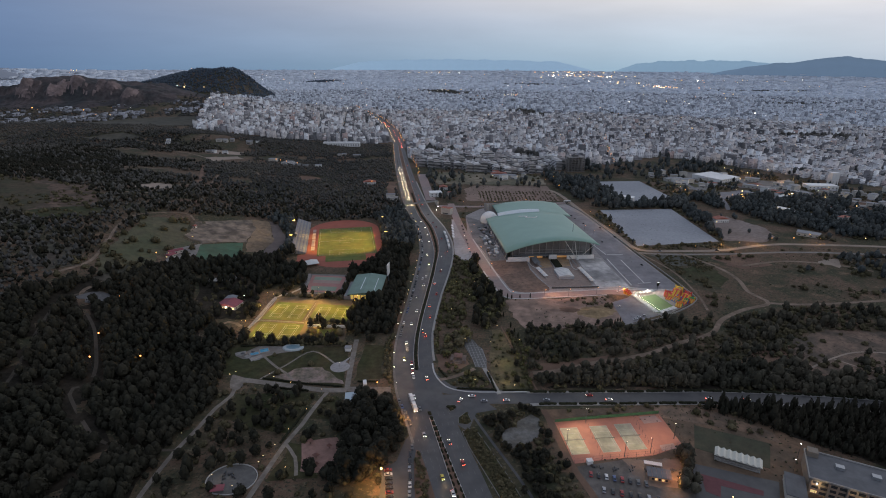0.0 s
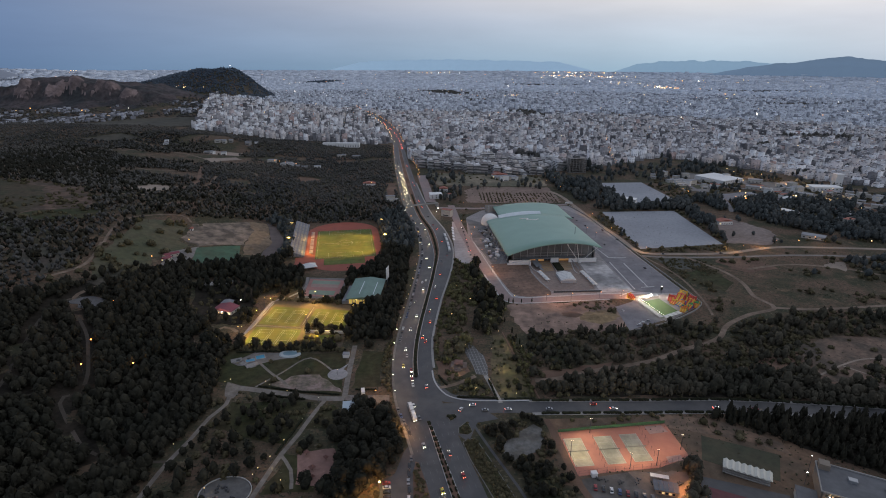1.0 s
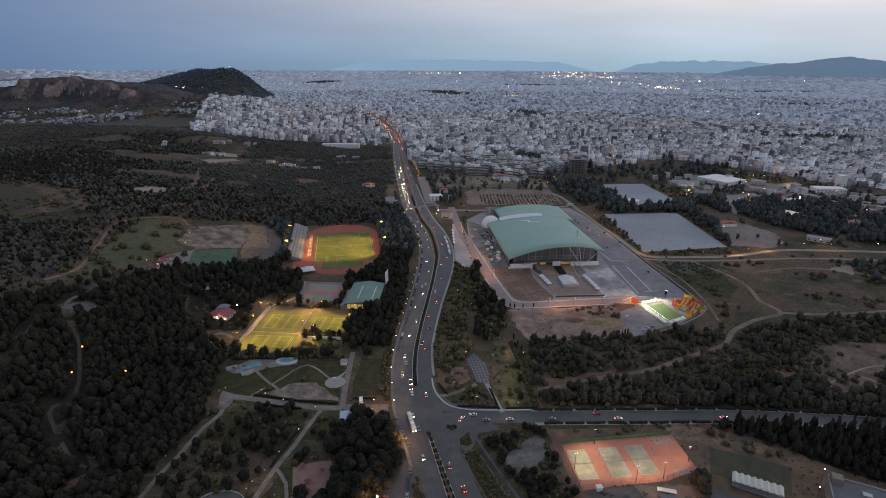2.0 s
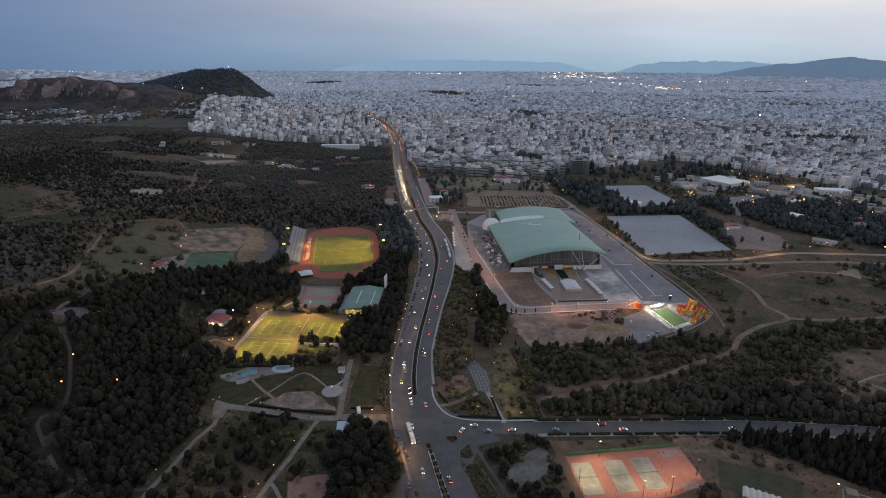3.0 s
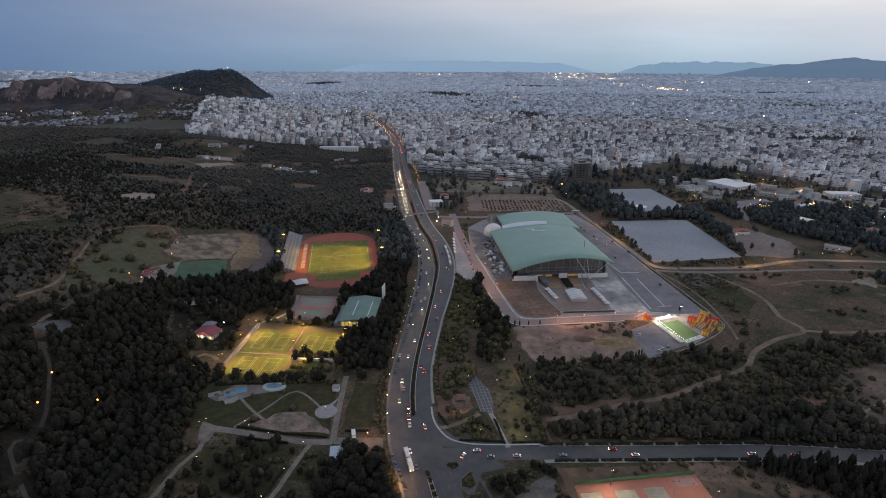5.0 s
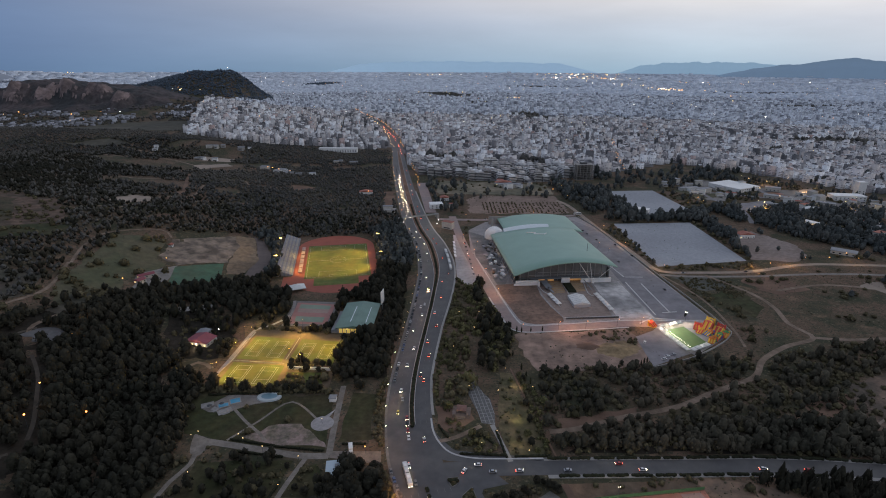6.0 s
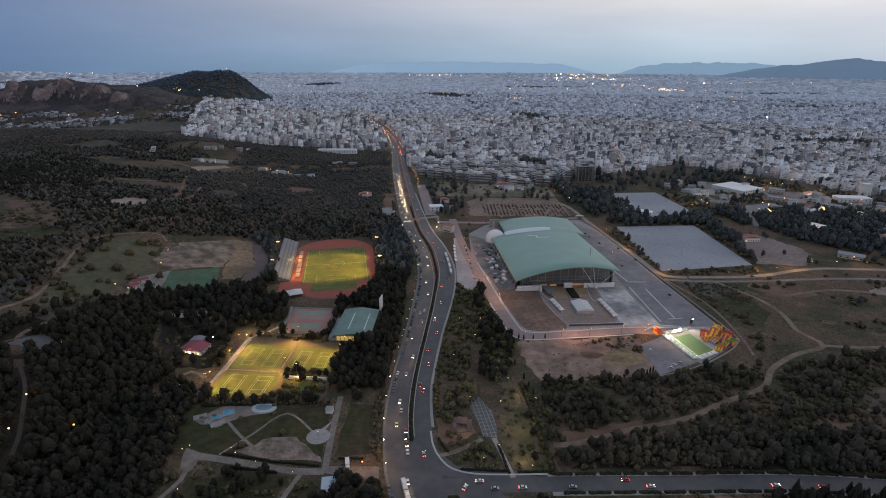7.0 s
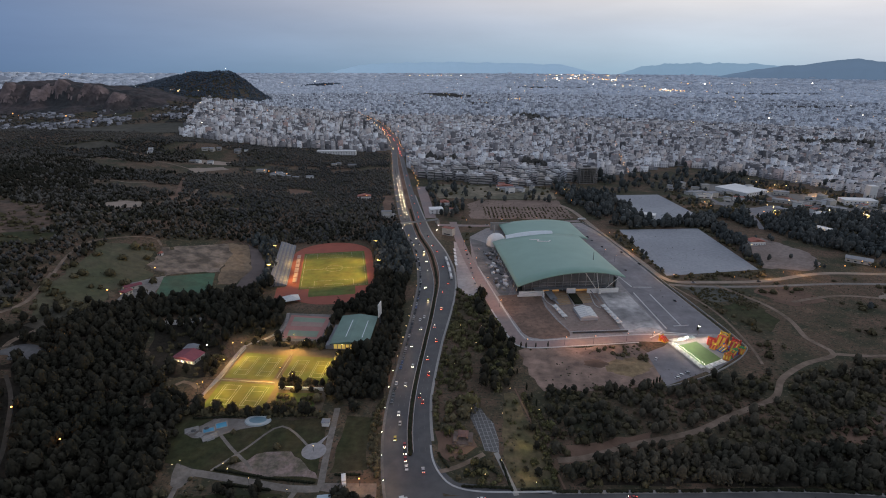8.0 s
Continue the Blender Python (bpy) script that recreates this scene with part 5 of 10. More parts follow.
# villages on the western slope: houses strung along the contour lanes
VILLAGES = [([(-1240, 1560), (-1130, 1560), (-1000, 1600), (-900, 1640)], 26, 130), ([(-1130, 1590), (-1000, 1640), (-930, 1660)], 16, 52), ([(-1230, 1690), (-1150, 1690)], 14, 30), ([(-1130, 1680), (-1080, 1690)], 10, 22), ([(-1040, 1740), (-1000, 1745)], 8, 12), ([(-960, 1650), (-915, 1655)], 8, 14), ([(-870, 1800), (-790, 1790), (-740, 1760)], 14, 34), ([(-830, 1690), (-760, 1680)], 16, 40), ([(-1330, 1600), (-1270, 1640)], 30, 34), ([(-1250, 1440), (-1160, 1420)], 10, 16), ([(-760, 1800), (-660, 1740), (-600, 1660)], 16, 60)]
vx, vy = [], []
for pts, wide, num in VILLAGES:
    ln = smooth_line(pts, 10)
    k = rng.uniform(0, len(ln) - 1.001, num)
    i = k.astype(int)
    p = ln[i] + (ln[i + 1] - ln[i]) * (k - i)[:, None]
    vx.append(p[:, 0] + rng.normal(0, wide * 0.5, num))
    vy.append(p[:, 1] + rng.normal(0, wide, num))
vx, vy = np.concatenate(vx), np.concatenate(vy)
n = len(vx)
p, q = many_boxes(vx, vy, land(vx, vy) - 1, rng.uniform(5, 12, n), rng.uniform(5, 9, n), rng.uniform(4, 8, n), rng.uniform(-20, 40, n))
tagged(new("hillside_houses", fast_mesh("hillside_houses", p, q, [material("hillside_render", (0.30, 0.30, 0.32), 0.85, 0.3, 0.1, island=0.7)])), "small pale houses on the dark hillside", "houses", "", "stuff")

# old quarries: a worked-out hill with broken brown cliffs and pale spurs
QUARRY = material("quarry_rock", (0.225, 0.168, 0.155), 0.95, 0.45, 0.07, 0.3, 0.6, tint=(0.12, 0.094, 0.090), patch=0.02, gloss=0.2)
QUARRY_SCRUB = material("quarry_scrub", (0.080, 0.064, 0.062), 0.95, 0.5, 0.06, 0.3, 0.6, tint=(0.040, 0.041, 0.042), patch=0.014, gloss=0.2)
CREST_X = [-2300, -1800, -1590, -1512, -1425, -1357, -1300, -1203, -1136, -1055, -1010, -962, -910, -850, -760]
CREST_Z = [100, 112, 118, 124, 140, 152, 156, 146, 139, 128, 134, 120, 100, 80, 60]
SPURS = [(-1010, 1790, 52, 38, 56), (-1262, 1815, 34, 40, 50), (-1205, 1840, 34, 30, 44), (-1130, 1845, 24, 30, 40), (-1090, 1840, 20, 26, 40), (-1370, 1820, 20, 40, 50)]
nx, ny = 300, 80
qx, qy = np.meshgrid(np.linspace(-2300, -770, nx), np.linspace(1690, 2200, ny))
rag = np.array([noise.noise((a * 0.008, b * 0.008, 2)) + 0.5 * noise.noise((a * 0.024, b * 0.02, 9)) + 0.32 * noise.noise((a * 0.07, b * 0.06, 4)) + 0.2 * noise.noise((a * 0.16, b * 0.13, 6)) for a, b in zip(qx.ravel(), qy.ravel())]).reshape(qx.shape)
crest = np.interp(qx, CREST_X, CREST_Z)
run_ = (qy + 34 * rag - 1700) / 190
rise_ = np.clip(run_, 0, 1)
rise_ = 0.35 * rise_ + 0.65 * np.clip((rise_ - 0.45) / 0.3, 0, 1)
back = np.clip((2190 - qy) / 180, 0, 1)
low_ = land(qx, qy)
qz = low_ - 2 + np.maximum(crest - low_ + 11 * rag, 2) * rise_ * back
bare = np.zeros(qx.shape)
for sx0, sy0, sh, sw, sl in SPURS:
    cone = np.clip(1 - np.hypot((qx - sx0) / sw, (qy - sy0) / sl), 0, 1)
    qz = qz + sh * cone * (1 + 0.3 * rag)
    bare = np.maximum(bare, cone)
gyz, gxz = np.gradient(qz, qy[1, 0] - qy[0, 0], qx[0, 1] - qx[0, 0])
steep = np.hypot(gxz, gyz) + 0.25 * rag
v = np.stack([qx, qy, qz], -1).reshape(-1, 3)
ii, jj = np.meshgrid(np.arange(ny - 1), np.arange(nx - 1), indexing="ij")
f = np.stack([ii * nx + jj, ii * nx + jj + 1, (ii + 1) * nx + jj + 1, (ii + 1) * nx + jj], -1).reshape(-1, 4)
qme = fast_mesh("quarry_hill", v, f, [QUARRY_SCRUB, QUARRY], ((steep > 1.6) | (bare + 0.2 * rag > 0.34))[:-1, :-1].ravel().astype(int))
tagged(new("quarry_hill", qme), "worked-out hill with broken brown cliffs and pale spurs", "quarry", "", "structure")

# scattered city lights
lx, ly, lz, lr = [], [], [], []
for k in range(300):
    r = 1500 * (9000 / 1500) ** rng.random()
    a = rng.uniform(-0.62, 0.68)
    lx.append(r * math.sin(a)); ly.append(43 + r * math.cos(a)); lr.append(r * 0.00013 * math.exp(rng.uniform(0, 1.3)))
for cx, cy, sx_, sy_, num in ((1891, 7706, 260, 420, 90), (2350, 10300, 350, 500, 36), (1760, 4717, 60, 110, 24), (1843, 4451, 80, 60, 14), (360, 2825, 30, 12, 9), (1849, 3612, 20, 20, 5), (1265, 2219, 8, 8, 3), (646, 1732, 28, 10, 8), (91, 9631, 300, 100, 10), (-481, 9511, 220, 80, 8), (3076, 6248, 300, 200, 16), (1801, 5507, 200, 200, 16), (-6566, 9928, 500, 150, 14), (-5600, 7900, 500, 150, 8), (-1420, 2760, 90, 20, 7), (-1570, 2780, 40, 10, 5), (-1140, 1640, 80, 20, 7)):
    for k in range(num):
        x, y = rng.normal(cx, sx_), rng.normal(cy, sy_)
        lx.append(x); ly.append(y); lr.append(math.hypot(x, y) * 0.00024 * math.exp(rng.uniform(0, 1.35)))
lx, ly, lr = np.array(lx), np.array(ly), np.array(lr)
m = in_city(lx, ly) | (ly > 2600) | (lx < -900)
lx, ly, lr = lx[m], ly[m], lr[m]
lz = land(lx, ly) + 20
for tone, glass in ((0, WARM), (1, SODIUM), (2, COOL)):
    pick = np.isin(np.arange(len(lx)) % 5, ((0, 1), (2, 3), (4,))[tone])
    sh = Shape()
    for x, y, z, r in zip(lx[pick], ly[pick], lz[pick], lr[pick]):
        c = draw_in(x, y, z)
        kk = np.linalg.norm(c - np.array([0, 43, 215])) / max(1, np.linalg.norm(np.array([x, y - 43, z - 215])))
        sh.ball(*c, r * kk, 1, 3, 5)
    setting(("warm_city_lights", "sodium_city_lights", "white_city_lights")[tone], sh, glass, "scattered lit lamps of the evening city", "lights", "stuff")

for name, glass, every, line, off, r0 in (("avenue_sodium_lights", SODIUM, 20, av[av[:, 1] > 1440], 13, 0.55), ("avenue_yellow_lights", WARM, 20, av[av[:, 1] > 1430], -13, 0.6), ("avenue_tail_lights", TAILLIGHT, 34, av[(av[:, 1] > 1380) & (av[:, 1] < 1900)], 5, 0.5), ("avenue_shop_lights", SODIUM, 24, av[(av[:, 1] > 1000) & (av[:, 1] < 1500)], 24, 0.5), ("street_sodium_lights", SODIUM, 22, BLVDS[0][:12], 5, 0.55)):
    seg = np.linalg.norm(np.diff(line, axis=0), axis=1)
    arc_ = np.concatenate([[0], np.cumsum(seg)])
    sh = Shape()
    for q in np.arange(0, arc_[-1], every):
        q = q + rng.uniform(-6, 6)
        x, y = np.interp(q, arc_, line[:, 0]) + off + rng.uniform(-3, 3), np.interp(q, arc_, line[:, 1])
        c_ = draw_in(x, y, float(land(x, y)) + (1.0 if glass is TAILLIGHT else 9.0))
        sh.ball(*c_, r0 * rng.uniform(0.7, 1.4), 1, 3, 5)
    setting(name, sh, glass, "row of lit lamps along a city street", "lights", "stuff")

# far ranges beyond the city; haze is given by blue colours and a faint glow
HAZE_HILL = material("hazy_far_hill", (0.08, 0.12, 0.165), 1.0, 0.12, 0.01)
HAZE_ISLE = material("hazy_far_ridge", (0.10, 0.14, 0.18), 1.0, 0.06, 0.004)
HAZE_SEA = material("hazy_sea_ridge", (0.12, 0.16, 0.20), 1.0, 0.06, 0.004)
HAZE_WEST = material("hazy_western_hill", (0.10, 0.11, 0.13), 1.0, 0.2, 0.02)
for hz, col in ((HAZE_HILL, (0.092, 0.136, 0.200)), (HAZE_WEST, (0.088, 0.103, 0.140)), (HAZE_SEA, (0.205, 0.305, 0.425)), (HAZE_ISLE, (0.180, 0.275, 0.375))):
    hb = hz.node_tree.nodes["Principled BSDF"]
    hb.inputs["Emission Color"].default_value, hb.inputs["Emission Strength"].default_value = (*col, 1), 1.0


def ridge(name, mat, dist, profile, base, label):
    """A far range: heights over bearings, with a rough crest and a sloping face."""
    a = np.linspace(profile[0][0], profile[-1][0], 160)
    h = np.interp(a, [p[0] for p in profile], [p[1] for p in profile])
    nz = np.array([noise.noise((t * 60, dist * 0.01, 0)) + 0.5 * noise.noise((t * 150, 3, 0)) for t in a])
    h = h + nz * np.minimum(10, h * 0.10)
    rows = []
    for s, d in ((-0.4, -40), (0.55, -18), (1.0, 0.0), (0.0, 40)):
        rr = dist + d
        rows.append(np.stack([rr * np.sin(a), 43 + rr * np.cos(a), base + (h) * s + (nz * 4 if 0 < s < 1 else 0)], 1))
    v = np.concatenate(rows)
    n = len(a)
    f = np.array([(r * n + i, r * n + i + 1, (r + 1) * n + i + 1, (r + 1) * n + i) for r in range(3) for i in range(n - 1)])[:, ::-1]
    me = fast_mesh(name, v, f, [mat])
    me.shade_smooth()
    tagged(new(name, me), label, "hills", "", "structure")


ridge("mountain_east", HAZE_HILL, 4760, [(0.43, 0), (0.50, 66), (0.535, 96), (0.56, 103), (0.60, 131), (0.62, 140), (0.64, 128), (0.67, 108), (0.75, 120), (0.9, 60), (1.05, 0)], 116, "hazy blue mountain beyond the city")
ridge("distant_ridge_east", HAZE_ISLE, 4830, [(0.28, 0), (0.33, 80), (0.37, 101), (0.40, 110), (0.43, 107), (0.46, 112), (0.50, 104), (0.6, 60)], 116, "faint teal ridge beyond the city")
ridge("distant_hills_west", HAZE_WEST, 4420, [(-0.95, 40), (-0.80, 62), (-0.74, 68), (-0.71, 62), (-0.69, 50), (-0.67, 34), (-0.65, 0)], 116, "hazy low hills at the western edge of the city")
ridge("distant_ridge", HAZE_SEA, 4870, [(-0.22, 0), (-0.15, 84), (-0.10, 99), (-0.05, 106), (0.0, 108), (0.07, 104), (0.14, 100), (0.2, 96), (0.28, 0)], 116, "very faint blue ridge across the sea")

# ---- the exhibition hall ----
HALL = pose(71, 566, 0, 0, 0, 4.8)
HALL_W, HALL_L = 107.0, 146.0
MAIN_ARC = (12.0, 26.5, 19.0)
BACK_ARC = (9.5, 19.0, 15.0)


def arc_height(s, left, crown, right, lean=0.6):
    """Height across a roof: low eaves and a crown between."""
    if s < lean:
        q = s / lean
        return left + (crown - left) * (1 - (1 - q) ** 2)
    q = (s - lean) / (1 - lean)
    return crown + (right - crown) * q * q


def vault(x0, x1, y0, y1, front, back, thick, bow=0.0, nx=28, ny=8):
    """A thick curved roof sheet between two arches; bow: how far the front edge swings forward."""
    vs = []
    for low in (0, thick):
        for j in range(ny + 1):
            for i in range(nx + 1):
                s, t = i / nx, j / ny
                y = y0 + (y1 - y0) * t - bow * math.sin(math.pi * s) * (1 - t)
                vs.append((x0 + (x1 - x0) * s, y, arc_height(s, *front) * (1 - t) + arc_height(s, *back) * t - low))
    n = (nx + 1) * (ny + 1)
    fs = []
    for j in range(ny):
        for i in range(nx):
            a = j * (nx + 1) + i
            fs.append((a, a + 1, a + nx + 2, a + nx + 1))
            fs.append((n + a, n + a + nx + 1, n + a + nx + 2, n + a + 1))
    for i in range(nx):
        fs.append((i, n + i, n + i + 1, i + 1))
        a = ny * (nx + 1) + i
        fs.append((a, a + 1, n + a + 1, n + a))
    for j in range(ny):
        a = j * (nx + 1)
        fs.append((a, a + nx + 1, n + a + nx + 1, n + a))
        a += nx
        fs.append((a, n + a, n + a + nx + 1, a + nx + 1))
    return Shape().add(vs, fs)


def roof_at(x, y):
    """Height of the hall's main roof."""
    s, t = x / HALL_W, y / HALL_L
    return arc_height(s, *MAIN_ARC) * (1 - t) + arc_height(s, *BACK_ARC) * t


hall = thing("exhibition_hall", (0, 0, 0), "large exhibition hall with a sweeping green sheet-metal vault", "hall")
hall.matrix_world = HALL
part("main_roof", vault(0, HALL_W, 0, HALL_L, MAIN_ARC, BACK_ARC, 1.0, 3), GREEN_ROOF, hall, "pale green curved sheet-metal roof", True)
part("rear_roof", vault(22, 121, HALL_L + 3, HALL_L + 80, (9.0, 15.0, 9.5), (8.5, 13.5, 9.0), 1.0), GREEN_ROOF, hall, "pale green curved sheet-metal rear roof", True)
sky_strip = Shape()
ring = []
for i in range(25):
    s = i / 24
    x = 16 + 58 * s
    w = 0.4 + 3.0 * math.sin(math.pi * min(1.0, 0.12 + s * 0.88)) ** 0.8
    z = arc_height(x / HALL_W, *BACK_ARC)
    ring.append([(x, HALL_L - 2 - w, z + 0.3), (x, HALL_L + 1 - w * 0.4, z + 2.6), (x, HALL_L + 2 + w * 0.4, z + 2.6), (x, HALL_L + 3 + w, z - 1.5)])
sky_strip.add([p for r in ring for p in r], [(4 * i + j, 4 * i + j + 1, 4 * i + j + 5, 4 * i + j + 4) for i in range(24) for j in range(3)])
part("skylight", sky_strip, material("white_skylight", (0.62, 0.68, 0.70), 0.4, 0.06), hall, "pale translucent crescent skylight")
zig = Shape()
zpts = [(40, 122), (50, 117), (47, 112), (58, 107), (62, 111)]
for a, b in zip(zpts, zpts[1:]):
    zig.tube((*a, roof_at(*a) + 0.25), (*b, roof_at(*b) + 0.25), 0.7, 0.7, 5)
part("roof_vent", zig, WHITE, hall, "white vent ridge on the roof")
mast_x = 66
part("roof_mast", Shape().tube((mast_x + 22, 40, roof_at(mast_x + 22, 40)), (mast_x + 22, 40, roof_at(mast_x + 22, 40) + 9), 0.3, 0.2, 6), DARK_METAL, hall)
# recessed front: glazing, mullions, lit band, white walls, raking struts
glazing = part("front_glazing", Shape().add([(8 + 93 * i / 20, 14, z) for z in (0, 1) for i in range(21)], [(i, i + 1, 22 + i, 21 + i) for i in range(20)]), material("grey_hall_glass", (0.15, 0.155, 0.16), 0.25, 0.3, 0.1), hall)
fg = glazing.data
for v in fg.vertices:
    if v.co.z > 0.5:
        v.co.z = roof_at(v.co.x, 14) - 1.2
for i in range(13):
    x = 10 + 94 * i / 12
    part("mullion", Shape().box(x, 13.6, 0, 0.4, 0.6, roof_at(x, 14) - 1.4), STEEL, glazing)
part("side_wall", Shape().box(3.0, 78, 0, 1.2, 132, 8.6), material("dark_side_cladding", (0.10, 0.105, 0.11), 0.6, 0.2), hall)
part("side_wall", Shape().box(103, 78, 0, 1.2, 132, 13.5), MATS["dark_side_cladding"], hall)
part("rear_wall", Shape().box(55, HALL_L + 78, 0, 90, 1.2, 11), CONCRETE, hall)
part("front_wall", Shape().box(14, 5, 0, 22, 1.2, 4.6).box(26, 2, 0, 1.5, 6, 4.8), WHITE, hall, "white rendered front wall")
part("front_wall", Shape().box(88, 7, 0, 32, 1.2, 4.6), WHITE, hall, "white rendered front wall")
part("front_wall", Shape().box(56, 8, 0, 9, 1.2, 5.4), WHITE, hall, "white rendered front wall")
for x in (32, 42, 66, 72):
    part("entrance_panel", Shape().box(x, 12.9, 0.2, 6.5, 0.3, 3.6), lamp_glass("dim_orange_panel", (1.0, 0.55, 0.2), 0.12), hall, "dim tan lit entrance panel")
part("canopy", Shape().box(50, 10.5, 4.4, 62, 6, 0.4), GREY_ROOF, hall, "flat grey canopy over the entrances")
part("wedge_wall", Shape().add([(1, 2.5, 0), (27, 2.5, 0), (27, 2.5, 5.4), (1, 2.5, 1.6), (1, 4, 0), (27, 4, 0), (27, 4, 5.4), (1, 4, 1.6)], [(0, 1, 2, 3), (7, 6, 5, 4), (3, 2, 6, 7), (1, 5, 6, 2), (0, 3, 7, 4)]), WHITE, hall, "white wall that slopes down to the corner")
for fx, px in ((84, 66), (84, 102), (84, 78)):
    part("strut", Shape().tube((fx, 5, 0), (px, 1.5, roof_at(px, 3) - 1.4), 0.32, 0.26, 8), WHITE, hall)
part("plinth", Shape().box(84, 5, 0, 2.4, 2.4, 3.5), WHITE, hall)
for i in range(12):
    part("buttress", Shape().tube((-1.5, 8 + i * 12, 0), (2.5, 8 + i * 12, 8.2), 0.3, 0.3, 6), STEEL, hall)

dome = thing("dome", (65, 727, 0), "smooth white spherical dome beside the hall", "dome")
part("shell", Shape().ball(0, 0, 3.0, 12.5, 1.0, 16, 32), WHITE, dome, "", True)
part("base_ring", Shape().tube((0, 0, 0), (0, 0, 1.2), 13, 13, 24), CONCRETE, dome)
mast = thing("chimney_mast", (64, 748, 0), "pale cylindrical chimney mast behind the dome", "chimney")
part("shaft", Shape().tube((0, 0, 0), (0, 0, 20), 1.5, 1.2, 12), CONCRETE, mast)

# forecourt canopies and marquee
TENT_CLOTH = material("white_tent_cloth", (0.62, 0.62, 0.60), 0.7, 0.08, 0.5)


def pitched_tent(at, w, l, eave, peak, turn, label, legs=True, name="canopy_tent", group="", mat=None):
    t = thing(name, at, label, "tent", group, "", turn)
    a, b = w / 2, l / 2
    s = Shape().add([(-a, -b, eave), (a, -b, eave), (a, b, eave), (-a, b, eave), (0, -b * 0.1, peak), (0, b * 0.1, peak)], [(0, 1, 4), (1, 2, 5, 4), (2, 3, 5), (3, 0, 4, 5)])
    part("cloth_roof", s, mat or TENT_CLOTH, t)
    part("valance", Shape().box(0, -b, eave - 0.4, w, 0.05, 0.4).box(0, b, eave - 0.4, w, 0.05, 0.4).box(-a, 0, eave - 0.4, 0.05, l, 0.4).box(a, 0, eave - 0.4, 0.05, l, 0.4), mat or TENT_CLOTH, t)
    if legs:
        for u in (-a + 0.1, a - 0.1):
            for v in (-b + 0.1, b - 0.1):
                part("leg", Shape().tube((u, v, 0), (u, v, eave), 0.06, 0.06, 5), STEEL, t)
    return t


for k in range(4):
    pitched_tent((103.5 + k * 1.4, 542 - k * 6.4, 0.1), 4.7, 4.7, 2.8, 4.6, -78, "white pyramid canopy tent on the forecourt", group="forecourt tents")
for k in range(6):
    pitched_tent((149.0 + k * 0.9, 543 - k * 6.4, 0.1), 4.7, 4.7, 2.8, 4.6, -82, "white pyramid canopy tent on the forecourt", group="forecourt tents")
mq = thing("marquee", (128.5, 529, 0.1), "long white framed marquee on the forecourt", "tent", "", "", 4)
part("marquee_roof", Shape().add([(-8, -11, 3), (8, -11, 3), (8, 11, 3), (-8, 11, 3), (0, -11, 5), (0, 11, 5)], [(0, 1, 4), (1, 2, 5, 4), (2, 3, 5), (3, 0, 4, 5)]), TENT_CLOTH, mq)
for k in range(7):
    part("roof_rib", Shape().tube((-8, -11 + 3.66 * k, 3.05), (0, -11 + 3.66 * k, 5.05), 0.14, 0.14, 4).tube((8, -11 + 3.66 * k, 3.05), (0, -11 + 3.66 * k, 5.05), 0.14, 0.14, 4), STEEL, mq)
part("marquee_wall", Shape().box(0, -10.9, 0, 16, 0.1, 3).box(-7.9, 0, 0, 0.1, 21.6, 3).box(7.9, 0, 0, 0.1, 21.6, 3), material("grey_tent_wall", (0.36, 0.37, 0.39), 0.6, 0.1), mq)
bed = thing("planter", (127, 562, 0.1), "long dark planted bed in the forecourt", "planter", "", "", 4)
part("kerb_box", Shape().box(0, 0, 0, 9, 24, 0.7), CONCRETE, bed)
part("planting", Shape().box(0, 0, 0.7, 8, 22.6, 1.6, 0, 0.9), HEDGE, bed)
for x, y, sx, sy, tr in ((104, 566, 7, 20, 8), (146, 566, 1.0, 30, 4), (106, 552, 2, 14, 12)):
    w = thing("canopy_walkway", (x, y, 0.1), "grey roofed walkway on the forecourt", "walkway", "", "", tr)
    part("walk_roof", Shape().box(0, 0, 3.0, sx, sy, 0.3), GREY_ROOF, w)
    for v in (-0.45, 0, 0.45):
        part("post", Shape().tube((0, v * sy, 0), (0, v * sy, 3), 0.12, 0.12, 5), STEEL, w)
setting("forecourt_wall", Shape().box(133, 495.5, 0, 48, 0.5, 1.6, 4), DARK_METAL, "dark low wall closing the forecourt", "wall")
rngk = random.Random(4)
for k in range(64):
    x, y = rngk.uniform(46, 66), rngk.uniform(585, 700)
    if x < 48 + (y - 580) * -0.04 + 4:
        continue
    c = thing("storage_crate", (x, y, 0.1), "stacked pale crates and skips in the service yard", "crate", "yard clutter", "", rngk.uniform(0, 30))
    part("box", Shape().box(0, 0, 0, rngk.uniform(2, 4), rngk.uniform(3, 7), rngk.uniform(1.2, 2.6)), rngk.choice([GREY_ROOF, WHITE, STEEL, CONCRETE, DARK_METAL, DARK_METAL, BARK]), c)

# ---- the fair: inflatables and stalls ----
FAIR = [material("inflatable_red", (0.55, 0.05, 0.04), 0.45, 0.1), material("inflatable_yellow", (0.65, 0.42, 0.04), 0.45, 0.1), material("inflatable_orange", (0.60, 0.20, 0.03), 0.45, 0.1), material("inflatable_blue", (0.05, 0.13, 0.42), 0.45, 0.1), material("inflatable_green", (0.06, 0.30, 0.10), 0.45, 0.1)]


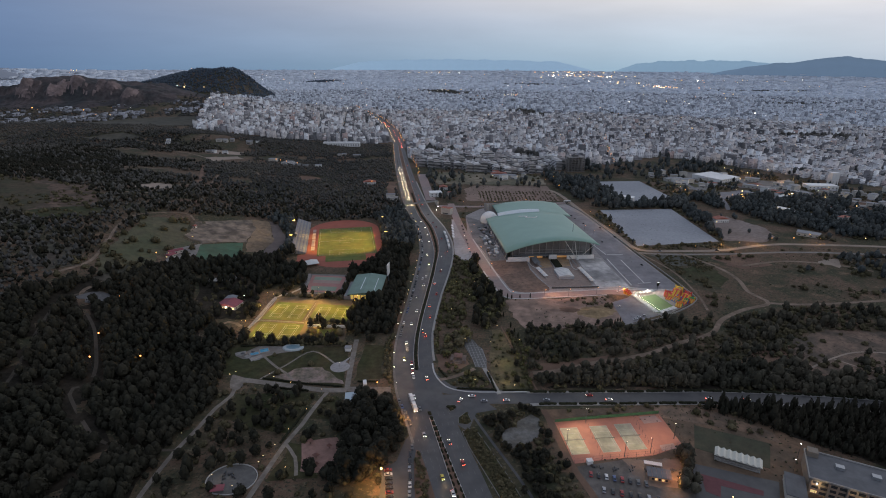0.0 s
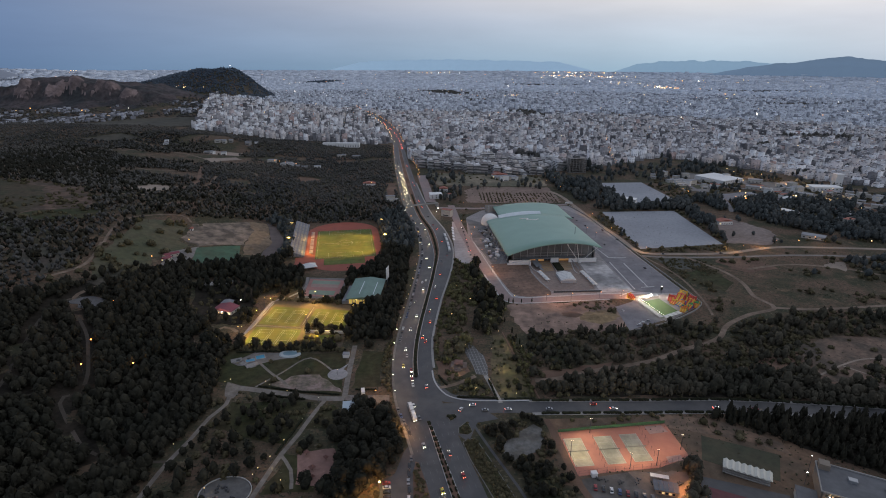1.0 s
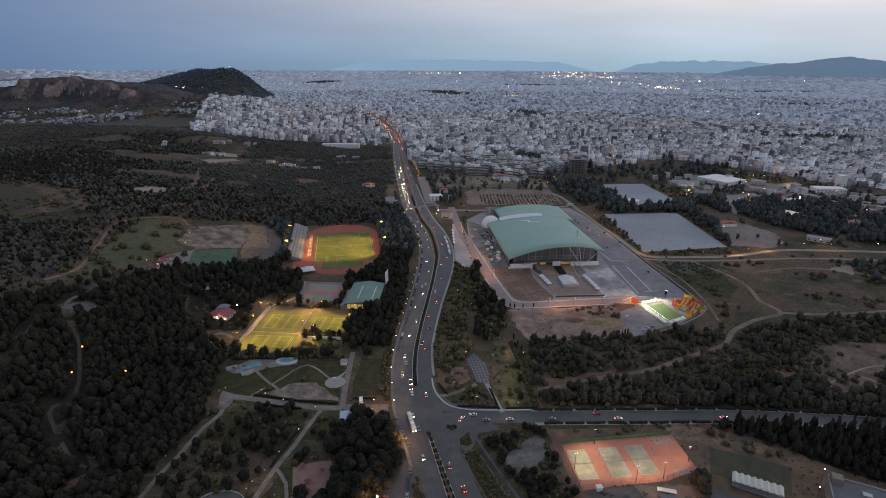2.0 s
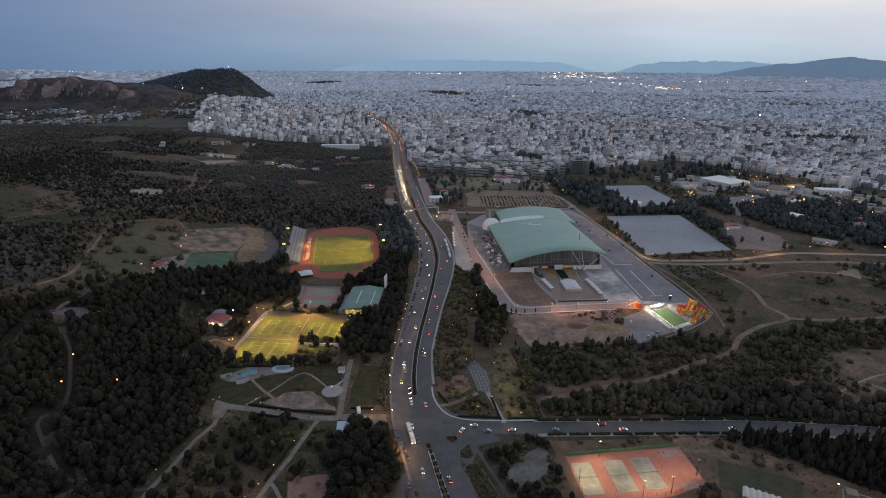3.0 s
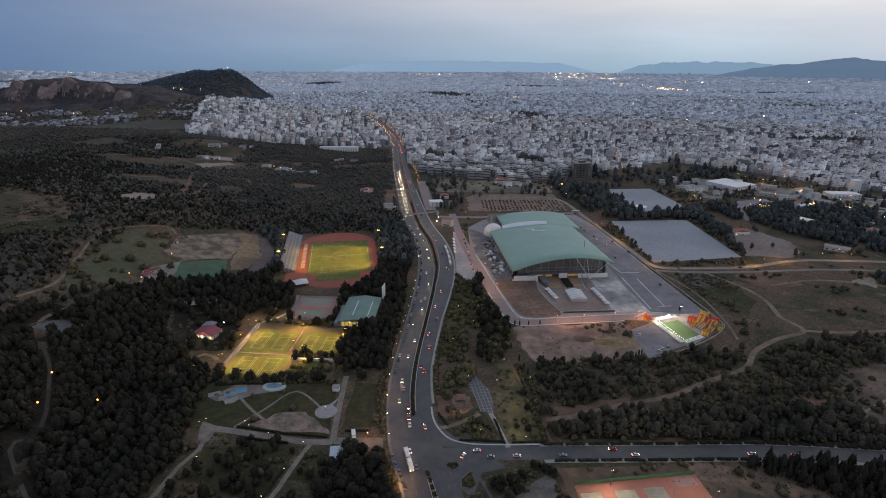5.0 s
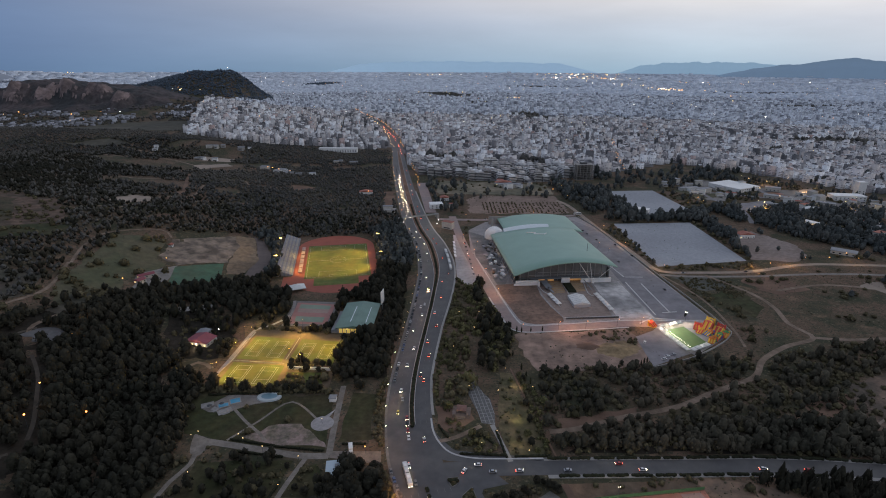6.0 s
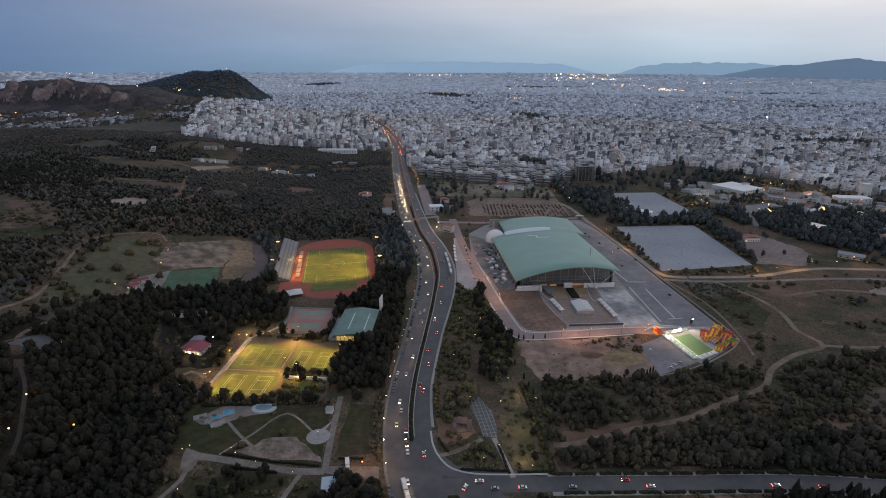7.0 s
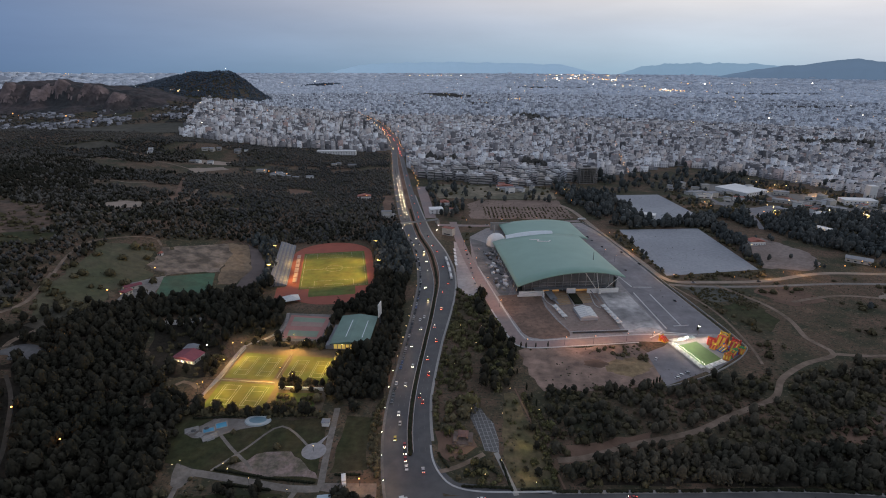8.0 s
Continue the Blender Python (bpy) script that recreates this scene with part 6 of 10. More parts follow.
def inflatable(at, turn, w, l, h, tones, label):
    """An inflatable slide: stepped tower, sloping chute, round tubes along the rims and arches."""
    t = thing("inflatable_slide", at, label, "inflatable", "inflatable slides at the fair", "", turn)
    part("tower", Shape().box(0, l * 0.3, 0, w, l * 0.4, h * 0.75, 0, 0.92), FAIR[tones[0]], t)
    part("chute", Shape().add([(-w / 2, -l / 2, 0), (w / 2, -l / 2, 0), (w / 2, l * 0.1, 0), (-w / 2, l * 0.1, 0), (-w / 2, -l / 2, 0.6), (w / 2, -l / 2, 0.6), (w / 2, l * 0.1, h * 0.75), (-w / 2, l * 0.1, h * 0.75)], [(3, 2, 1, 0), (4, 5, 6, 7), (0, 1, 5, 4), (1, 2, 6, 5), (2, 3, 7, 6), (3, 0, 4, 7)]), FAIR[tones[1]], t)
    for k in range(3):
        x = -w / 2 + w * k / 2
        part("rim_tube", Shape().tube((x, -l / 2, 0.9), (x, l * 0.1, h * 0.75 + 0.5), 0.55, 0.55, 7), FAIR[tones[2]], t)
    for y in (l * 0.12, l * 0.46):
        pts = []
        for k in range(9):
            a, cx = math.pi * k / 8, w / 2 * math.cos(math.pi * k / 8)
            for j in range(6):
                b = j * math.pi / 3
                pts.append((cx + 0.6 * math.cos(b) * math.cos(a), y + 0.6 * math.sin(b), h * 0.72 + (h * 0.3 + 0.6 * math.cos(b)) * math.sin(a)))
        s = Shape().add(pts, [(6 * k + j, 6 * k + (j + 1) % 6, 6 * k + 6 + (j + 1) % 6, 6 * k + 6 + j) for k in range(8) for j in range(6)])
        part("arch", s, FAIR[tones[3]], t)
    for x in (-w / 2, w / 2):
        part("corner_post", Shape().tube((x, l * 0.48, 0), (x, l * 0.48, h), 0.6, 0.5, 7).ball(x, l * 0.48, h + 0.3, 0.8, 1, 4, 7), FAIR[tones[1]], t)
    return t


for at_, turn_, w_, l_, h_, tones_, label_ in (
        ((226, 476), -45, 6.5, 12, 8.5, (0, 1, 0, 1), "tall red and yellow inflatable slide at the fair"),
        ((232, 469), -50, 6, 10, 6.5, (2, 0, 1, 0), "orange and red inflatable slide at the fair"),
        ((218, 477), -30, 5, 7, 4, (1, 2, 0, 0), "low yellow and orange inflatable castle"),
        ((222, 466), -70, 5, 7, 4, (0, 3, 1, 2), "red and blue inflatable castle"),
        ((235, 463), -40, 4, 6, 4, (0, 1, 2, 4), "red and yellow inflatable castle"),
        ((228, 460.5), -60, 4, 7, 4, (3, 0, 1, 4), "blue and red inflatable castle"),
        ((219, 453), -35, 4, 5, 3, (2, 2, 1, 2), "small orange inflatable by the fence"),
        ((223, 456.5), -20, 4, 5, 3, (1, 4, 0, 2), "low yellow and green inflatable castle"),
        ((217, 470), -45, 4, 6, 3, (4, 1, 0, 1), "low green and yellow inflatable castle"),
        ((181, 481), 30, 4, 6, 4, (2, 1, 0, 0), "orange inflatable arch at the fair entrance")):
    inflatable((*at_, 0.1), turn_, w_, l_, h_, tones_, label_)
for k in range(9):
    s = k / 8
    pitched_tent((184.5 + 8 * s, 473 - 34 * s, 0.1), 4, 4.6, 2.5, 4.0, 13, "white stall tent lit from inside", group="fair stalls", name="stall_tent")
for k in range(5):
    pitched_tent((187.5 + 4.5 * k, 478.5 + 1.5 * k, 0.1), 4.4, 4, 2.5, 4.0, 18, "white stall tent lit from inside", group="fair stalls", name="stall_tent")
for k in range(4):
    pitched_tent((198 + 4.6 * k, 438.5 + 2.6 * k, 0.1), 4.4, 4, 2.4, 3.6, 28, "white stall tent by the fair fence", group="fair stalls", name="stall_tent")
for k in range(14):
    s = k / 13
    bulb = thing("stall_lamp", (187.5 + 8 * s, 472 - 32 * s, 0.1), "bare white lamp on a pole between the stalls", "lamp", "stall lamps")
    part("pole", Shape().tube((0, 0, 0), (0, 0, 3.2), 0.06, 0.06, 4), STEEL, bulb)
    part("bulb", Shape().ball(0, 0, 3.3, 0.15, 1, 4, 6), COOL, bulb)

# ---- lamps and floodlights ----


def beam(at, target, colour, watts, degrees, size=1.0):
    li = bpy.data.lights.new("floodlight_beam", "SPOT")
    li.energy, li.color, li.spot_size, li.spot_blend, li.shadow_soft_size = watts, colour, radians(degrees), 0.9, size
    new("floodlight_beam", li).matrix_world = look(at, target)


def flood_mast(x, y, h, target, glass, label, heads=4, r=0.45):
    t = thing("floodlight_mast", (x, y, 0), label, "floodlight", "floodlight masts")
    part("mast", Shape().tube((0, 0, 0), (0, 0, h), 0.2, 0.1, 7), DARK_METAL, t)
    arm = 3.2 if heads > 2 else 1.1
    bar = part("crossarm", Shape().box(0, 0, h - 0.2, arm, 0.12, 0.14), DARK_METAL, t)
    d = (Vector(target) - Vector((x, y, h))).normalized()
    for k in range(heads):
        u = arm * (-0.42 + 0.84 * k / max(1, heads - 1))
        part("lamp_head", Shape().ball(u + d.x * 0.3, d.y * 0.4, h + 0.3, r, 0.9, 4, 7), glass, bar)
    return t


YELLOW = (1.0, 0.58, 0.13)
YELLOW_GLASS = lamp_glass("yellow_flood_glass", (1.0, 0.66, 0.18), 6)
for x, y in ((-79, 674), (-68, 610), (-178, 595), (-190, 655)):
    flood_mast(x, y, 22, (OX, OY, 0), YELLOW_GLASS, "tall steel floodlight mast with yellow lamps lit", 4, 0.32)
beam((-79, 674, 22.5), (-128, 648, 0), YELLOW, 230000, 88, 2.0)
beam((-68, 610, 22.5), (-122, 622, 0), YELLOW, 290000, 84, 2.0)
beam((-178, 595, 22.5), (-128, 622, 0), YELLOW, 170000, 84, 2.0)
beam((-190, 655, 22.5), (-135, 650, 0), YELLOW, 150000, 84, 2.0)
for x, y, tx, ty, w in ((-163, 455, -140, 440, 100000), (-119, 469, -120, 440, 130000), (-79, 440, -100, 437, 100000), (-116, 420, -136, 403, 110000), (-166, 398, -142, 402, 90000), (-106, 412, -100, 398, 60000)):
    flood_mast(x, y, 11, (tx, ty, 0), YELLOW_GLASS, "steel floodlight mast over the small pitches", 2, 0.12)
    beam((x, y, 11.4), (tx, ty, 0), YELLOW, w * 0.68, 125)
for x, y, tx, ty, w in ((90.5, 283, 88, 266, 14000), (74, 262, 84, 266, 13000), (121, 255, 116, 270, 12500), (105, 252, 104, 266, 11500), (140, 268, 130, 274, 6500)):
    flood_mast(x, y, 10.5, (tx, ty, 0), lamp_glass("court_flood_glass", (1.0, 0.88, 0.66), 8), "slim floodlight mast beside the tennis courts", 2, 0.09)
    beam((x, y, 11.0), (tx, ty, 0), (1.0, 0.76, 0.47), w * 0.80, 140)
flood_mast(214, 492, 8, (205, 460, 0), COOL, "bright white floodlight mast at the fair", 2, 0.28)
beam((214, 492, 8.5), (203, 456, 0), (1.0, 0.95, 0.82), 27000, 130)
beam((214, 492, 8.5), (228, 474, 3), (1.0, 0.86, 0.62), 8000, 110)
beam((184, 474, 8), (206, 458, 0), (1.0, 0.92, 0.78), 16000, 130)


STALL_LIGHTS = [(190, 466, 3.4), (194, 450, 3.4), (196, 478, 3.6), (200, 482, 3.6)]


def bulb_light(at, colour, watts, size=0.4):
    li = bpy.data.lights.new("lamp_light", "POINT")
    li.energy, li.color, li.shadow_soft_size = watts, colour, size
    new("lamp_light", li).location = at


for at_ in STALL_LIGHTS:
    bulb_light(at_, (1.0, 0.88, 0.66), 5200)
LAMP_MESH = {}


def lamp_post(x, y, h, glass, label, group, arm=0.0, turn=0.0, r=0.22):
    key = (h, glass.name, arm, r)
    if key not in LAMP_MESH:
        pole = Shape().tube((0, 0, 0), (0, 0, h), 0.11, 0.07, 6)
        if arm:
            pole.tube((0, 0, h), (arm, 0, h + 0.4), 0.06, 0.05, 5)
        LAMP_MESH[key] = (pole.mesh("pole", DARK_METAL), Shape().ball(arm, 0, h + (0.3 if arm else 0.15), r, 0.8, 4, 7).mesh("lantern", glass))
    x, y = up((x, y))
    t = thing("street_lamp" if h > 6 else "park_lamp", (x, y, float(land(x, y))), label, "lamp", group, "", turn)
    pole_ob = new("pole", LAMP_MESH[key][0])
    pole_ob.parent = t
    new("lantern", LAMP_MESH[key][1]).parent = pole_ob
    return t


for x, y in ((-76, 346), (-148, 333), (-123, 331), (-82, 312), (-87, 290), (-93, 270), (-97, 256), (-101, 247), (-102, 242), (-124, 232), (-110, 224), (-86, 238), (-183, 395), (-156, 266), (-119, 327), (-105, 320), (-139, 299), (-151, 330)):
    lamp_post(x, y, 4.0, WARM, "slim park lamp with a lit globe", "park lamps", 0, 0, 0.2)
for x, y in ((-307, 622), (-322, 563), (-305, 475), (-296, 447), (-273, 377), (-258, 342), (-250, 345), (-222, 345)):
    lamp_post(x, y, 9.0, SODIUM, "lamp post glowing orange among the pines", "forest lamps", 0, 0, 0.55)
    bulb_light((*up((x, y)), float(land(*up((x, y)))) + 9.6), (1.0, 0.42, 0.12), 900)
for x, y in ((8, 438), (18, 383), (19, 400), (23, 324), (33, 335), (38, 378), (50, 318), (46, 406), (62, 382), (26, 470), (32, 500), (14, 500)):
    lamp_post(x, y, 4.0, WARM, "slim garden lamp with a lit globe", "garden lamps", 0, 0, 0.2)
for k, y in enumerate(list(range(322, 560, 19)) + list(range(580, 1420, 42))):
    i = int(np.argmin(abs(av[:, 1] - y)))
    p = offset(av, -wl_ - 2.6)[i]
    lamp_post(p[0], p[1], 8.0, (SODIUM if k % 2 and y > 560 else WARM) if y > 420 else lamp_glass("greenish_lamp_glass", (0.95, 0.95, 0.45), 24), "tall street lamp lit beside the avenue", "avenue lamps", 1.8, 0, 0.26 if y < 600 else 0.5)
for x, y in ((35, 660), (44, 600), (52, 545), (66, 470), (98, 474), (122, 476), (150, 480), (172, 483), (24, 720), (30, 816), (80, 818), (130, 828), (40, 690), (190, 690), (196, 668)):
    lamp_post(x, y, 7.0, SODIUM, "street lamp glowing orange on the perimeter road", "perimeter lamps", 1.2, 0, 0.3)
for x, y, w in ((44, 600, 9000), (52, 548, 9000), (108, 474, 9000), (134, 476, 7000), (35, 660, 9000), (24, 720, 9000), (80, 818, 12000), (130, 828, 12000), (176, 482, 12000)):
    bulb_light((x, y, 7.4), (1.0, 0.46, 0.20), w * 0.55)
for x, y in ((240, 612), (215, 760), (222, 690), (300, 606), (360, 620), (410, 638), (470, 637)):
    lamp_post(x, y, 7.0, SODIUM, "street lamp lit beside the dusty road", "country road lamps", 1.2, 0, 0.3)
for x, y, w in ((222, 700, 9000), (214, 772, 12000), (236, 618, 9000), (345, 618, 12000), (390, 632, 12000)):
    bulb_light((x, y, 8), (1.0, 0.55, 0.22), w * 0.42)
for x, y, w in ((-45, 318, 1500), (-31, 222, 6500), (-35, 233, 3500), (-22, 283, 2600), (-40, 224, 3000)):
    bulb_light((x, y, 6), (1.0, 0.48, 0.16), w)
for x, y, w in ((-96, 252, 260), (-88, 239, 220), (-120, 231, 160)):
    bulb_light((x, y, 4.4), (1.0, 0.72, 0.36), w)
for y, w in ((292, 1200), (330, 1700), (372, 1400), (415, 800), (470, 600), (530, 500)):
    p = offset(av, -wl_ + 2.5)[int(np.argmin(abs(av[:, 1] - y)))]
    bulb_light((p[0], p[1], 8.2), (1.0, 0.50, 0.22), w)
for x, y, w in ((-162, 478, 2600), (-147, 483, 2600), (-128, 474, 1600), (-163, 440, 900)):
    bulb_light((x, y, 5.5), (1.0, 0.66, 0.26), w)
for x, y, w in ((47, 352, 900), (51, 388, 700), (45, 326, 700), (12, 348, 500), (20, 392, 450)):
    bulb_light((x, y, 4.6), (1.0, 0.80, 0.38), w)
lamp_post(-45, 319, 5.0, SODIUM, "lamp glowing orange at the park entrance", "park lamps", 0, 0, 0.4)
lamp_post(-33, 236, 5.0, lamp_glass("yellow_tree_lamp", (1.0, 0.8, 0.15), 30), "bright yellow lamp in a tree by the parking", "park lamps", 0, 0, 0.5)

# ---- houses and halls ----


def gabled(name, at, w, l, eave, peak, turn, wall, roof, label, category="house", lit=0, ridge_x=False):
    """A house with a pitched roof that overhangs, door and windows."""
    at = (*up(at), 0)
    at = (*at[:2], float(land(*at[:2])))
    t = thing(name, at, label, category, "", "", turn)
    part("wall", Shape().box(0, 0, -0.3, w, l, eave + 0.3), wall, t)
    o = 0.5
    a, b = w / 2 + o, l / 2 + o
    s = Shape().add([(-a, -b, eave), (a, -b, eave), (a, b, eave), (-a, b, eave), (0, -b, peak), (0, b, peak), (-a, -b, eave - .2), (a, -b, eave - .2), (a, b, eave - .2), (-a, b, eave - .2)], [(0, 4, 5, 3), (1, 2, 5, 4), (0, 1, 4), (2, 3, 5), (9, 8, 7, 6), (6, 7, 1, 0), (7, 8, 2, 1), (8, 9, 3, 2), (9, 6, 0, 3)])
    part("roof", s, roof, t)
    n = max(2, int(w / 3.2))
    for i in range(n):
        x = -w / 2 + w * (i + 0.5) / n
        part("door" if i == n // 2 else "window", Shape().box(x, -l / 2 - 0.03, 0 if i == n // 2 else 0.9, 1.1, 0.1, 2.1 if i == n // 2 else 1.2), lamp_glass("lit_window", (1.0, 0.7, 0.3), 1.6) if i < lit else GLASS, t)
    for i in range(max(1, int(l / 4))):
        part("window", Shape().box(w / 2 + 0.03, -l / 2 + l * (i + 0.5) / max(1, int(l / 4)), 0.9, 0.1, 1.1, 1.2), GLASS, t)
    return t


gym = thing("sports_hall", (-74, 487, 0), "sports hall with a green sheet roof and lit front", "sports hall", "", "", -2)
part("wall", Shape().box(0, 0, 0, 27, 44, 6.4), material("gym_cladding", (0.27, 0.29, 0.27), 0.7, 0.1), gym)
part("roof", Shape().add([(-15.5, -25, 6.4), (15.5, -25, 6.4), (15.5, 25, 6.4), (-15.5, 25, 6.4), (0, -25, 8.6), (0, 25, 8.6), (-15.5, -25, 6.1), (15.5, -25, 6.1), (15.5, 25, 6.1), (-15.5, 25, 6.1)], [(0, 4, 5, 3), (1, 2, 5, 4), (0, 1, 4), (2, 3, 5), (9, 8, 7, 6), (6, 7, 1, 0), (7, 8, 2, 1), (8, 9, 3, 2), (9, 6, 0, 3)]), GYM_ROOF, gym, "blue-green sheet-metal roof")
for k in range(-6, 7):
    if k:
        q = k * 15.2 / 6.5
        part("roof_rib", Shape().box(q, 0, 8.55 - abs(q) * 2.2 / 15.5, 0.16, 49.6, 0.16), GYM_ROOF, gym)
for x in (-4.5, 8.5):
    part("skylight", Shape().add([(x, -16, 6.5 + 2.2 * (1 - abs(x) / 15.5) + .1), (x + .7, -16, 6.5 + 2.2 * (1 - abs(x) / 15.5) + .1), (x + .7, 14, 6.5 + 2.2 * (1 - abs(x) / 15.5) + .1), (x, 14, 6.5 + 2.2 * (1 - abs(x) / 15.5) + .1)], [(0, 1, 2, 3)]), MATS["white_skylight"], gym)
for i in range(8):
    part("window", Shape().box(-11.4 + i * 3.25, -22.05, 0.6, 2.5, 0.15, 4.6), lamp_glass("lit_gym_window", (1.0, 0.72, 0.2), 0.25), gym, "tall warm lit window")
for i in range(3):
    part("transom", Shape().box(56, 13.5, 3.2 + 3.1 * i, 92 - 18 * i, 0.3, 0.35), STEEL, hall)
for i, x in enumerate((-6, 2.5, 8)):
    part("ceiling_lamp", Shape().ball(x, -22.3, 4.6, 0.45, 1, 4, 7), WARM, gym)
part("lean_to", Shape().box(-16.5, -4, 0, 6, 36, 3.2), GREY_ROOF, gym)

# stand beside the running track: stepped rows of seats
stand = thing("grandstand", (-181, 655, 0), "long stepped concrete grandstand beside the track", "grandstand", "", "", OT)
for k in range(9):
    part("step", Shape().box(7.5 - k * 1.9, 0, 0, 1.9, 128, 0.9 + 0.75 * k), CONCRETE if k % 2 else material("blue_grey_seats", (0.20, 0.21, 0.24), 0.8, 0.15), stand)
for k in range(9):
    s = Shape()
    for q in range(9):
        s.box(7.5 - q * 1.9, -58 + 14.5 * k, 0.9 + 0.75 * q, 1.9, 1.4, 0.12)
    part("aisle", s, PAVING, stand)
for k in range(6):
    pitched_tent((-160 + 0.9 * (5 - k) - 1.8 * k, 604 + 14 * k, 0.12), 4, 12, 2.2, 2.6, OT, "low pale shelter beside the pitch", name="bench_shelter", group="pitch shelters", mat=material("faded_shelter", (0.36, 0.25, 0.22), 0.7, 0.2))
pitched_tent((-146, 556, 0), 15, 13, 3.4, 6.5, 24, "large pale marquee tent among the trees", name="marquee_tent")
gabled("tavern", (-196, 449, 0), 19, 13, 3.6, 6.0, -14, PLASTER, CRIMSON_ROOF, "low house with a crimson roof and lit terrace", "house", 6)
gabled("tavern_annexe", (-200, 463, 0), 9, 7, 3, 4, -6, WHITE, GREY_ROOF, "small white annexe beside the crimson-roofed house", "house")
lamp_post(-195, 437, 5, COOL, "bright white lamp by the low house", "tavern lamps", 0, 0, 0.5)
lamp_post(-187, 462, 5, COOL, "bright white lamp by the low house", "tavern lamps", 0, 0, 0.4)
bulb_light((-195, 436, 6), (1.0, 0.85, 0.6), 2500)
gabled("red_house", (-314, 590, 0), 6, 14, 3.2, 4.6, -48, PLASTER, CRIMSON_ROOF, "long house with red tiled roof beside the pitch", "house", 1)
gabled("red_house", (-313, 576, 0), 7, 8, 3.2, 4.6, -20, PLASTER, CRIMSON_ROOF, "small red-roofed house by the gravel yard", "house", 1)
gabled("hut", (-336, 690, float(land(-336, 690))), 4, 4, 2.6, 4, 0, WHITE, TILE_ROOF, "little hut with a reddish roof on the meadow", "hut")

kiosk = thing("kiosk", (-60, 303, 0), "white flat-roofed park kiosk", "kiosk", "", "", 8)
part("wall", Shape().box(0, 0, 0, 8, 11, 3.6), WHITE, kiosk)
part("roof", Shape().box(0, 0, 3.6, 9, 12, 0.35), material("pale_blue_roof", (0.42, 0.50, 0.55), 0.6, 0.1), kiosk, "pale bluish flat roof")
for k in range(3):
    part("window", Shape().box(-2.6 + 2.6 * k, -5.53, 1.0, 1.7, 0.1, 1.5), GLASS, kiosk)
part("roof_unit", Shape().box(1.5, 1, 3.95, 2, 2, 1), GREY_ROOF, kiosk.children[1])
truck = thing("box_truck", (-54, 322, 0.1), "pale box truck parked at the park entrance", "truck", "", "", 12)
part("cargo_box", Shape().box(0, 0, 0.9, 2.4, 5.5, 2.4), WHITE, truck)
part("cab", Shape().box(0, -3.7, 0.5, 2.2, 1.8, 2.0, 0, 0.9), WHITE, truck)
for u in (-1, 1):
    for v in (-3.4, 1.8):
        part("wheel", Shape().tube((u * 1.0, v, 0.45), (u * 1.25, v, 0.45), 0.45, 0.45, 10), DARK_METAL, truck)
wc = thing("small_hut", (-74, 371, 0), "small pale service hut on the lawn", "hut")
part("wall", Shape().box(0, 0, 0, 4.5, 4, 2.8), WHITE, wc)
part("roof", Shape().box(0, 0, 2.8, 5.2, 4.6, 0.25), GREY_ROOF, wc)
# pools
for (px, py, pw, pl, tr) in ((-139.5, 369.5, 6, 5, 25), (-145.5, 364.5, 6, 3.6, 25)):
    p = thing("pool", (px, py, 0.1), "small bright blue pool in a pale terrace", "pool", "pools", "", tr)
    part("rim", Shape().box(0, 0, 0, pw + 1.4, pl + 1.4, 0.25), CONCRETE, p)
    part("water", Shape().box(0, 0, 0.25, pw, pl, 0.03), WATER, p)
pd = thing("round_pool", (-118, 374, 0.1), "oval pool with a pale rim", "pool", "pools")
part("rim", Shape().add([((8 if k < 24 else 8.4) * math.cos(k * math.pi / 12), (5.2 if k < 24 else 5.6) * math.sin(k * math.pi / 12), 0.9 if k < 24 else 0) for k in range(48)], [tuple(range(24))] + [((k + 1) % 24, k, 24 + k, 24 + (k + 1) % 24) for k in range(24)]), material("pale_aqua_rim", (0.42, 0.46, 0.47), 0.7, 0.1), pd)
part("water", Shape().add([(5.5 * math.cos(k * math.pi / 12), 3.2 * math.sin(k * math.pi / 12), 0.94) for k in range(24)], [tuple(range(24))]), material("dull_water", (0.16, 0.26, 0.31), 0.3, 0.1), pd)
for x, y, w, l, tr in ((-156, 364.5, 8, 5, 25), (-142, 358, 9, 5, 35), (-149, 360, 5, 4, -20)):
    c = thing("pool_deck", (x, y, 0.1), "low pale stone deck with steps beside the pools", "deck", "pool decks", "", tr)
    part("deck", Shape().box(0, 0, 0, w, l, 0.5), material("deck_stone", (0.30, 0.285, 0.27), 0.85, 0.25, 0.5), c)
    part("step", Shape().box(0, -l / 2 - 0.4, 0, w * 0.5, 0.8, 0.25), CONCRETE, c)
for x, y in ((-153, 361), (-146, 363.5)):
    um = thing("parasol", (x, y, 0.6), "dark folded-out parasol on the pool deck", "parasol", "parasols")
    part("pole", Shape().tube((0, 0, 0), (0, 0, 2.4), 0.05, 0.05, 5), STEEL, um)
    part("canopy", Shape().tube((0, 0, 2.0), (0, 0, 2.7), 1.7, 0.1, 8), DARK_METAL, um)

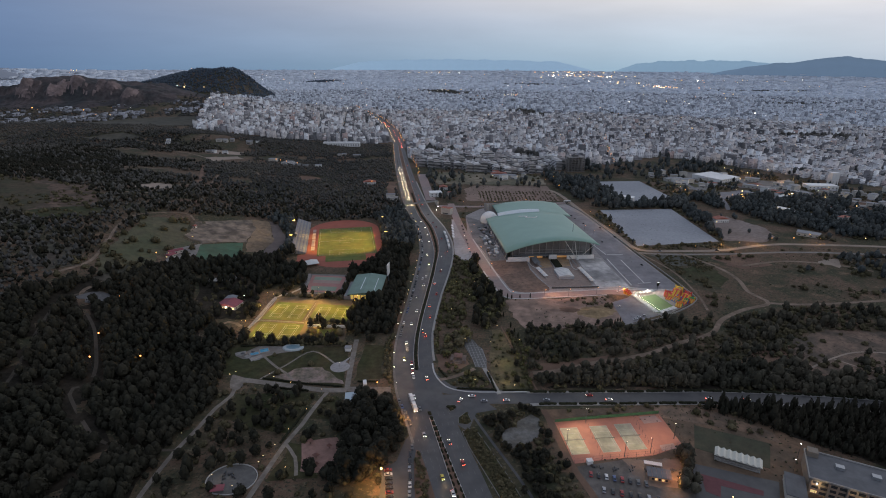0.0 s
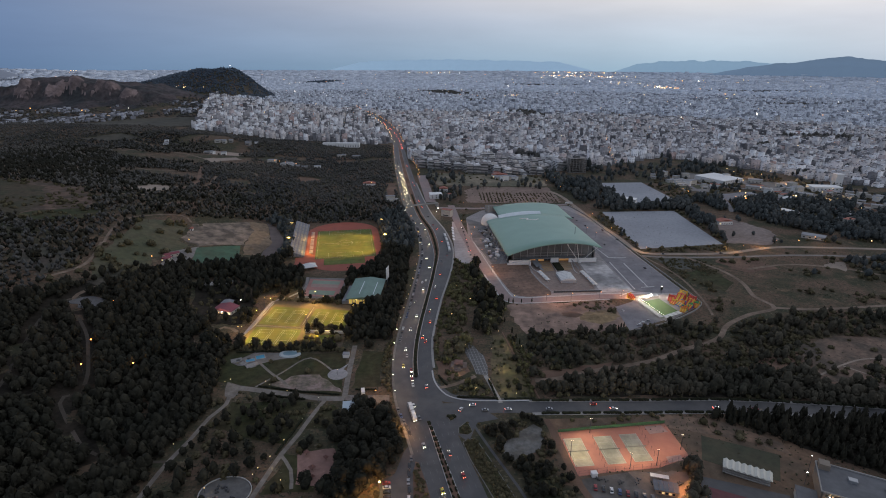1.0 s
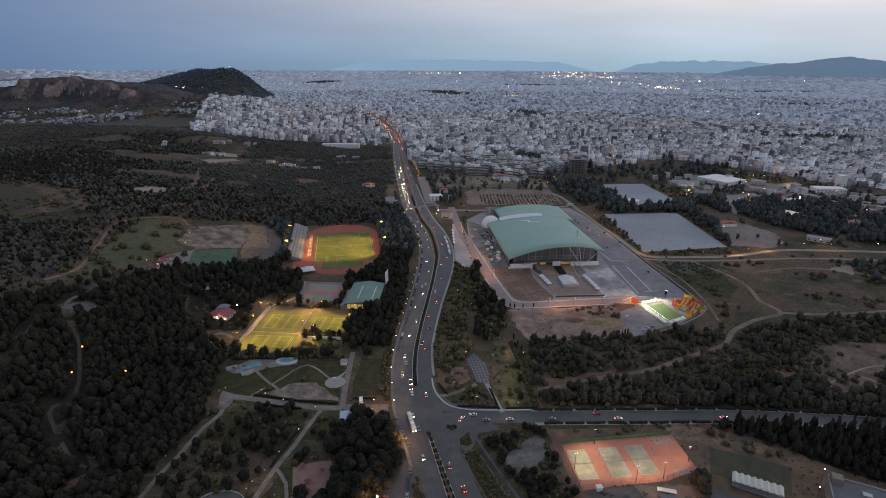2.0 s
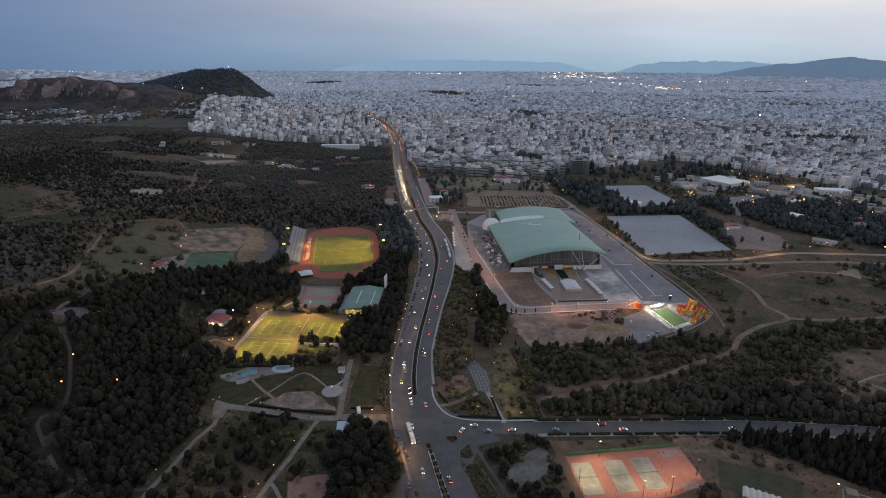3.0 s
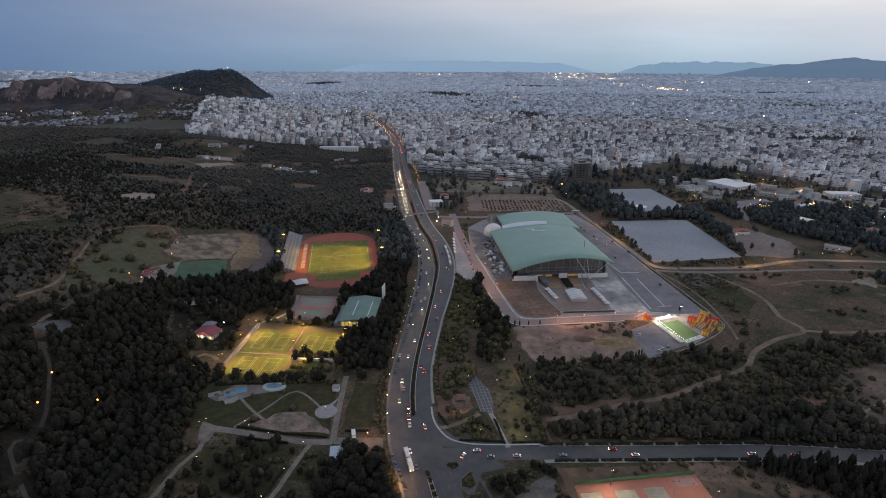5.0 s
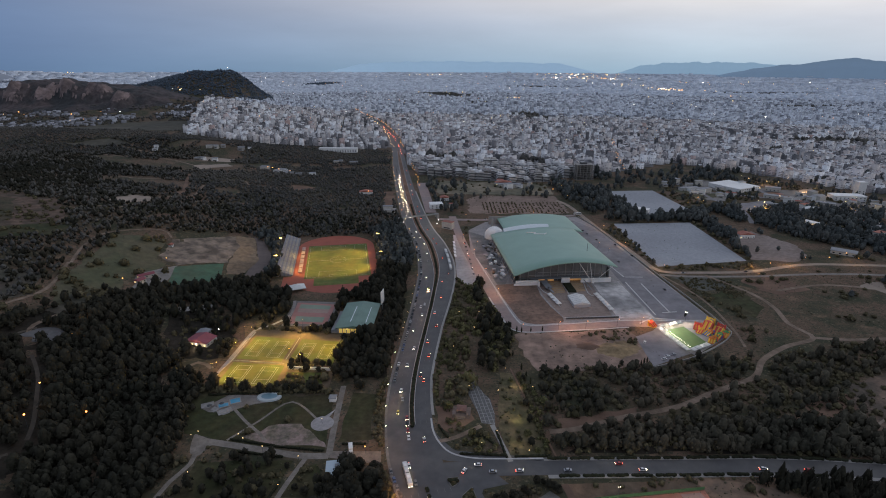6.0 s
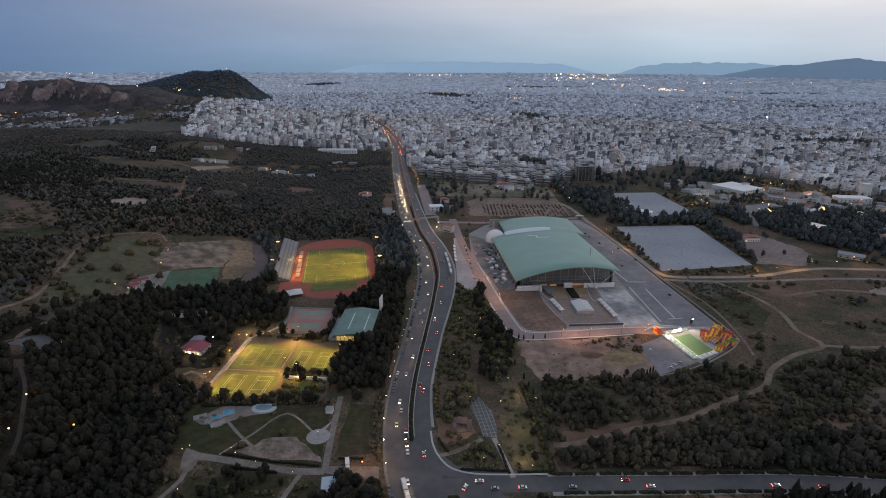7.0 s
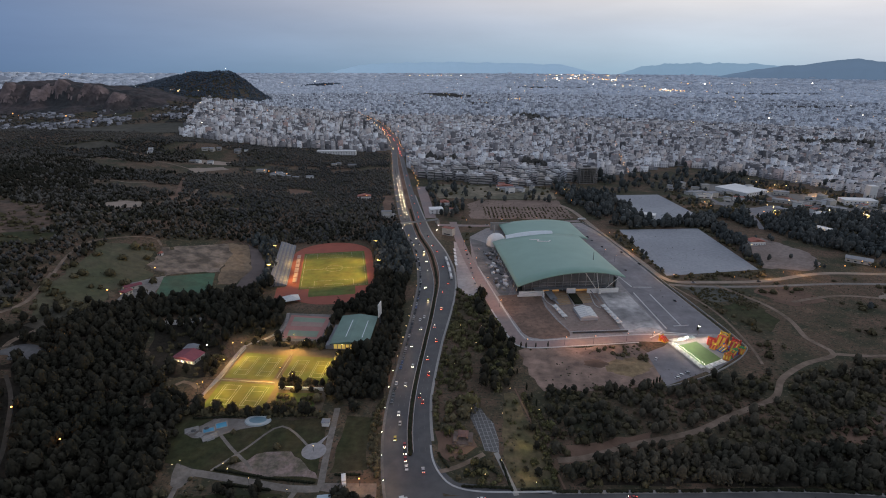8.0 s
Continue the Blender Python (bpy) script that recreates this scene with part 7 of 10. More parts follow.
# fence round the tennis ground
fence = thing("court_fence", (0, 0, 0.1), "tall wire fence with green screen round the tennis courts", "fence")
FENCE_LINE = [(71, 283), (90, 286), (121, 290), (140, 292.5), (143, 262), (122, 253), (91, 249), (75, 246), (71, 283)]
for p, q in zip(FENCE_LINE, FENCE_LINE[1:]):
    d_ = Vector(q) - Vector(p)
    n_ = max(1, int(d_.length / 4.5))
    for k in range(n_):
        s_ = Vector(p) + d_ * k / n_
        part("post", Shape().tube((s_.x, s_.y, 0), (s_.x, s_.y, 3.6), 0.05, 0.05, 5), DARK_METAL, fence)
    for h_ in (0.1, 1.8, 3.55):
        part("rail", Shape().tube((*p, h_), (*q, h_), 0.03, 0.03, 4), DARK_METAL, fence)
SCREEN = material("green_windscreen", (0.05, 0.13, 0.06), 0.9, 0.15, 0.5)
for p, q in zip(FENCE_LINE[:3], FENCE_LINE[1:4]):
    d_ = Vector(q) - Vector(p)
    part("windscreen", Shape().box((p[0] + q[0]) / 2, (p[1] + q[1]) / 2, 0.1, d_.length, 0.04, 2.0, math.degrees(math.atan2(d_.y, d_.x))), SCREEN, fence, "green cloth windscreen")
for a_, b_ in (((90, 286), (91.5, 249)), ((121.5, 290), (122.5, 253))):
    for k in range(9):
        s_ = Vector(a_).lerp(Vector(b_), k / 8)
        part("post", Shape().tube((s_.x, s_.y, 0), (s_.x, s_.y, 3.6), 0.05, 0.05, 5), DARK_METAL, fence)
    part("rail", Shape().tube((*a_, 3.55), (*b_, 3.55), 0.03, 0.03, 4), DARK_METAL, fence)
for cx_, cy_ in ((79.5, 265.8), (98.2, 267.8), (114.2, 270)):
    net = thing("tennis_net", (cx_, cy_, 0.13), "dark tennis net across the court", "net", "tennis nets", "", 5.5)
    part("mesh_band", Shape().box(0, 0, 0.25, 12.4, 0.05, 0.55), material("net_cord", (0.30, 0.30, 0.26), 0.9, 0.2), net)
    for u in (-6.3, 6.3):
        part("net_post", Shape().tube((u, 0, 0), (u, 0, 1.05), 0.05, 0.05, 5), STEEL, net)

# cafe by the tennis courts
cafe = thing("cafe", (116, 239, 0.1), "low cafe with a grey canopy and warm lit terrace", "cafe", "", "", -14)
part("wall", Shape().box(2, -2, 0, 13, 8, 3.0), material("cafe_wall", (0.34, 0.22, 0.14), 0.8, 0.1), cafe)
for k in range(5):
    part("roof_panel", Shape().box(-4.5 + k * 3.2, -1.5, 3.1 + 0.15 * (k % 2), 3.0, 10, 0.2), material("dark_panel_roof", (0.10, 0.11, 0.13), 0.5, 0.2), cafe)
for k in range(5):
    part("window", Shape().box(-2.4 + 2.2 * k, -6.05, 0.8, 1.5, 0.1, 1.4), lamp_glass("cafe_window", (1.0, 0.6, 0.25), 0.7) if k % 2 else GLASS, cafe)
part("awning", Shape().box(-1, 8.5, 2.6, 12, 3.6, 0.15), TENT_CLOTH, cafe, "white terrace awning")
for u in (-6.5, -1, 4.5):
    for v in (7, 10):
        part("post", Shape().tube((u, v, 0), (u, v, 2.6), 0.06, 0.06, 4), STEEL, cafe)
cafe.scale, cafe.location = (0.8, 0.78, 0.9), (117.5, 237.5, 0.1)
rngk = random.Random(9)
for k in range(24):
    x, y = rngk.uniform(84, 134), rngk.uniform(240, 250)
    if y > 246 + (x - 84) * 0.06 or (100 < x < 118 and y < 250 and y > 244):
        continue
    t = thing("cafe_table", (x, y, 0.1), "small dark round cafe table with chairs", "table", "cafe tables")
    part("tabletop", Shape().tube((0, 0, 0.7), (0, 0, 0.75), 0.55, 0.55, 9), DARK_METAL, t)
    part("pedestal", Shape().tube((0, 0, 0), (0, 0, 0.7), 0.06, 0.06, 5), DARK_METAL, t)
    for a in range(3):
        part("chair", Shape().box(math.cos(a * 2.1) * 1.0, math.sin(a * 2.1) * 1.0, 0, 0.5, 0.5, 0.45).box(math.cos(a * 2.1) * 1.25, math.sin(a * 2.1) * 1.25, 0.45, 0.4, 0.1, 0.45, math.degrees(a * 2.1) + 90), DARK_METAL, t)
bulb_light((129, 236, 5), (1.0, 0.40, 0.14), 4200)
bulb_light((112, 246, 5), (1.0, 0.6, 0.3), 500)
bulb_light((124, 226, 5), (1.0, 0.5, 0.2), 800)
hut = thing("court_hut", (83.5, 246.5, 0.1), "small white hut at the corner of the courts", "hut", "", "", 8)
part("wall", Shape().box(0, 0, 0, 3, 2.6, 2.4), WHITE, hut)
part("roof", Shape().box(0, 0, 2.4, 3.4, 3, 0.15), TENT_CLOTH, hut)
# spectator stand with a pleated white roof
st = thing("covered_stand", (167, 246.5, 0.1), "spectator stand with a pleated white roof", "grandstand", "", "", -28)
for k in range(8):
    x = -10.5 + 3 * k
    part("roof_bay", Shape().add([(x - 1.5, -3.5, 4.2), (x + 1.5, -3.5, 4.2), (x + 1.5, 3.5, 4.9), (x - 1.5, 3.5, 4.9), (x, -3.5, 5.3), (x, 3.5, 6.0)], [(0, 1, 4), (1, 2, 5, 4), (2, 3, 5), (3, 0, 4, 5)]), material("pale_pleated_roof", (0.60, 0.58, 0.50), 0.6, 0.08), st)
for k in range(9):
    part("post", Shape().tube((-12 + 3 * k, 3.3, 0), (-12 + 3 * k, 3.3, 4.8), 0.09, 0.09, 5), STEEL, st)
for k in range(4):
    part("bench_step", Shape().box(0, 2.6 - k * 1.4, 0, 23, 1.4, 2.0 - 0.5 * k), CONCRETE, st)

# big concrete building at the south-east
bb = thing("college_building", (228, 222, 0), "large flat-roofed concrete building with lit lamps", "building", "", "", -27)
part("wall", Shape().box(0, 0, 0, 66, 24, 9), material("tan_concrete", (0.23, 0.19, 0.15), 0.85, 0.15, 0.2), bb)
part("roof", Shape().box(0, 0, 9, 67, 25, 0.4), material("dark_felt_roof", (0.12, 0.12, 0.125), 0.85, 0.2, 0.2), bb, "flat grey roof")
part("parapet", Shape().box(0, -12.2, 9.4, 67, 0.5, 0.7).box(0, 12.2, 9.4, 67, 0.5, 0.7).box(-33.2, 0, 9.4, 0.5, 24, 0.7).box(33.2, 0, 9.4, 0.5, 24, 0.7), CONCRETE, bb)
for fl in range(3):
    for k in range(16):
        part("window", Shape().box(-30 + 4 * k, -12.05, 0.8 + 3 * fl, 3.0, 0.12, 1.6), GLASS if (k * 7 + fl * 3) % 11 else lamp_glass("lit_college_window", (1.0, 0.72, 0.35), 0.5), bb)
for k in range(9):
    part("pier", Shape().box(-32 + 8 * k, -12.6, 0, 0.9, 1.2, 9), MATS["tan_concrete"], bb)
for k in range(3):
    part("roof_unit", Shape().box(-18 + 16 * k, 3, 9.4, 4, 3, 1.6), STEEL, bb)
part("stair_tower", Shape().box(-30, 9, 9.4, 5, 5, 3.2), MATS["tan_concrete"], bb)
an = thing("college_annexe", (186, 225, 0), "low grey-roofed annexe of the concrete building", "building", "", "", -27)
part("wall", Shape().box(0, 0, 0, 9, 18, 5), PLASTER, an)
part("roof", Shape().box(0, 0, 5, 9.6, 18.6, 0.4), MATS["dark_felt_roof"], an)
for k in range(4):
    part("window", Shape().box(-3.3 + 2.2 * k, -9.05, 1.2, 1.5, 0.12, 1.6), GLASS, an)
for x, y, z, r, g in ((203.5, 250.5, 11, 0.3, COOL), (195.5, 241, 8, 0.3, COOL), (196, 224, 7, 0.35, COOL), (207, 216, 4, 0.22, YELLOW_GLASS), (209.5, 215, 4, 0.22, YELLOW_GLASS), (212, 214, 4, 0.22, YELLOW_GLASS), (149, 217, 5, 0.3, WARM), (183, 213, 4, 0.4, COOL)):
    lamp_post(x, y, z, g, "lit lamp on a post by the concrete building", "college lamps", 0, 0, r)
for x, y, w in ((196, 222, 500), (210, 213, 500), (194, 243, 300)):
    bulb_light((x, y, 7), (1.0, 0.62, 0.28), w)

# ---- buildings around ----
for x, y, w, l, h, tr, lb in ((-258, 1372, 92, 14, 9, 0, "long low white school building"), (528, 1028, 56, 62, 7, 28, "large white-roofed shed among trees"), (300, 858, 24, 14, 6, -30, "white greenhouse-like shed among trees"), (275, 878, 14, 12, 5, -10, "white low shed among trees"), (676, 946, 50, 22, 8, -6, "white long flat-roofed building"), (560, 952, 34, 12, 5, -38, "grey low building among dark trees"), (440, 1012, 36, 12, 5, 12, "grey low building among dark trees"), (590, 1012, 24, 14, 6, -30, "grey low building among dark trees"), (518, 792, 26, 12, 5, -62, "white-roofed low building with lit yard"), (480, 672, 26, 14, 4, -38, "grey flat-roofed shed among trees"), (600, 770, 20, 12, 5, -40, "grey flat-roofed shed among trees"), (610, 900, 26, 12, 6, -40, "pale flat-roofed building among trees"), (-13, 880, 20, 16, 7, 10, "white house by the avenue"), (718, 976, 13, 12, 24, 0, "tall white narrow tower block"), (120, 1030, 40, 14, 6, 0, "low villa with lit windows")):
    b = thing("flat_building", (x, y, float(land(x, y))), lb, "building", "scattered buildings", "", tr)
    part("wall", Shape().box(0, 0, -1, w, l, h + 1), WHITE if "white" in lb else PLASTER, b)
    part("roof", Shape().box(0, 0, h, w + 0.8, l + 0.8, 0.4), WHITE if "white" in lb else GREY_ROOF, b)
    for k in range(max(2, int(w / 6))):
        for fl in range(max(1, int(h / 3.2))):
            if fl < 3:
                part("window", Shape().box(-w / 2 + w * (k + 0.5) / max(2, int(w / 6)), -l / 2 - 0.04, 1 + 3.1 * fl, 2.2, 0.12, 1.4), GLASS, b)
rngk = random.Random(33)
for cx_, cy_, n_ in ((-480, 1165, 3), (-330, 1104, 5), (-290, 1090, 4), (-230, 1405, 4), (-590, 1240, 2), (-480, 1270, 7), (-200, 1240, 3)):
    for _ in range(n_):
        x, y = cx_ + rngk.uniform(-45, 45), cy_ + rngk.uniform(-10, 10)
        b = thing("wood_house", (x, y, float(land(x, y))), "small pale flat-roofed house in the wood", "house", "houses in the wood", "", rngk.uniform(-20, 20))
        w_, l_, h_ = rngk.uniform(8, 18), rngk.uniform(7, 10), rngk.uniform(3.5, 6.5)
        part("wall", Shape().box(0, 0, -1, w_, l_, h_ + 1), rngk.choice([PLASTER, CONCRETE, WHITE]), b)
        part("roof", Shape().box(0, 0, h_, w_ + 0.6, l_ + 0.6, 0.3), GREY_ROOF, b)
        part("window", Shape().box(0, -l_ / 2 - 0.04, 1, w_ * 0.6, 0.1, 1.3), GLASS, b)
rngk = random.Random(77)
for cx_, cy_, n_ in ((470, 985, 10), (600, 950, 12), (560, 900, 8), (520, 1040, 9), (680, 900, 8), (740, 900, 8), (650, 860, 6), (690, 820, 6), (560, 760, 4), (620, 800, 4), (440, 1040, 5), (40, 905, 1), (130, 1040, 5), (-60, 830, 4), (5, 760, 1)):
    for _ in range(n_):
        x, y = cx_ + rngk.uniform(-38, 38) * (0.4 if cx_ < 20 else 1), cy_ + rngk.uniform(-30, 30)
        if cx_ == -60:
            x = -78 + rngk.uniform(-8, 4)
        w_, l_, h_ = rngk.uniform(7, 16), rngk.uniform(6, 11), rngk.choice([3.4, 6.4, 6.4, 9.6])
        b = thing("district_house", (x, y, float(land(x, y))), "small pale flat-roofed house among dark trees", "house", "district houses", "", rngk.uniform(-40, 30))
        part("wall", Shape().box(0, 0, -1, w_, l_, h_ + 1), rngk.choice([WHITE, PLASTER, PLASTER]), b)
        part("roof", Shape().box(0, 0, h_, w_ + 0.6, l_ + 0.6, 0.3), rngk.choice([GREY_ROOF, GREY_ROOF, TILE_ROOF, CONCRETE]), b)
        part("window", Shape().box(0, -l_ / 2 - 0.04, 1, w_ * 0.6, 0.1, 1.3), GLASS, b)
for x, y in ((-335, 1100), (-322, 1098), (-300, 1096), (-345, 1104), (-300, 1410), (-130, 960)):
    lamp_post(x, y, 7.0, SODIUM, "street lamp glowing orange in the wood", "wood lamps", 0, 0, 0.7)
tower = thing("unfinished_tower", (272, 1108, 0), "bare concrete frame of an unfinished tower", "tower", "", "", 8)
for fl in range(9):
    part("floor_slab", Shape().box(0, 0, fl * 3.6, 36, 24, 0.5), material("raw_concrete", (0.24, 0.225, 0.21), 0.9, 0.15), tower)
for u in range(6):
    for v in range(3):
        part("column", Shape().box(-17 + 6.8 * u, -11 + 11 * v, 0, 0.9, 0.9, 29), MATS["raw_concrete"], tower)
part("core", Shape().box(0, 2, 0, 12, 8, 32), material("dark_core", (0.07, 0.07, 0.07), 0.9, 0.2), tower)
for x, y, w, l, lb in ((-135, 968, 22, 12, "long red-roofed house among trees"), (0, 930, 14, 12, "red-roofed house by the avenue"), (395, 736, 20, 11, "low shed with red and blue roof"), (110, 1052, 30, 12, "red-roofed villa by the city"), (566, 868, 20, 11, "white-roofed shed among trees")):
    gabled("house", (x, y, float(land(x, y))), w, l, 5, 7.5, 5, WHITE, TENT_CLOTH if "white-roofed" in lb else TILE_ROOF, lb, "house", 1)
for x, y in ((480, 870), (485, 864), (490, 857), (495, 851), (560, 940), (645, 905), (720, 800), (440, 640), (530, 640), (512, 900), (580, 860), (620, 850), (210, 1010), (190, 985), (560, 1000), (705, 900), (680, 930), (250, 900), (205, 935), (511, 864), (508, 894), (507, 909), (579, 874), (606, 851), (620, 852), (656, 873), (619, 810), (635, 800), (664, 1090), (605, 1058), (624, 1054), (586, 1113), (586, 1085), (418, 928), (417, 905), (470, 655)):
    lamp_post(x, y, 7.0, WARM if x > 500 else SODIUM, "street lamp lit among dark trees", "district lamps", 0, 0, 0.55)
for x, y, w in ((508, 782, 2500), (640, 992, 30000), (470, 640, 2500), (210, 1000, 9000), (488, 858, 14000), (579, 872, 9000), (620, 850, 12000), (418, 922, 9000), (606, 1058, 9000), (655, 868, 5000)):
    bulb_light((x, y, 9), (1.0, 0.6, 0.25), w)
slab([(640, 1016), (672, 1030), (653, 974), (622, 962)], 0.08, PALE_DIRT, "lit_yard", "tan lit yard at the city's edge", "yard")
slab(wobbly([(382, 738), (418, 761), (443, 700), (425, 655), (401, 641), (358, 650)], 3, 91), 0.06, material("shed_yard_earth", (0.22, 0.175, 0.155), 0.95, 0.3, 0.2, tint=(0.17, 0.13, 0.11)), "shed_yard", "pale earthen yard round sheds", "yard", clear=False)

for k, (o, mt, lb) in enumerate((([(464, 908), (534, 934), (530, 880), (470, 856)], LOT_ASPHALT, "grey asphalt yard lit by lamps"), ([(430, 992), (500, 992), (468, 932), (424, 940)], MATS["dull_gravel_yard"], "pale gravel yard among trees"), ([(571, 1034), (634, 1012), (612, 948), (556, 962)], ASPHALT, "grey asphalt yard among buildings"), ([(498, 1102), (545, 1080), (560, 1034), (502, 1002), (462, 1016)], MATS["dull_gravel_yard"], "dull gravel yard below the blocks"), ([(676, 960), (700, 940), (668, 886), (640, 905)], ASPHALT, "grey asphalt yard among buildings"), ([(538, 985), (588, 1000), (600, 950), (560, 922)], DIRT, "bare earthen yard among trees"), ([(408, 1008), (468, 1018), (480, 962), (430, 950)], MATS["meadow_grass"], "dull grassy yard among trees"), ([(600, 955), (628, 962), (652, 900), (632, 880)], ASPHALT, "grey asphalt street among buildings"), ([(500, 800), (540, 812), (548, 780), (512, 765)], PAVING, "pale paved yard among dark trees"), ([(640, 860), (700, 850), (690, 800), (640, 810)], DIRT, "bare earthen yard among trees"))):
    slab(wobbly(o, 2.5, 140 + k, 12), 0.07 + 0.008 * k, mt, "district_yard", lb, "yard")
for pts in ([(436, 1075), (452, 1007), (452, 940), (464, 880), (440, 800)], [(452, 1000), (571, 944), (626, 894), (720, 830)], [(543, 1078), (566, 1020), (560, 950)], [(640, 1010), (600, 930), (560, 880), (540, 850)]):
    track(pts, 7.0, 0.16, LOT_ASPHALT, "district_street", "grey asphalt street among trees and buildings", "road")
# footbridge with canopies over the avenue
fb = thing("footbridge", (-37, 808, 0), "slim grey footbridge across the avenue", "bridge", "", "", 24)
part("deck", Shape().box(0, 0, 5.6, 62, 2.4, 0.5), GREY_ROOF, fb)
for v in (-1.5, 1.5):
    part("railing", Shape().box(0, v, 6.2, 62, 0.08, 1.2), STEEL, fb)
for u in (-29, 2, 29):
    part("pier", Shape().tube((u, 0, 0), (u, 0, 5.6), 0.7, 0.7, 8), CONCRETE, fb)
for u in (-31, 31):
    part("stair_tower", Shape().box(u, 4, 0, 2.4, 9, 5.6), CONCRETE, fb)
for x, y in ((-57, 778), (-8, 790), (-10, 770), (-60, 800)):
    lamp_post(x, y, 6, COOL, "bright white lamp at the footbridge stop", "footbridge lamps", 0, 0, 0.5)
for x, y in ((-161, 466), (-165, 440), (-168, 410), (-112, 470)):
    bulb_light((x, y, 5.5), (1.0, 0.62, 0.18), 1700)
    lamp_post(x, y, 5.0, YELLOW_GLASS, "yellow lamp glowing beside the small pitches", "pitch lamps", 0, 0, 0.25)
bulb_light((-57, 780, 7), (1.0, 0.85, 0.6), 7000)
bulb_light((-9, 785, 7), (1.0, 0.9, 0.75), 7000)
for k in range(5):
    c = thing("stop_shelter", (12.5 + 0.2 * k, 640 - 12 * k + 60, 0.1), "white roofed bus shelter", "shelter", "bus shelters", "", 6)
    part("roof", Shape().box(0, 0, 2.6, 2.6, 9, 0.25), WHITE, c)
    for v in (-4, 4):
        part("post", Shape().tube((1, v, 0), (1, v, 2.6), 0.08, 0.08, 5), STEEL, c)
bill = thing("billboard", (-56, 512, 0), "white billboard on a post beside the avenue", "billboard", "", "", 80)
part("board", Shape().box(0, 0, 7, 9, 0.6, 12), WHITE, bill)
part("post", Shape().tube((0, 0, 0), (0, 0, 7), 0.5, 0.4, 8), STEEL, bill)

# low stone pavilion in the garden bed
gp = thing("garden_pavilion", (12, 358, 0.06), "low brown stone pavilion with stepped wings", "pavilion", "", "", -6)
STONE = material("brown_garden_stone", (0.17, 0.125, 0.105), 0.9, 0.3, 0.5)
part("platform", Shape().box(0, 0, 0, 12, 12, 0.5), STONE, gp)
part("roof", Shape().box(0, 1.5, 2.6, 6.4, 6.4, 0.3).box(0, 1.5, 2.9, 5, 5, 0.5, 0, 0.5), material("dull_red_pavilion_roof", (0.19, 0.10, 0.08), 0.85, 0.25, 0.5), gp)
for u in (-2.7, 2.7):
    for v in (-1.2, 4.2):
        part("column", Shape().box(u, v, 0.5, 0.5, 0.5, 2.1), STONE, gp)
for u in (-4.6, 4.6):
    part("wing", Shape().box(u, -2.5, 0.5, 2.4, 5.5, 1.1).box(u, -3.5, 1.6, 2.0, 3.0, 0.5), STONE, gp)
part("stair", Shape().box(0, -5.0, 0.5, 4, 1.6, 0.3).box(0, -6.4, 0, 4, 1.4, 0.4), STONE, gp)

# playground pieces
for x, y, r in ((-72, 250, 2.4), (-66, 258, 1.8), (-78, 262, 2.0), (-70, 243, 1.6)):
    t = thing("play_hut", (x, y, 0.05), "small reddish playground shelter", "play hut")
    part("roof", Shape().tube((0, 0, 2.2), (0, 0, 3.6), r, 0.2, 4), material("brown_play_roof", (0.16, 0.075, 0.06), 0.8, 0.2), t)
    part("post", Shape().tube((0, 0, 0), (0, 0, 2.2), 0.15, 0.15, 6), BARK, t)
rim = Shape()
for k in range(36):
    a = k * math.pi / 18
    rim.box(-114 + 13.4 * math.cos(a), 233 + 11.4 * math.sin(a), 0, 2.2, 0.4, 0.55, math.degrees(math.atan2(11.4 * math.cos(a), -13.4 * math.sin(a))))
setting("yard_rim", rim, KERB, "low pale wall round the yard", "wall")
rngk = random.Random(12)
for k in range(9):
    t = thing("play_figure", (-114 + rngk.uniform(-6, 6), 234 + rngk.uniform(-5, 4), 0.12), "small dark play apparatus in the yard", "play equipment", "play equipment", "", rngk.uniform(0, 180))
    part("frame", Shape().box(0, 0, 0, 2.2, 1.0, 1.1, 0, 0.6), DARK_METAL, t)
rp = thing("play_shelter", (-118, 224, 0.12), "crimson canopy at the edge of the yard", "canopy", "", "", 10)
part("canopy", Shape().box(0, 0, 2.6, 7, 5, 0.3, 0, 0.8), CRIMSON_ROOF, rp)
for u in (-3, 3):
    part("post", Shape().tube((u, 0, 0), (u, 0, 2.6), 0.1, 0.1, 5), STEEL, rp)

# ---- hedges along the street and median ----


def hedge(x, y, l, w, h, turn, label, group):
    rr = random.Random(int(x * 31 + y * 7))
    t = tagged(new("hedge"), label, "hedge", group)
    t.matrix_world = pose(x, y, 0.05, 0, 0, turn)
    s = Shape()
    n = max(3, int(l / 0.9))
    for i in range(n):
        u = -l / 2 + l * (i + 0.5) / n
        s.ball(u + rr.uniform(-.2, .2), rr.uniform(-.15, .15) * w, h * 0.45, w * rr.uniform(0.5, 0.62), h / w * rr.uniform(0.85, 1.15), 4, 6)
    part("foliage", s, HEDGE, t)
    return t


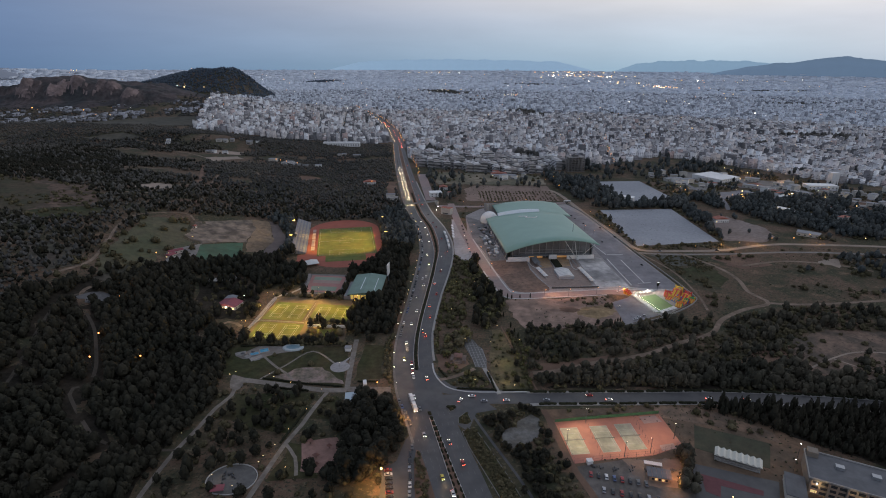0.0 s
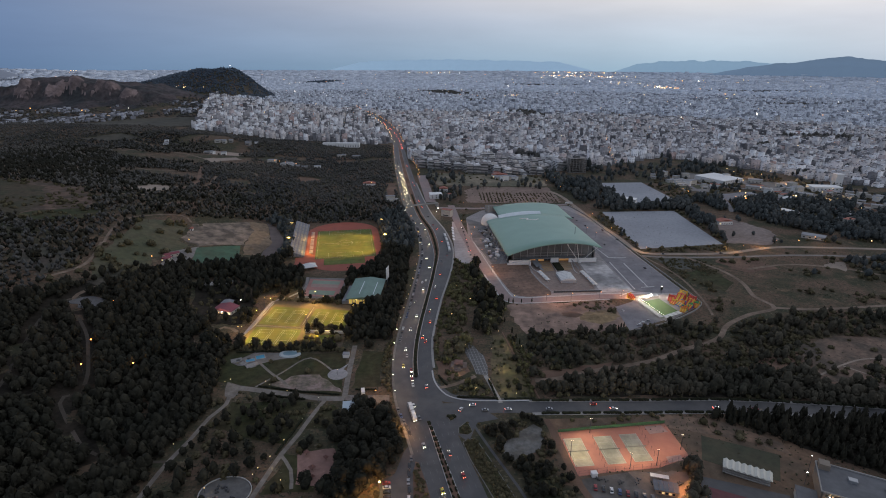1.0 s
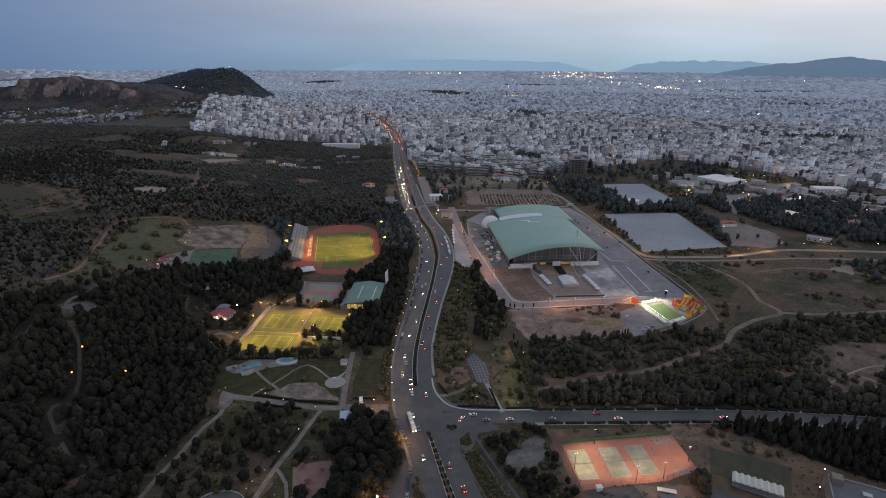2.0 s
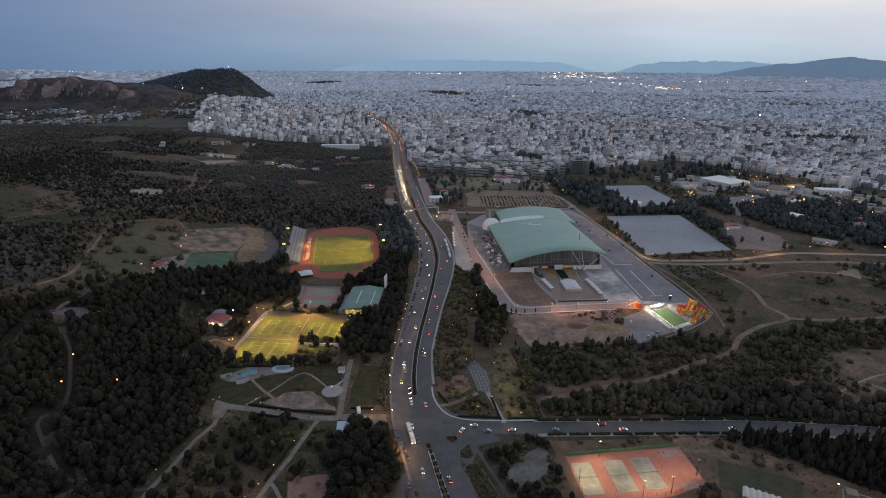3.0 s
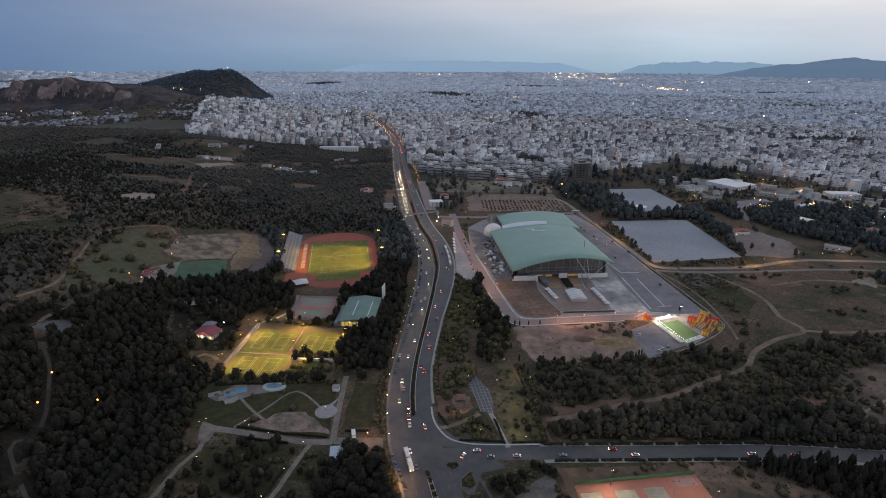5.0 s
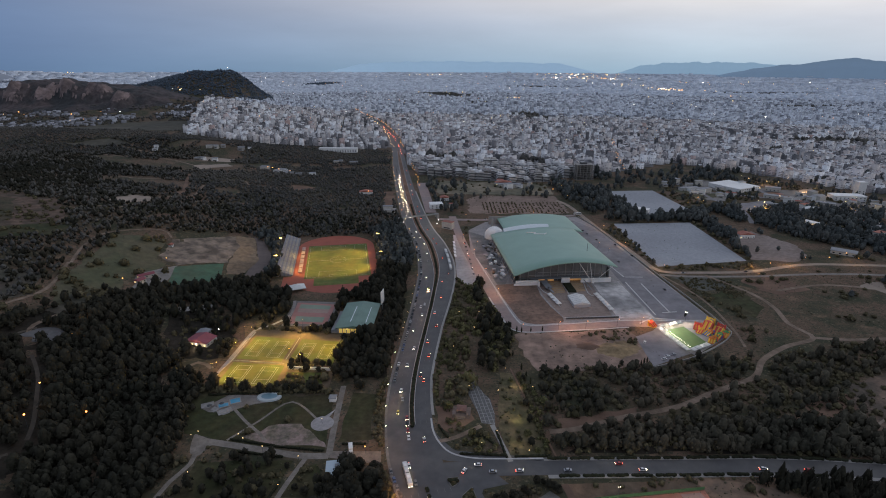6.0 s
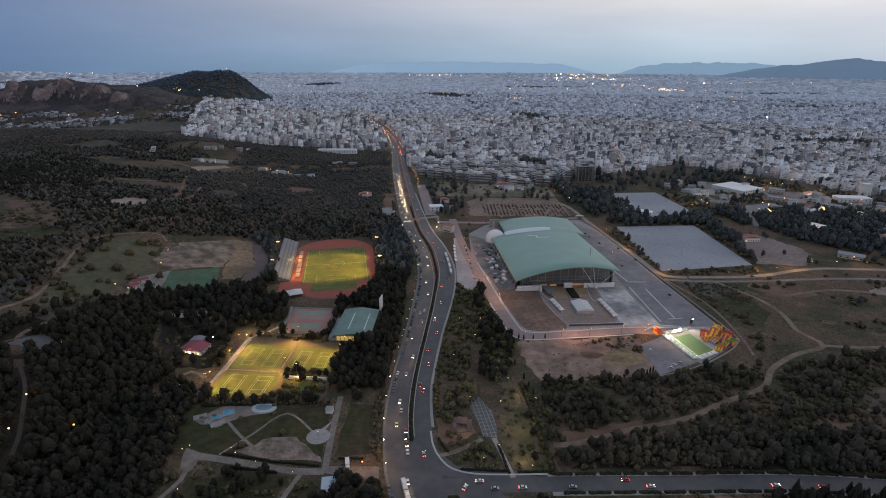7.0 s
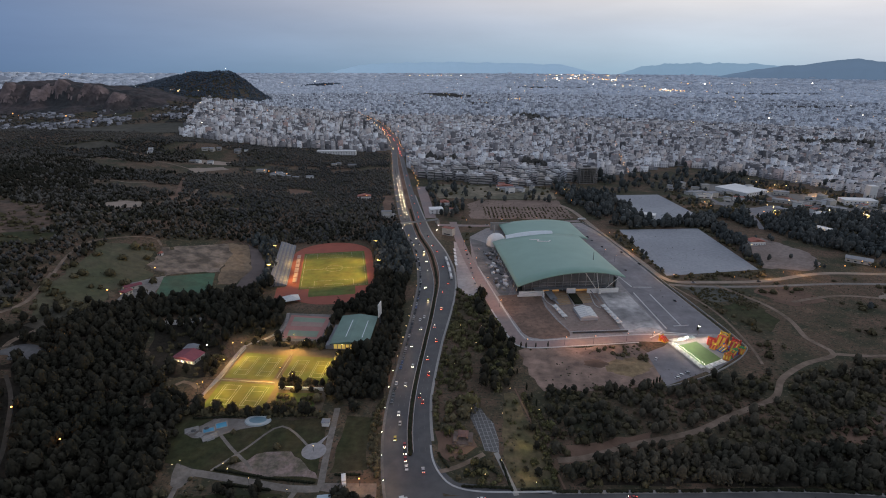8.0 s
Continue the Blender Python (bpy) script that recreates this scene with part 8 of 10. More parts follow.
for side, off in (("north", -7.5), ("south", 6.3)):
    ln = offset(sd, off)
    for k in range(22):
        x0 = 66 + k * 13.4 + (0 if off < 0 else 4)
        if off > 0 and x0 > 205 or x0 > 300:
            continue
        i = int(np.argmin(abs(ln[:, 0] - x0)))
        d = ln[min(i + 1, len(ln) - 1)] - ln[i - 1]
        hedge(float(x0), float(np.interp(x0, ln[:, 0], ln[:, 1])), 11.2, 2.0, 1.5, math.degrees(math.atan2(d[1], d[0])), "clipped dark hedge along the side street", "street hedges")
for (x0, y0), (x1, y1) in (((-128, 330.5), (-100, 325)), ((-100, 324.5), (-70, 321)), ((-122, 320), (-92, 315.5)), ((-88, 296), (-96, 262)), ((-60, 327), (-46, 327)), ((-160, 376), (-110, 379)), ((-104, 379), (-76, 381)), ((10, 319), (36, 318)), ((42, 317), (62, 318)), ((37, 316), (33, 340)), ((-3, 345), (3, 333)), ((12, 326), (24, 336)), ((24, 336), (32, 326))):
    hedge((x0 + x1) / 2, (y0 + y1) / 2, math.hypot(x1 - x0, y1 - y0), 1.6, 1.2, math.degrees(math.atan2(y1 - y0, x1 - x0)), "dark clipped hedge beside a park path", "park hedges")
hedge(5.8, 297.8, 5, 2.6, 1.4, 2, "dark hedge on a traffic island", "island hedges")
arc = np.concatenate([[0], np.cumsum(np.linalg.norm(np.diff(av, axis=0), axis=1))])
y_of = av[:, 1]
s_now = float(np.interp(150, y_of, arc))
while True:
    c = np.array([np.interp(s_now, arc, av[:, 0]), np.interp(s_now, arc, av[:, 1])])
    if c[1] > 900:
        break
    e = np.array([np.interp(s_now + 1, arc, av[:, 0]), np.interp(s_now + 1, arc, av[:, 1])])
    if not 294 < c[1] < 345:
        near = c[1] < 300
        side_ = float(np.interp(c[1], [215, 290], [1.7, 0.4])) if near else 0.0
        for q in (-1, 1) if near else (0,):
            n_ = np.array([(e - c)[1], -(e - c)[0]]) * q * side_
            hedge(float(c[0] + n_[0]), float(c[1] + n_[1]), 3.2 if near else 9.0, 1.2 if near else 2.4, 1.3, math.degrees(math.atan2(*(e - c)[::-1])), "dark shrub bed on the avenue's median", "median shrubs")
    s_now += 5.2 if c[1] < 300 else 9.5

# ---- vehicles ----
CAR_PAINT = [material("car_white", (0.62, 0.62, 0.62), 0.3, 0.03), material("car_silver", (0.33, 0.34, 0.36), 0.3, 0.03, metal=0.4), material("car_black", (0.025, 0.025, 0.028), 0.25, 0.03), material("car_red", (0.30, 0.03, 0.03), 0.3, 0.03), material("car_blue", (0.05, 0.09, 0.20), 0.3, 0.03), material("taxi_yellow", (0.55, 0.45, 0.06), 0.35, 0.03), material("car_grey", (0.12, 0.125, 0.13), 0.3, 0.03)]
PAINT_NAME = ["white", "silver", "black", "red", "dark blue", "yellow", "grey"]
TYRE = material("tyre_rubber", (0.02, 0.02, 0.02), 0.9, 0.1)
OFF_GLASS = material("headlight_unlit", (0.5, 0.5, 0.5), 0.2, 0.05)
OFF_RED = material("tail_light_unlit", (0.25, 0.02, 0.02), 0.3, 0.05)


def car_meshes():
    prof = [(-2.15, 0.35), (-2.2, 0.75), (-1.3, 0.92), (1.5, 0.95), (2.1, 0.85), (2.15, 0.4)]
    body = Shape()
    vs = [(x, y, z) for x in (-0.88, 0.88) for y, z in prof]
    n = len(prof)
    body.add(vs, [tuple(range(n)), tuple(range(2 * n - 1, n - 1, -1))] + [(i, n + i, n + (i + 1) % n, (i + 1) % n) for i in range(n)])
    cab = [(-1.15, 0.9), (-0.45, 1.42), (0.95, 1.45), (1.65, 0.93)]
    vs = [(x * (0.84 if z < 1 else 0.68), y, z) for x in (-1, 1) for y, z in cab]
    glass = Shape().add(vs, [(0, 1, 2, 3), (7, 6, 5, 4), (0, 4, 5, 1), (2, 6, 7, 3)])
    roof = Shape().add([(-0.7, -0.5, 1.43), (0.7, -0.5, 1.43), (0.7, 1.0, 1.46), (-0.7, 1.0, 1.46), (-0.62, -0.35, 1.5), (0.62, -0.35, 1.5), (0.62, 0.9, 1.52), (-0.62, 0.9, 1.52)], [(4, 5, 6, 7), (0, 1, 5, 4), (1, 2, 6, 5), (2, 3, 7, 6), (3, 0, 4, 7)])
    wheel = Shape().tube((-0.1, 0, 0), (0.1, 0, 0), 0.31, 0.31, 10)
    return body, glass, roof, wheel


_b, _g, _r, _w = car_meshes()
CAR_BODY = [_b.mesh("body", p) for p in CAR_PAINT]
CAR_ROOF = [_r.mesh("roof", p) for p in CAR_PAINT]
CAR_GLASS = _g.mesh("window_glass", GLASS)
CAR_WHEEL = _w.mesh("wheel", TYRE)
LAMP_F = {on: Shape().box(0, 0, -0.09, 0.34, 0.06, 0.2).mesh("headlight", HEADLIGHT if on else OFF_GLASS) for on in (0, 1)}
LAMP_R = {on: Shape().box(0, 0, -0.08, 0.3, 0.08, 0.16).mesh("tail_light", TAILLIGHT if on else OFF_RED) for on in (0, 1)}


def car(x, y, heading, paint, lit=0, where="parked in a row", group="parked cars", z=0.1):
    """A car whose front looks along heading (degrees from +x)."""
    t = thing("car", (x, y, z), "%s car %s%s" % (PAINT_NAME[paint], where, " with lights on" if lit else ""), "car", group, "", heading + 90)
    new("body", CAR_BODY[paint]).parent = t
    new("window_glass", CAR_GLASS).parent = t
    if y < 560:
        new("roof", CAR_ROOF[paint]).parent = t
    for u in (-0.78, 0.78) if y < 560 else ():
        for v in (-1.35, 1.35):
            w = new("wheel", CAR_WHEEL)
            w.parent, w.location = t, (u, v, 0.31)
    for u in (-0.6, 0.6):
        f = new("headlight", LAMP_F[lit])
        f.parent, f.location = t, (u, -2.17, 0.66)
        if y < 560 or math.sin(radians(heading)) > -0.3:
            r = new("tail_light", LAMP_R[lit])
            r.parent, r.location = t, (u, 2.15, 0.7)
    return t


def on_avenue(y, off):
    i = float(np.interp(y, av[:, 1], np.arange(len(av))))
    k = int(min(len(av) - 2, i))
    d = av[k + 1] - av[k]
    d /= np.linalg.norm(d)
    p = av[k] + d * (y - av[k][1]) / max(0.2, d[1])
    return p[0] + d[1] * off, p[1] - d[0] * off, math.degrees(math.atan2(d[1], d[0]))


rngk = random.Random(21)
# traffic coming towards the viewer on the west carriageway, away on the east
for y, off, pc in ((236, -6, 5), (224, -3.5, 0), (272, -8, 1), (297, -5, 6), (310, -6, 0), (333, -3.2, 0), (340, -3.3, 3), (346, -3.4, 2), (352, -3.3, 3), (358, -9, 5), (372, -6.5, 1), (382, -8, 0), (415, -7, 1), (440, -5, 0), (470, -10, 6), (500, -6, 1), (516, -9, 0), (522, -6, 0), (560, -6, 5), (590, -11, 0), (640, -8, 1), (668, -7.5, 0)):
    x, yy, hd = on_avenue(y, off)
    car(x, yy, hd + 180, pc, 1 if int(y) % 3 else 0, "driving on the avenue", "avenue traffic")
for y, off, pc in ((244, 8, 3), (262, 5, 6), (330, 6, 1), (395, 7, 3), (402, 4.2, 2), (430, 8, 3), (452, 5, 6), (480, 9, 3), (505, 5, 0), (540, 8, 3), (580, 6, 1), (602, 12, 6), (650, 9, 3), (720, 8, 3), (760, 10, 2), (820, 8, 3), (880, 9, 6)):
    x, yy, hd = on_avenue(y, off)
    car(x, yy, hd, pc, 1, "driving on the avenue", "avenue traffic")
for y, off in ((236, -6), (310, -6), (352, -3.3), (382, -8), (440, -5), (500, -6), (560, -6), (640, -8), (700, -7.2), (760, -7.2), (830, -7.2), (880, -7), (930, -7), (985, -8), (1040, -7), (1100, -8), (1170, -7), (1250, -7), (1340, -7)):
    x, yy, hd = on_avenue(y - 3, off)
    fx, fy, _ = on_avenue(y - 16, off)
    beam((x, yy, 0.9), (fx, fy, 0.0), (1.0, 0.58, 0.26), 2200 if y < 780 else 18000, 64, 0.2)
y = 700.0
while y < 1440:
    for off in (-7.2, -11.5):
        if rngk.random() < (0.4 if y < 840 else 0.72):
            x, yy, hd = on_avenue(y + rngk.uniform(-4, 4), off)
            car(x, yy, hd + 180, rngk.choice([0, 1, 2, 6]), 1, "queuing on the avenue", "avenue traffic")
    if rngk.random() < (0.3 if y < 1150 else 0.75):
        x, yy, hd = on_avenue(y, 8.5)
        car(x, yy, hd, rngk.choice([0, 1, 2, 3, 6]), 1, "driving on the avenue", "avenue traffic")
    y += 17 if y < 860 else 11
# parked along the kerb
for y in range(395, 760, 7):
    if rngk.random() < 0.9:
        off = -float(np.interp(y, av[:, 1], wl_)) + 2.0
        x, yy, hd = on_avenue(y, off)
        car(x, yy, hd + 180, rngk.choice([0, 1, 2, 2, 6, 4]), 0, "parked along the avenue's kerb", "kerb parking")
for y in (284, 290, 296, 302, 308):
    x, yy, hd = on_avenue(y, -float(np.interp(y, av[:, 1], wl_)) - 0.6 + (308 - y) * 0.08)
    car(x, yy, hd + 180, rngk.choice([4, 2, 6, 1]), 0, "parked along the avenue's kerb", "kerb parking")
for k in range(9):
    car(-29.8 + 0.45 * k, 240 - 3.3 * k, 8, rngk.choice([2, 1, 6, 0, 2, 3]), 0, "parked nose-in on the slip road", "slip road parking")
for k in range(7):
    car(-17.6 - 0.8 * (k in (1, 2, 3)) + 0.1 * k, 259 - 6.0 * k, -86, rngk.choice([0, 6, 1, 2]), 0, "parked on the slip road", "slip road parking")
for k in range(6):
    car(-22.5 + 0.2 * k, 205 - 3.0 * k, 6, rngk.choice([0, 1, 2, 3]), 0, "parked nose-in on the slip road", "slip road parking")
# side street and car parks
for x, off, hd, pc in ((20, -3, 182, 0), (28, 2.5, 2, 1), (43, 2.0, 2, 0), (100, -3, 182, 3), (112, 2, 2, 0), (70, 2, 2, 1), (180, 2, 2, 0), (205, 2.3, 2, 3), (12, 1.5, 60, 0)):
    car(x, float(np.interp(x, sd[:, 0], sd[:, 1])) - off, hd, pc, 1 if pc != 1 else 0, "driving on the side street", "street traffic")
for k in range(8):
    car(82 + 4.0 * k, 237.5 - 1.0 * k, 78, rngk.choice([0, 2, 2, 3, 6, 4]), 0, "parked beside the cafe", "cafe parking", 0.12)
for k in range(8):
    car(86 + 4.4 * k, 226 - 1.1 * k, 78, rngk.choice([1, 2, 2, 3, 6]), 0, "parked beside the cafe", "cafe parking", 0.12)
for x, y, hd, pc in ((164, 452, 60, 0), (170, 426, 20, 0), (174, 430, 20, 0), (180, 433, 30, 1), (214, 700, 100, 2), (200, 640, 95, 6), (222, 660, 100, 2), (188, 760, 110, 2), (222, 560, 95, 2), (260, 606, 0, 1), (330, 610, 5, 2), (150, 830, 10, 0), (60, 813, 5, 0), (190, 745, 100, 6), (196, 720, 100, 2)):
    car(x, y, hd, pc, 0, "parked on the grounds", "grounds parking", 0.14)
for k in range(7):
    car(474 + 6.5 * k, 862 + 3.6 * k, 60, (0, 1, 2, 6, 0, 4, 1)[k], 0, "parked in the lit yard", "yard parking", 0.14)
for k in range(10):
    car(26 + 0.9 * k - (k > 5) * 0.3, 705 - 15 * k, 100, rngk.choice([0, 1, 2, 6]), 1 if k % 3 == 0 else 0, "on the perimeter road", "perimeter traffic", 0.14)
BUS_W = material("bus_white", (0.58, 0.58, 0.57), 0.35, 0.05)


def bus(x, y, heading, cars_, lit, label):
    """A city bus; cars_: 2 for an articulated one."""
    t = thing("bus", (x, y, 0.1), label, "bus", "buses", "", heading + 90)
    for k in range(cars_):
        o = k * 9.2 - (cars_ - 1) * 4.6
        l = 8.6 if cars_ == 2 else 11.5
        part("body", Shape().box(0, o, 0.4, 2.5, l, 2.4).box(0, o, 2.8, 2.2, l - 0.6, 0.25, 0, 0.96), BUS_W, t)
        part("window_band", Shape().box(0, o, 1.5, 2.56, l - 0.5, 0.8), GLASS, t)
        part("roof_unit", Shape().box(0, o + 1, 3.05, 1.6, 2.4, 0.3), WHITE, t)
        for u in (-1.1, 1.1):
            for v in (-l * 0.3, l * 0.3):
                part("wheel", Shape().tube((u - 0.15, o + v, 0.48), (u + 0.15, o + v, 0.48), 0.48, 0.48, 10), TYRE, t)
    if cars_ == 2:
        part("bellows", Shape().box(0, 0, 0.5, 2.3, 0.8, 2.3), DARK_METAL, t)
    for u in (-0.9, 0.9):
        part("headlight", Shape().ball(u, -(8.95 if cars_ == 2 else 5.8), 0.9, 0.16, 1, 4, 6), HEADLIGHT if lit else OFF_GLASS, t)
    return t


bus(*on_avenue(303, -8.2)[:2], on_avenue(303, -8)[2] + 180, 2, 1, "white articulated city bus driving on the avenue")
for k in range(4):
    x, yy, hd = on_avenue(668 - 17 * k, 15.5)
    bus(x, yy, hd, 1, 0, "white city bus waiting at the kerb")
bus(200, 842, 10, 1, 0, "white coach parked behind the hall")

# ---- trees and scrub ----


def crown_proto(kind, leaves, seed, lobes=1):
    """A crown: soft lumpy lobes of foliage with leafy sprays standing out of them; verts and triangles, about one metre in radius."""
    rr = np.random.default_rng(seed)
    low, span, widest = {"pine": (0.40, 1.95, 1.0), "bush": (0.0, 1.0, 1.0), "conifer": (0.2, 2.5, 0.95), "cypress": (0.0, 3.4, 0.42)}[kind]

    def reach(t):
        if kind == "pine":
            return np.where(t > 0.35, np.maximum(0, 1 - np.abs((t - 0.35) / 0.65) ** 2.2), 0.55 + 0.45 * t / 0.35)
        if kind == "bush":
            return np.sqrt(np.maximum(0, 1 - t * t))
        if kind == "conifer":
            return 1 - t ** 1.3 + 0.06
        return np.sin(np.pi * (0.12 + t * 0.88)) ** 0.7

    # lobes: eight-sided balls, cut once more and crumpled
    v0 = [(1, 0, 0), (-1, 0, 0), (0, 1, 0), (0, -1, 0), (0, 0, 1), (0, 0, -1)]
    f0 = [(0, 2, 4), (2, 1, 4), (1, 3, 4), (3, 0, 4), (2, 0, 5), (1, 2, 5), (3, 1, 5), (0, 3, 5)]
    mids, f1, v1 = {}, [], [np.array(p, float) for p in v0]
    for tri in f0:
        m = []
        for i in range(3):
            key = tuple(sorted((tri[i], tri[(i + 1) % 3])))
            if key not in mids:
                mids[key] = len(v1)
                c = v1[key[0]] + v1[key[1]]
                v1.append(c / np.linalg.norm(c))
            m.append(mids[key])
        f1 += [(tri[0], m[0], m[2]), (m[0], tri[1], m[1]), (m[2], m[1], tri[2]), tuple(m)]
    ball, bf = np.array(v1), np.array(f1)
    vs, fs, o = [], [], 0
    for k in range(lobes):
        if lobes == 1:
            mid, size = np.array([0, 0, low + span * 0.45]), np.array([0.80 * widest, 0.80 * widest, 0.52 * span])
            p = ball * (1 + rr.uniform(-0.22, 0.22, (len(ball), 1)))
            t = np.clip((p[:, 2] + 1) / 2, 0, 1)
            p = p * size
            if kind in ("conifer", "cypress"):
                p[:, :2] *= (0.35 + 0.9 * reach(t))[:, None] * (0.9 if kind == "conifer" else 1.0)
        else:
            t = rr.uniform(0.15, 0.9) if k else 0.5
            a = k * 2.4 + rr.uniform(-0.4, 0.4)
            q = widest * 0.48 * float(reach(np.array(t))) * (k > 0)
            mid = np.array([q * np.cos(a), q * np.sin(a), low + span * t * 0.92])
            size = np.array([0.50, 0.50, 0.26 * span]) * rr.uniform(0.8, 1.2) * (0.7 + 0.5 * float(reach(np.array(t))))
            p = ball * (1 + rr.uniform(-0.25, 0.25, (len(ball), 1))) * size
        vs.append(p + mid)
        fs.append(bf + o)
        o += len(ball)
    # leafy sprays
    t = rr.random(leaves * 4)
    t = t[rr.random(leaves * 4) < reach(t) + 0.1][:leaves]
    n = len(t)
    a = rr.uniform(0, 2 * np.pi, n)
    q = widest * reach(t) * rr.uniform(0.72, 1.08, n)
    centre = np.stack([q * np.cos(a), q * np.sin(a), low + span * t], 1)
    out = np.stack([np.cos(a) * 0.7, np.sin(a) * 0.7, 0.3 + 0.6 * t], 1) + rr.normal(0, 0.5, (n, 3))
    out /= np.linalg.norm(out, axis=1)[:, None]
    side = np.cross(out, rr.normal(0, 1, (n, 3)))
    side /= np.linalg.norm(side, axis=1)[:, None]
    rise = np.cross(out, side)
    size = widest ** 0.5 * 0.25 * (60 / max(20, leaves)) ** 0.35 * rr.uniform(0.6, 1.35, n)[:, None]
    leaf = []
    for k in range(3):
        w = k * 2.0944 + rr.uniform(-0.5, 0.5, (n, 1))
        leaf.append(centre + size * (side * np.cos(w) + rise * np.sin(w)))
    vs.append(np.stack(leaf, 1).reshape(-1, 3))
    fs.append(np.arange(3 * n).reshape(-1, 3) + o)
    return np.concatenate(vs), np.concatenate(fs)


def tuft_proto(seed, clumps=2):
    """A small far crown or weed: a few crumpled eight-sided clumps."""
    rr = np.random.default_rng(seed)
    octa = np.array([(1, 0, 0), (-1, 0, 0), (0, 1, 0), (0, -1, 0), (0, 0, 1), (0, 0, -1)], float)
    octf = np.array([(0, 2, 4), (2, 1, 4), (1, 3, 4), (3, 0, 4), (2, 0, 5), (1, 2, 5), (3, 1, 5), (0, 3, 5)])
    vs = [octa * (1 + rr.uniform(-0.3, 0.3, (6, 1))) * np.array([0.62, 0.62, 0.55]) * k + np.array([*rr.uniform(-0.5, 0.5, 2), rr.uniform(0.4, 0.5 + 0.35 * (clumps - 2))]) for k in (1.0, 0.75, 0.6)[:clumps]]
    return np.concatenate(vs), np.concatenate([octf + 6 * k for k in range(clumps)])


def trunk_proto(sides=5):
    """A leaning trunk with three limbs, one unit of crown radius wide above."""
    s = Shape()
    s.tube((0, 0, -0.1), (0.05, 0.03, 0.55), 0.085, 0.055, sides)
    for a in (0.4, 2.4, 4.4):
        s.tube((0.05, 0.03, 0.5), (0.45 * math.cos(a), 0.45 * math.sin(a), 0.95), 0.045, 0.02, 4)
    return s


trng = np.random.default_rng(99)


def clear_of(x, y, margin=0.0):
    """Which places are free of roads, pitches and houses."""
    ok = np.ones(len(x), bool)
    for o in CLEAR:
        ok &= ~inside(o, x, y)
    for line, half in CLEAR_LINES:
        lo, hi = line.min(0) - half - 2, line.max(0) + half + 2
        c = np.where((x > lo[0]) & (x < hi[0]) & (y > lo[1]) & (y < hi[1]))[0]
        if len(c):
            dd = np.full(len(c), 1e9)
            a, b = line[:-1], line[1:]
            for p, q in zip(a, b):
                e = q - p
                t = np.clip(((x[c] - p[0]) * e[0] + (y[c] - p[1]) * e[1]) / max(1e-6, e @ e), 0, 1)
                dd = np.minimum(dd, (x[c] - p[0] - t * e[0]) ** 2 + (y[c] - p[1] - t * e[1]) ** 2)
            ok[c] &= dd > (half + margin) ** 2
    for hx, hy, rad in SOLID:
        ok &= (x - hx) ** 2 + (y - hy) ** 2 > rad * rad
    return ok


SOLID = []
for o in scene.objects:
    if o.parent is None and o.type == "EMPTY" and o.name.split(".")[0] in ("flat_building", "house", "wood_house", "tavern", "red_house", "kiosk", "covered_stand", "college_building", "college_annexe", "cafe", "tavern_annexe", "marquee_tent", "billboard", "small_hut", "unfinished_tower", "hut", "sports_hall", "grandstand"):
        pts = [o.matrix_world @ Vector(c) for ch in o.children for c in ch.bound_box]
        size = max((p - o.matrix_world.translation).to_2d().length for p in pts)
        if size < 22:
            SOLID.append((o.matrix_world.translation.x, o.matrix_world.translation.y, size * 0.85))
        else:
            xs, ys = [p.x for p in pts], [p.y for p in pts]
            a = o.matrix_world
            lx0, lx1 = min((a.inverted() @ p).x for p in pts) - 1, max((a.inverted() @ p).x for p in pts) + 1
            ly0, ly1 = min((a.inverted() @ p).y for p in pts) - 1, max((a.inverted() @ p).y for p in pts) + 1
            CLEAR.append([tuple((a @ Vector((u, v, 0))).to_2d()) for u, v in ((lx0, ly0), (lx1, ly0), (lx1, ly1), (lx0, ly1))])


def patchy(x, y, scale, seed):
    """Smooth patches between 0 and 1 over the plan."""
    return np.array([0.5 + 0.5 * noise.noise((a * scale * (0.4 if scale < 0.012 else 1), b * scale, seed)) + 0.2 * noise.noise((a * scale * 3, b * scale * 3, seed + 5)) for a, b in zip(x, y)])


def grove(outline, space, keep=1.0, patch=None, cut=0.5, margin=0.5):
    """Scattered places inside an outline, about so far apart."""
    outline = [up(p) for p in outline]
    o = np.array(outline, float)
    x0, y0 = o.min(0)
    x1, y1 = o.max(0)
    gx_, gy_ = np.meshgrid(np.arange(x0, x1, space), np.arange(y0, y1, space))
    x = (gx_ + trng.uniform(-0.48, 0.48, gx_.shape) * space).ravel()
    y = (gy_ + trng.uniform(-0.48, 0.48, gx_.shape) * space).ravel()
    m = inside(outline, x, y) & (trng.random(len(x)) < keep)
    x, y = x[m], y[m]
    if patch and len(x):
        m = patchy(x, y, patch, 3.3) > cut
        x, y = x[m], y[m]
    m = clear_of(x, y, margin)
    return np.stack([x[m], y[m]], 1)


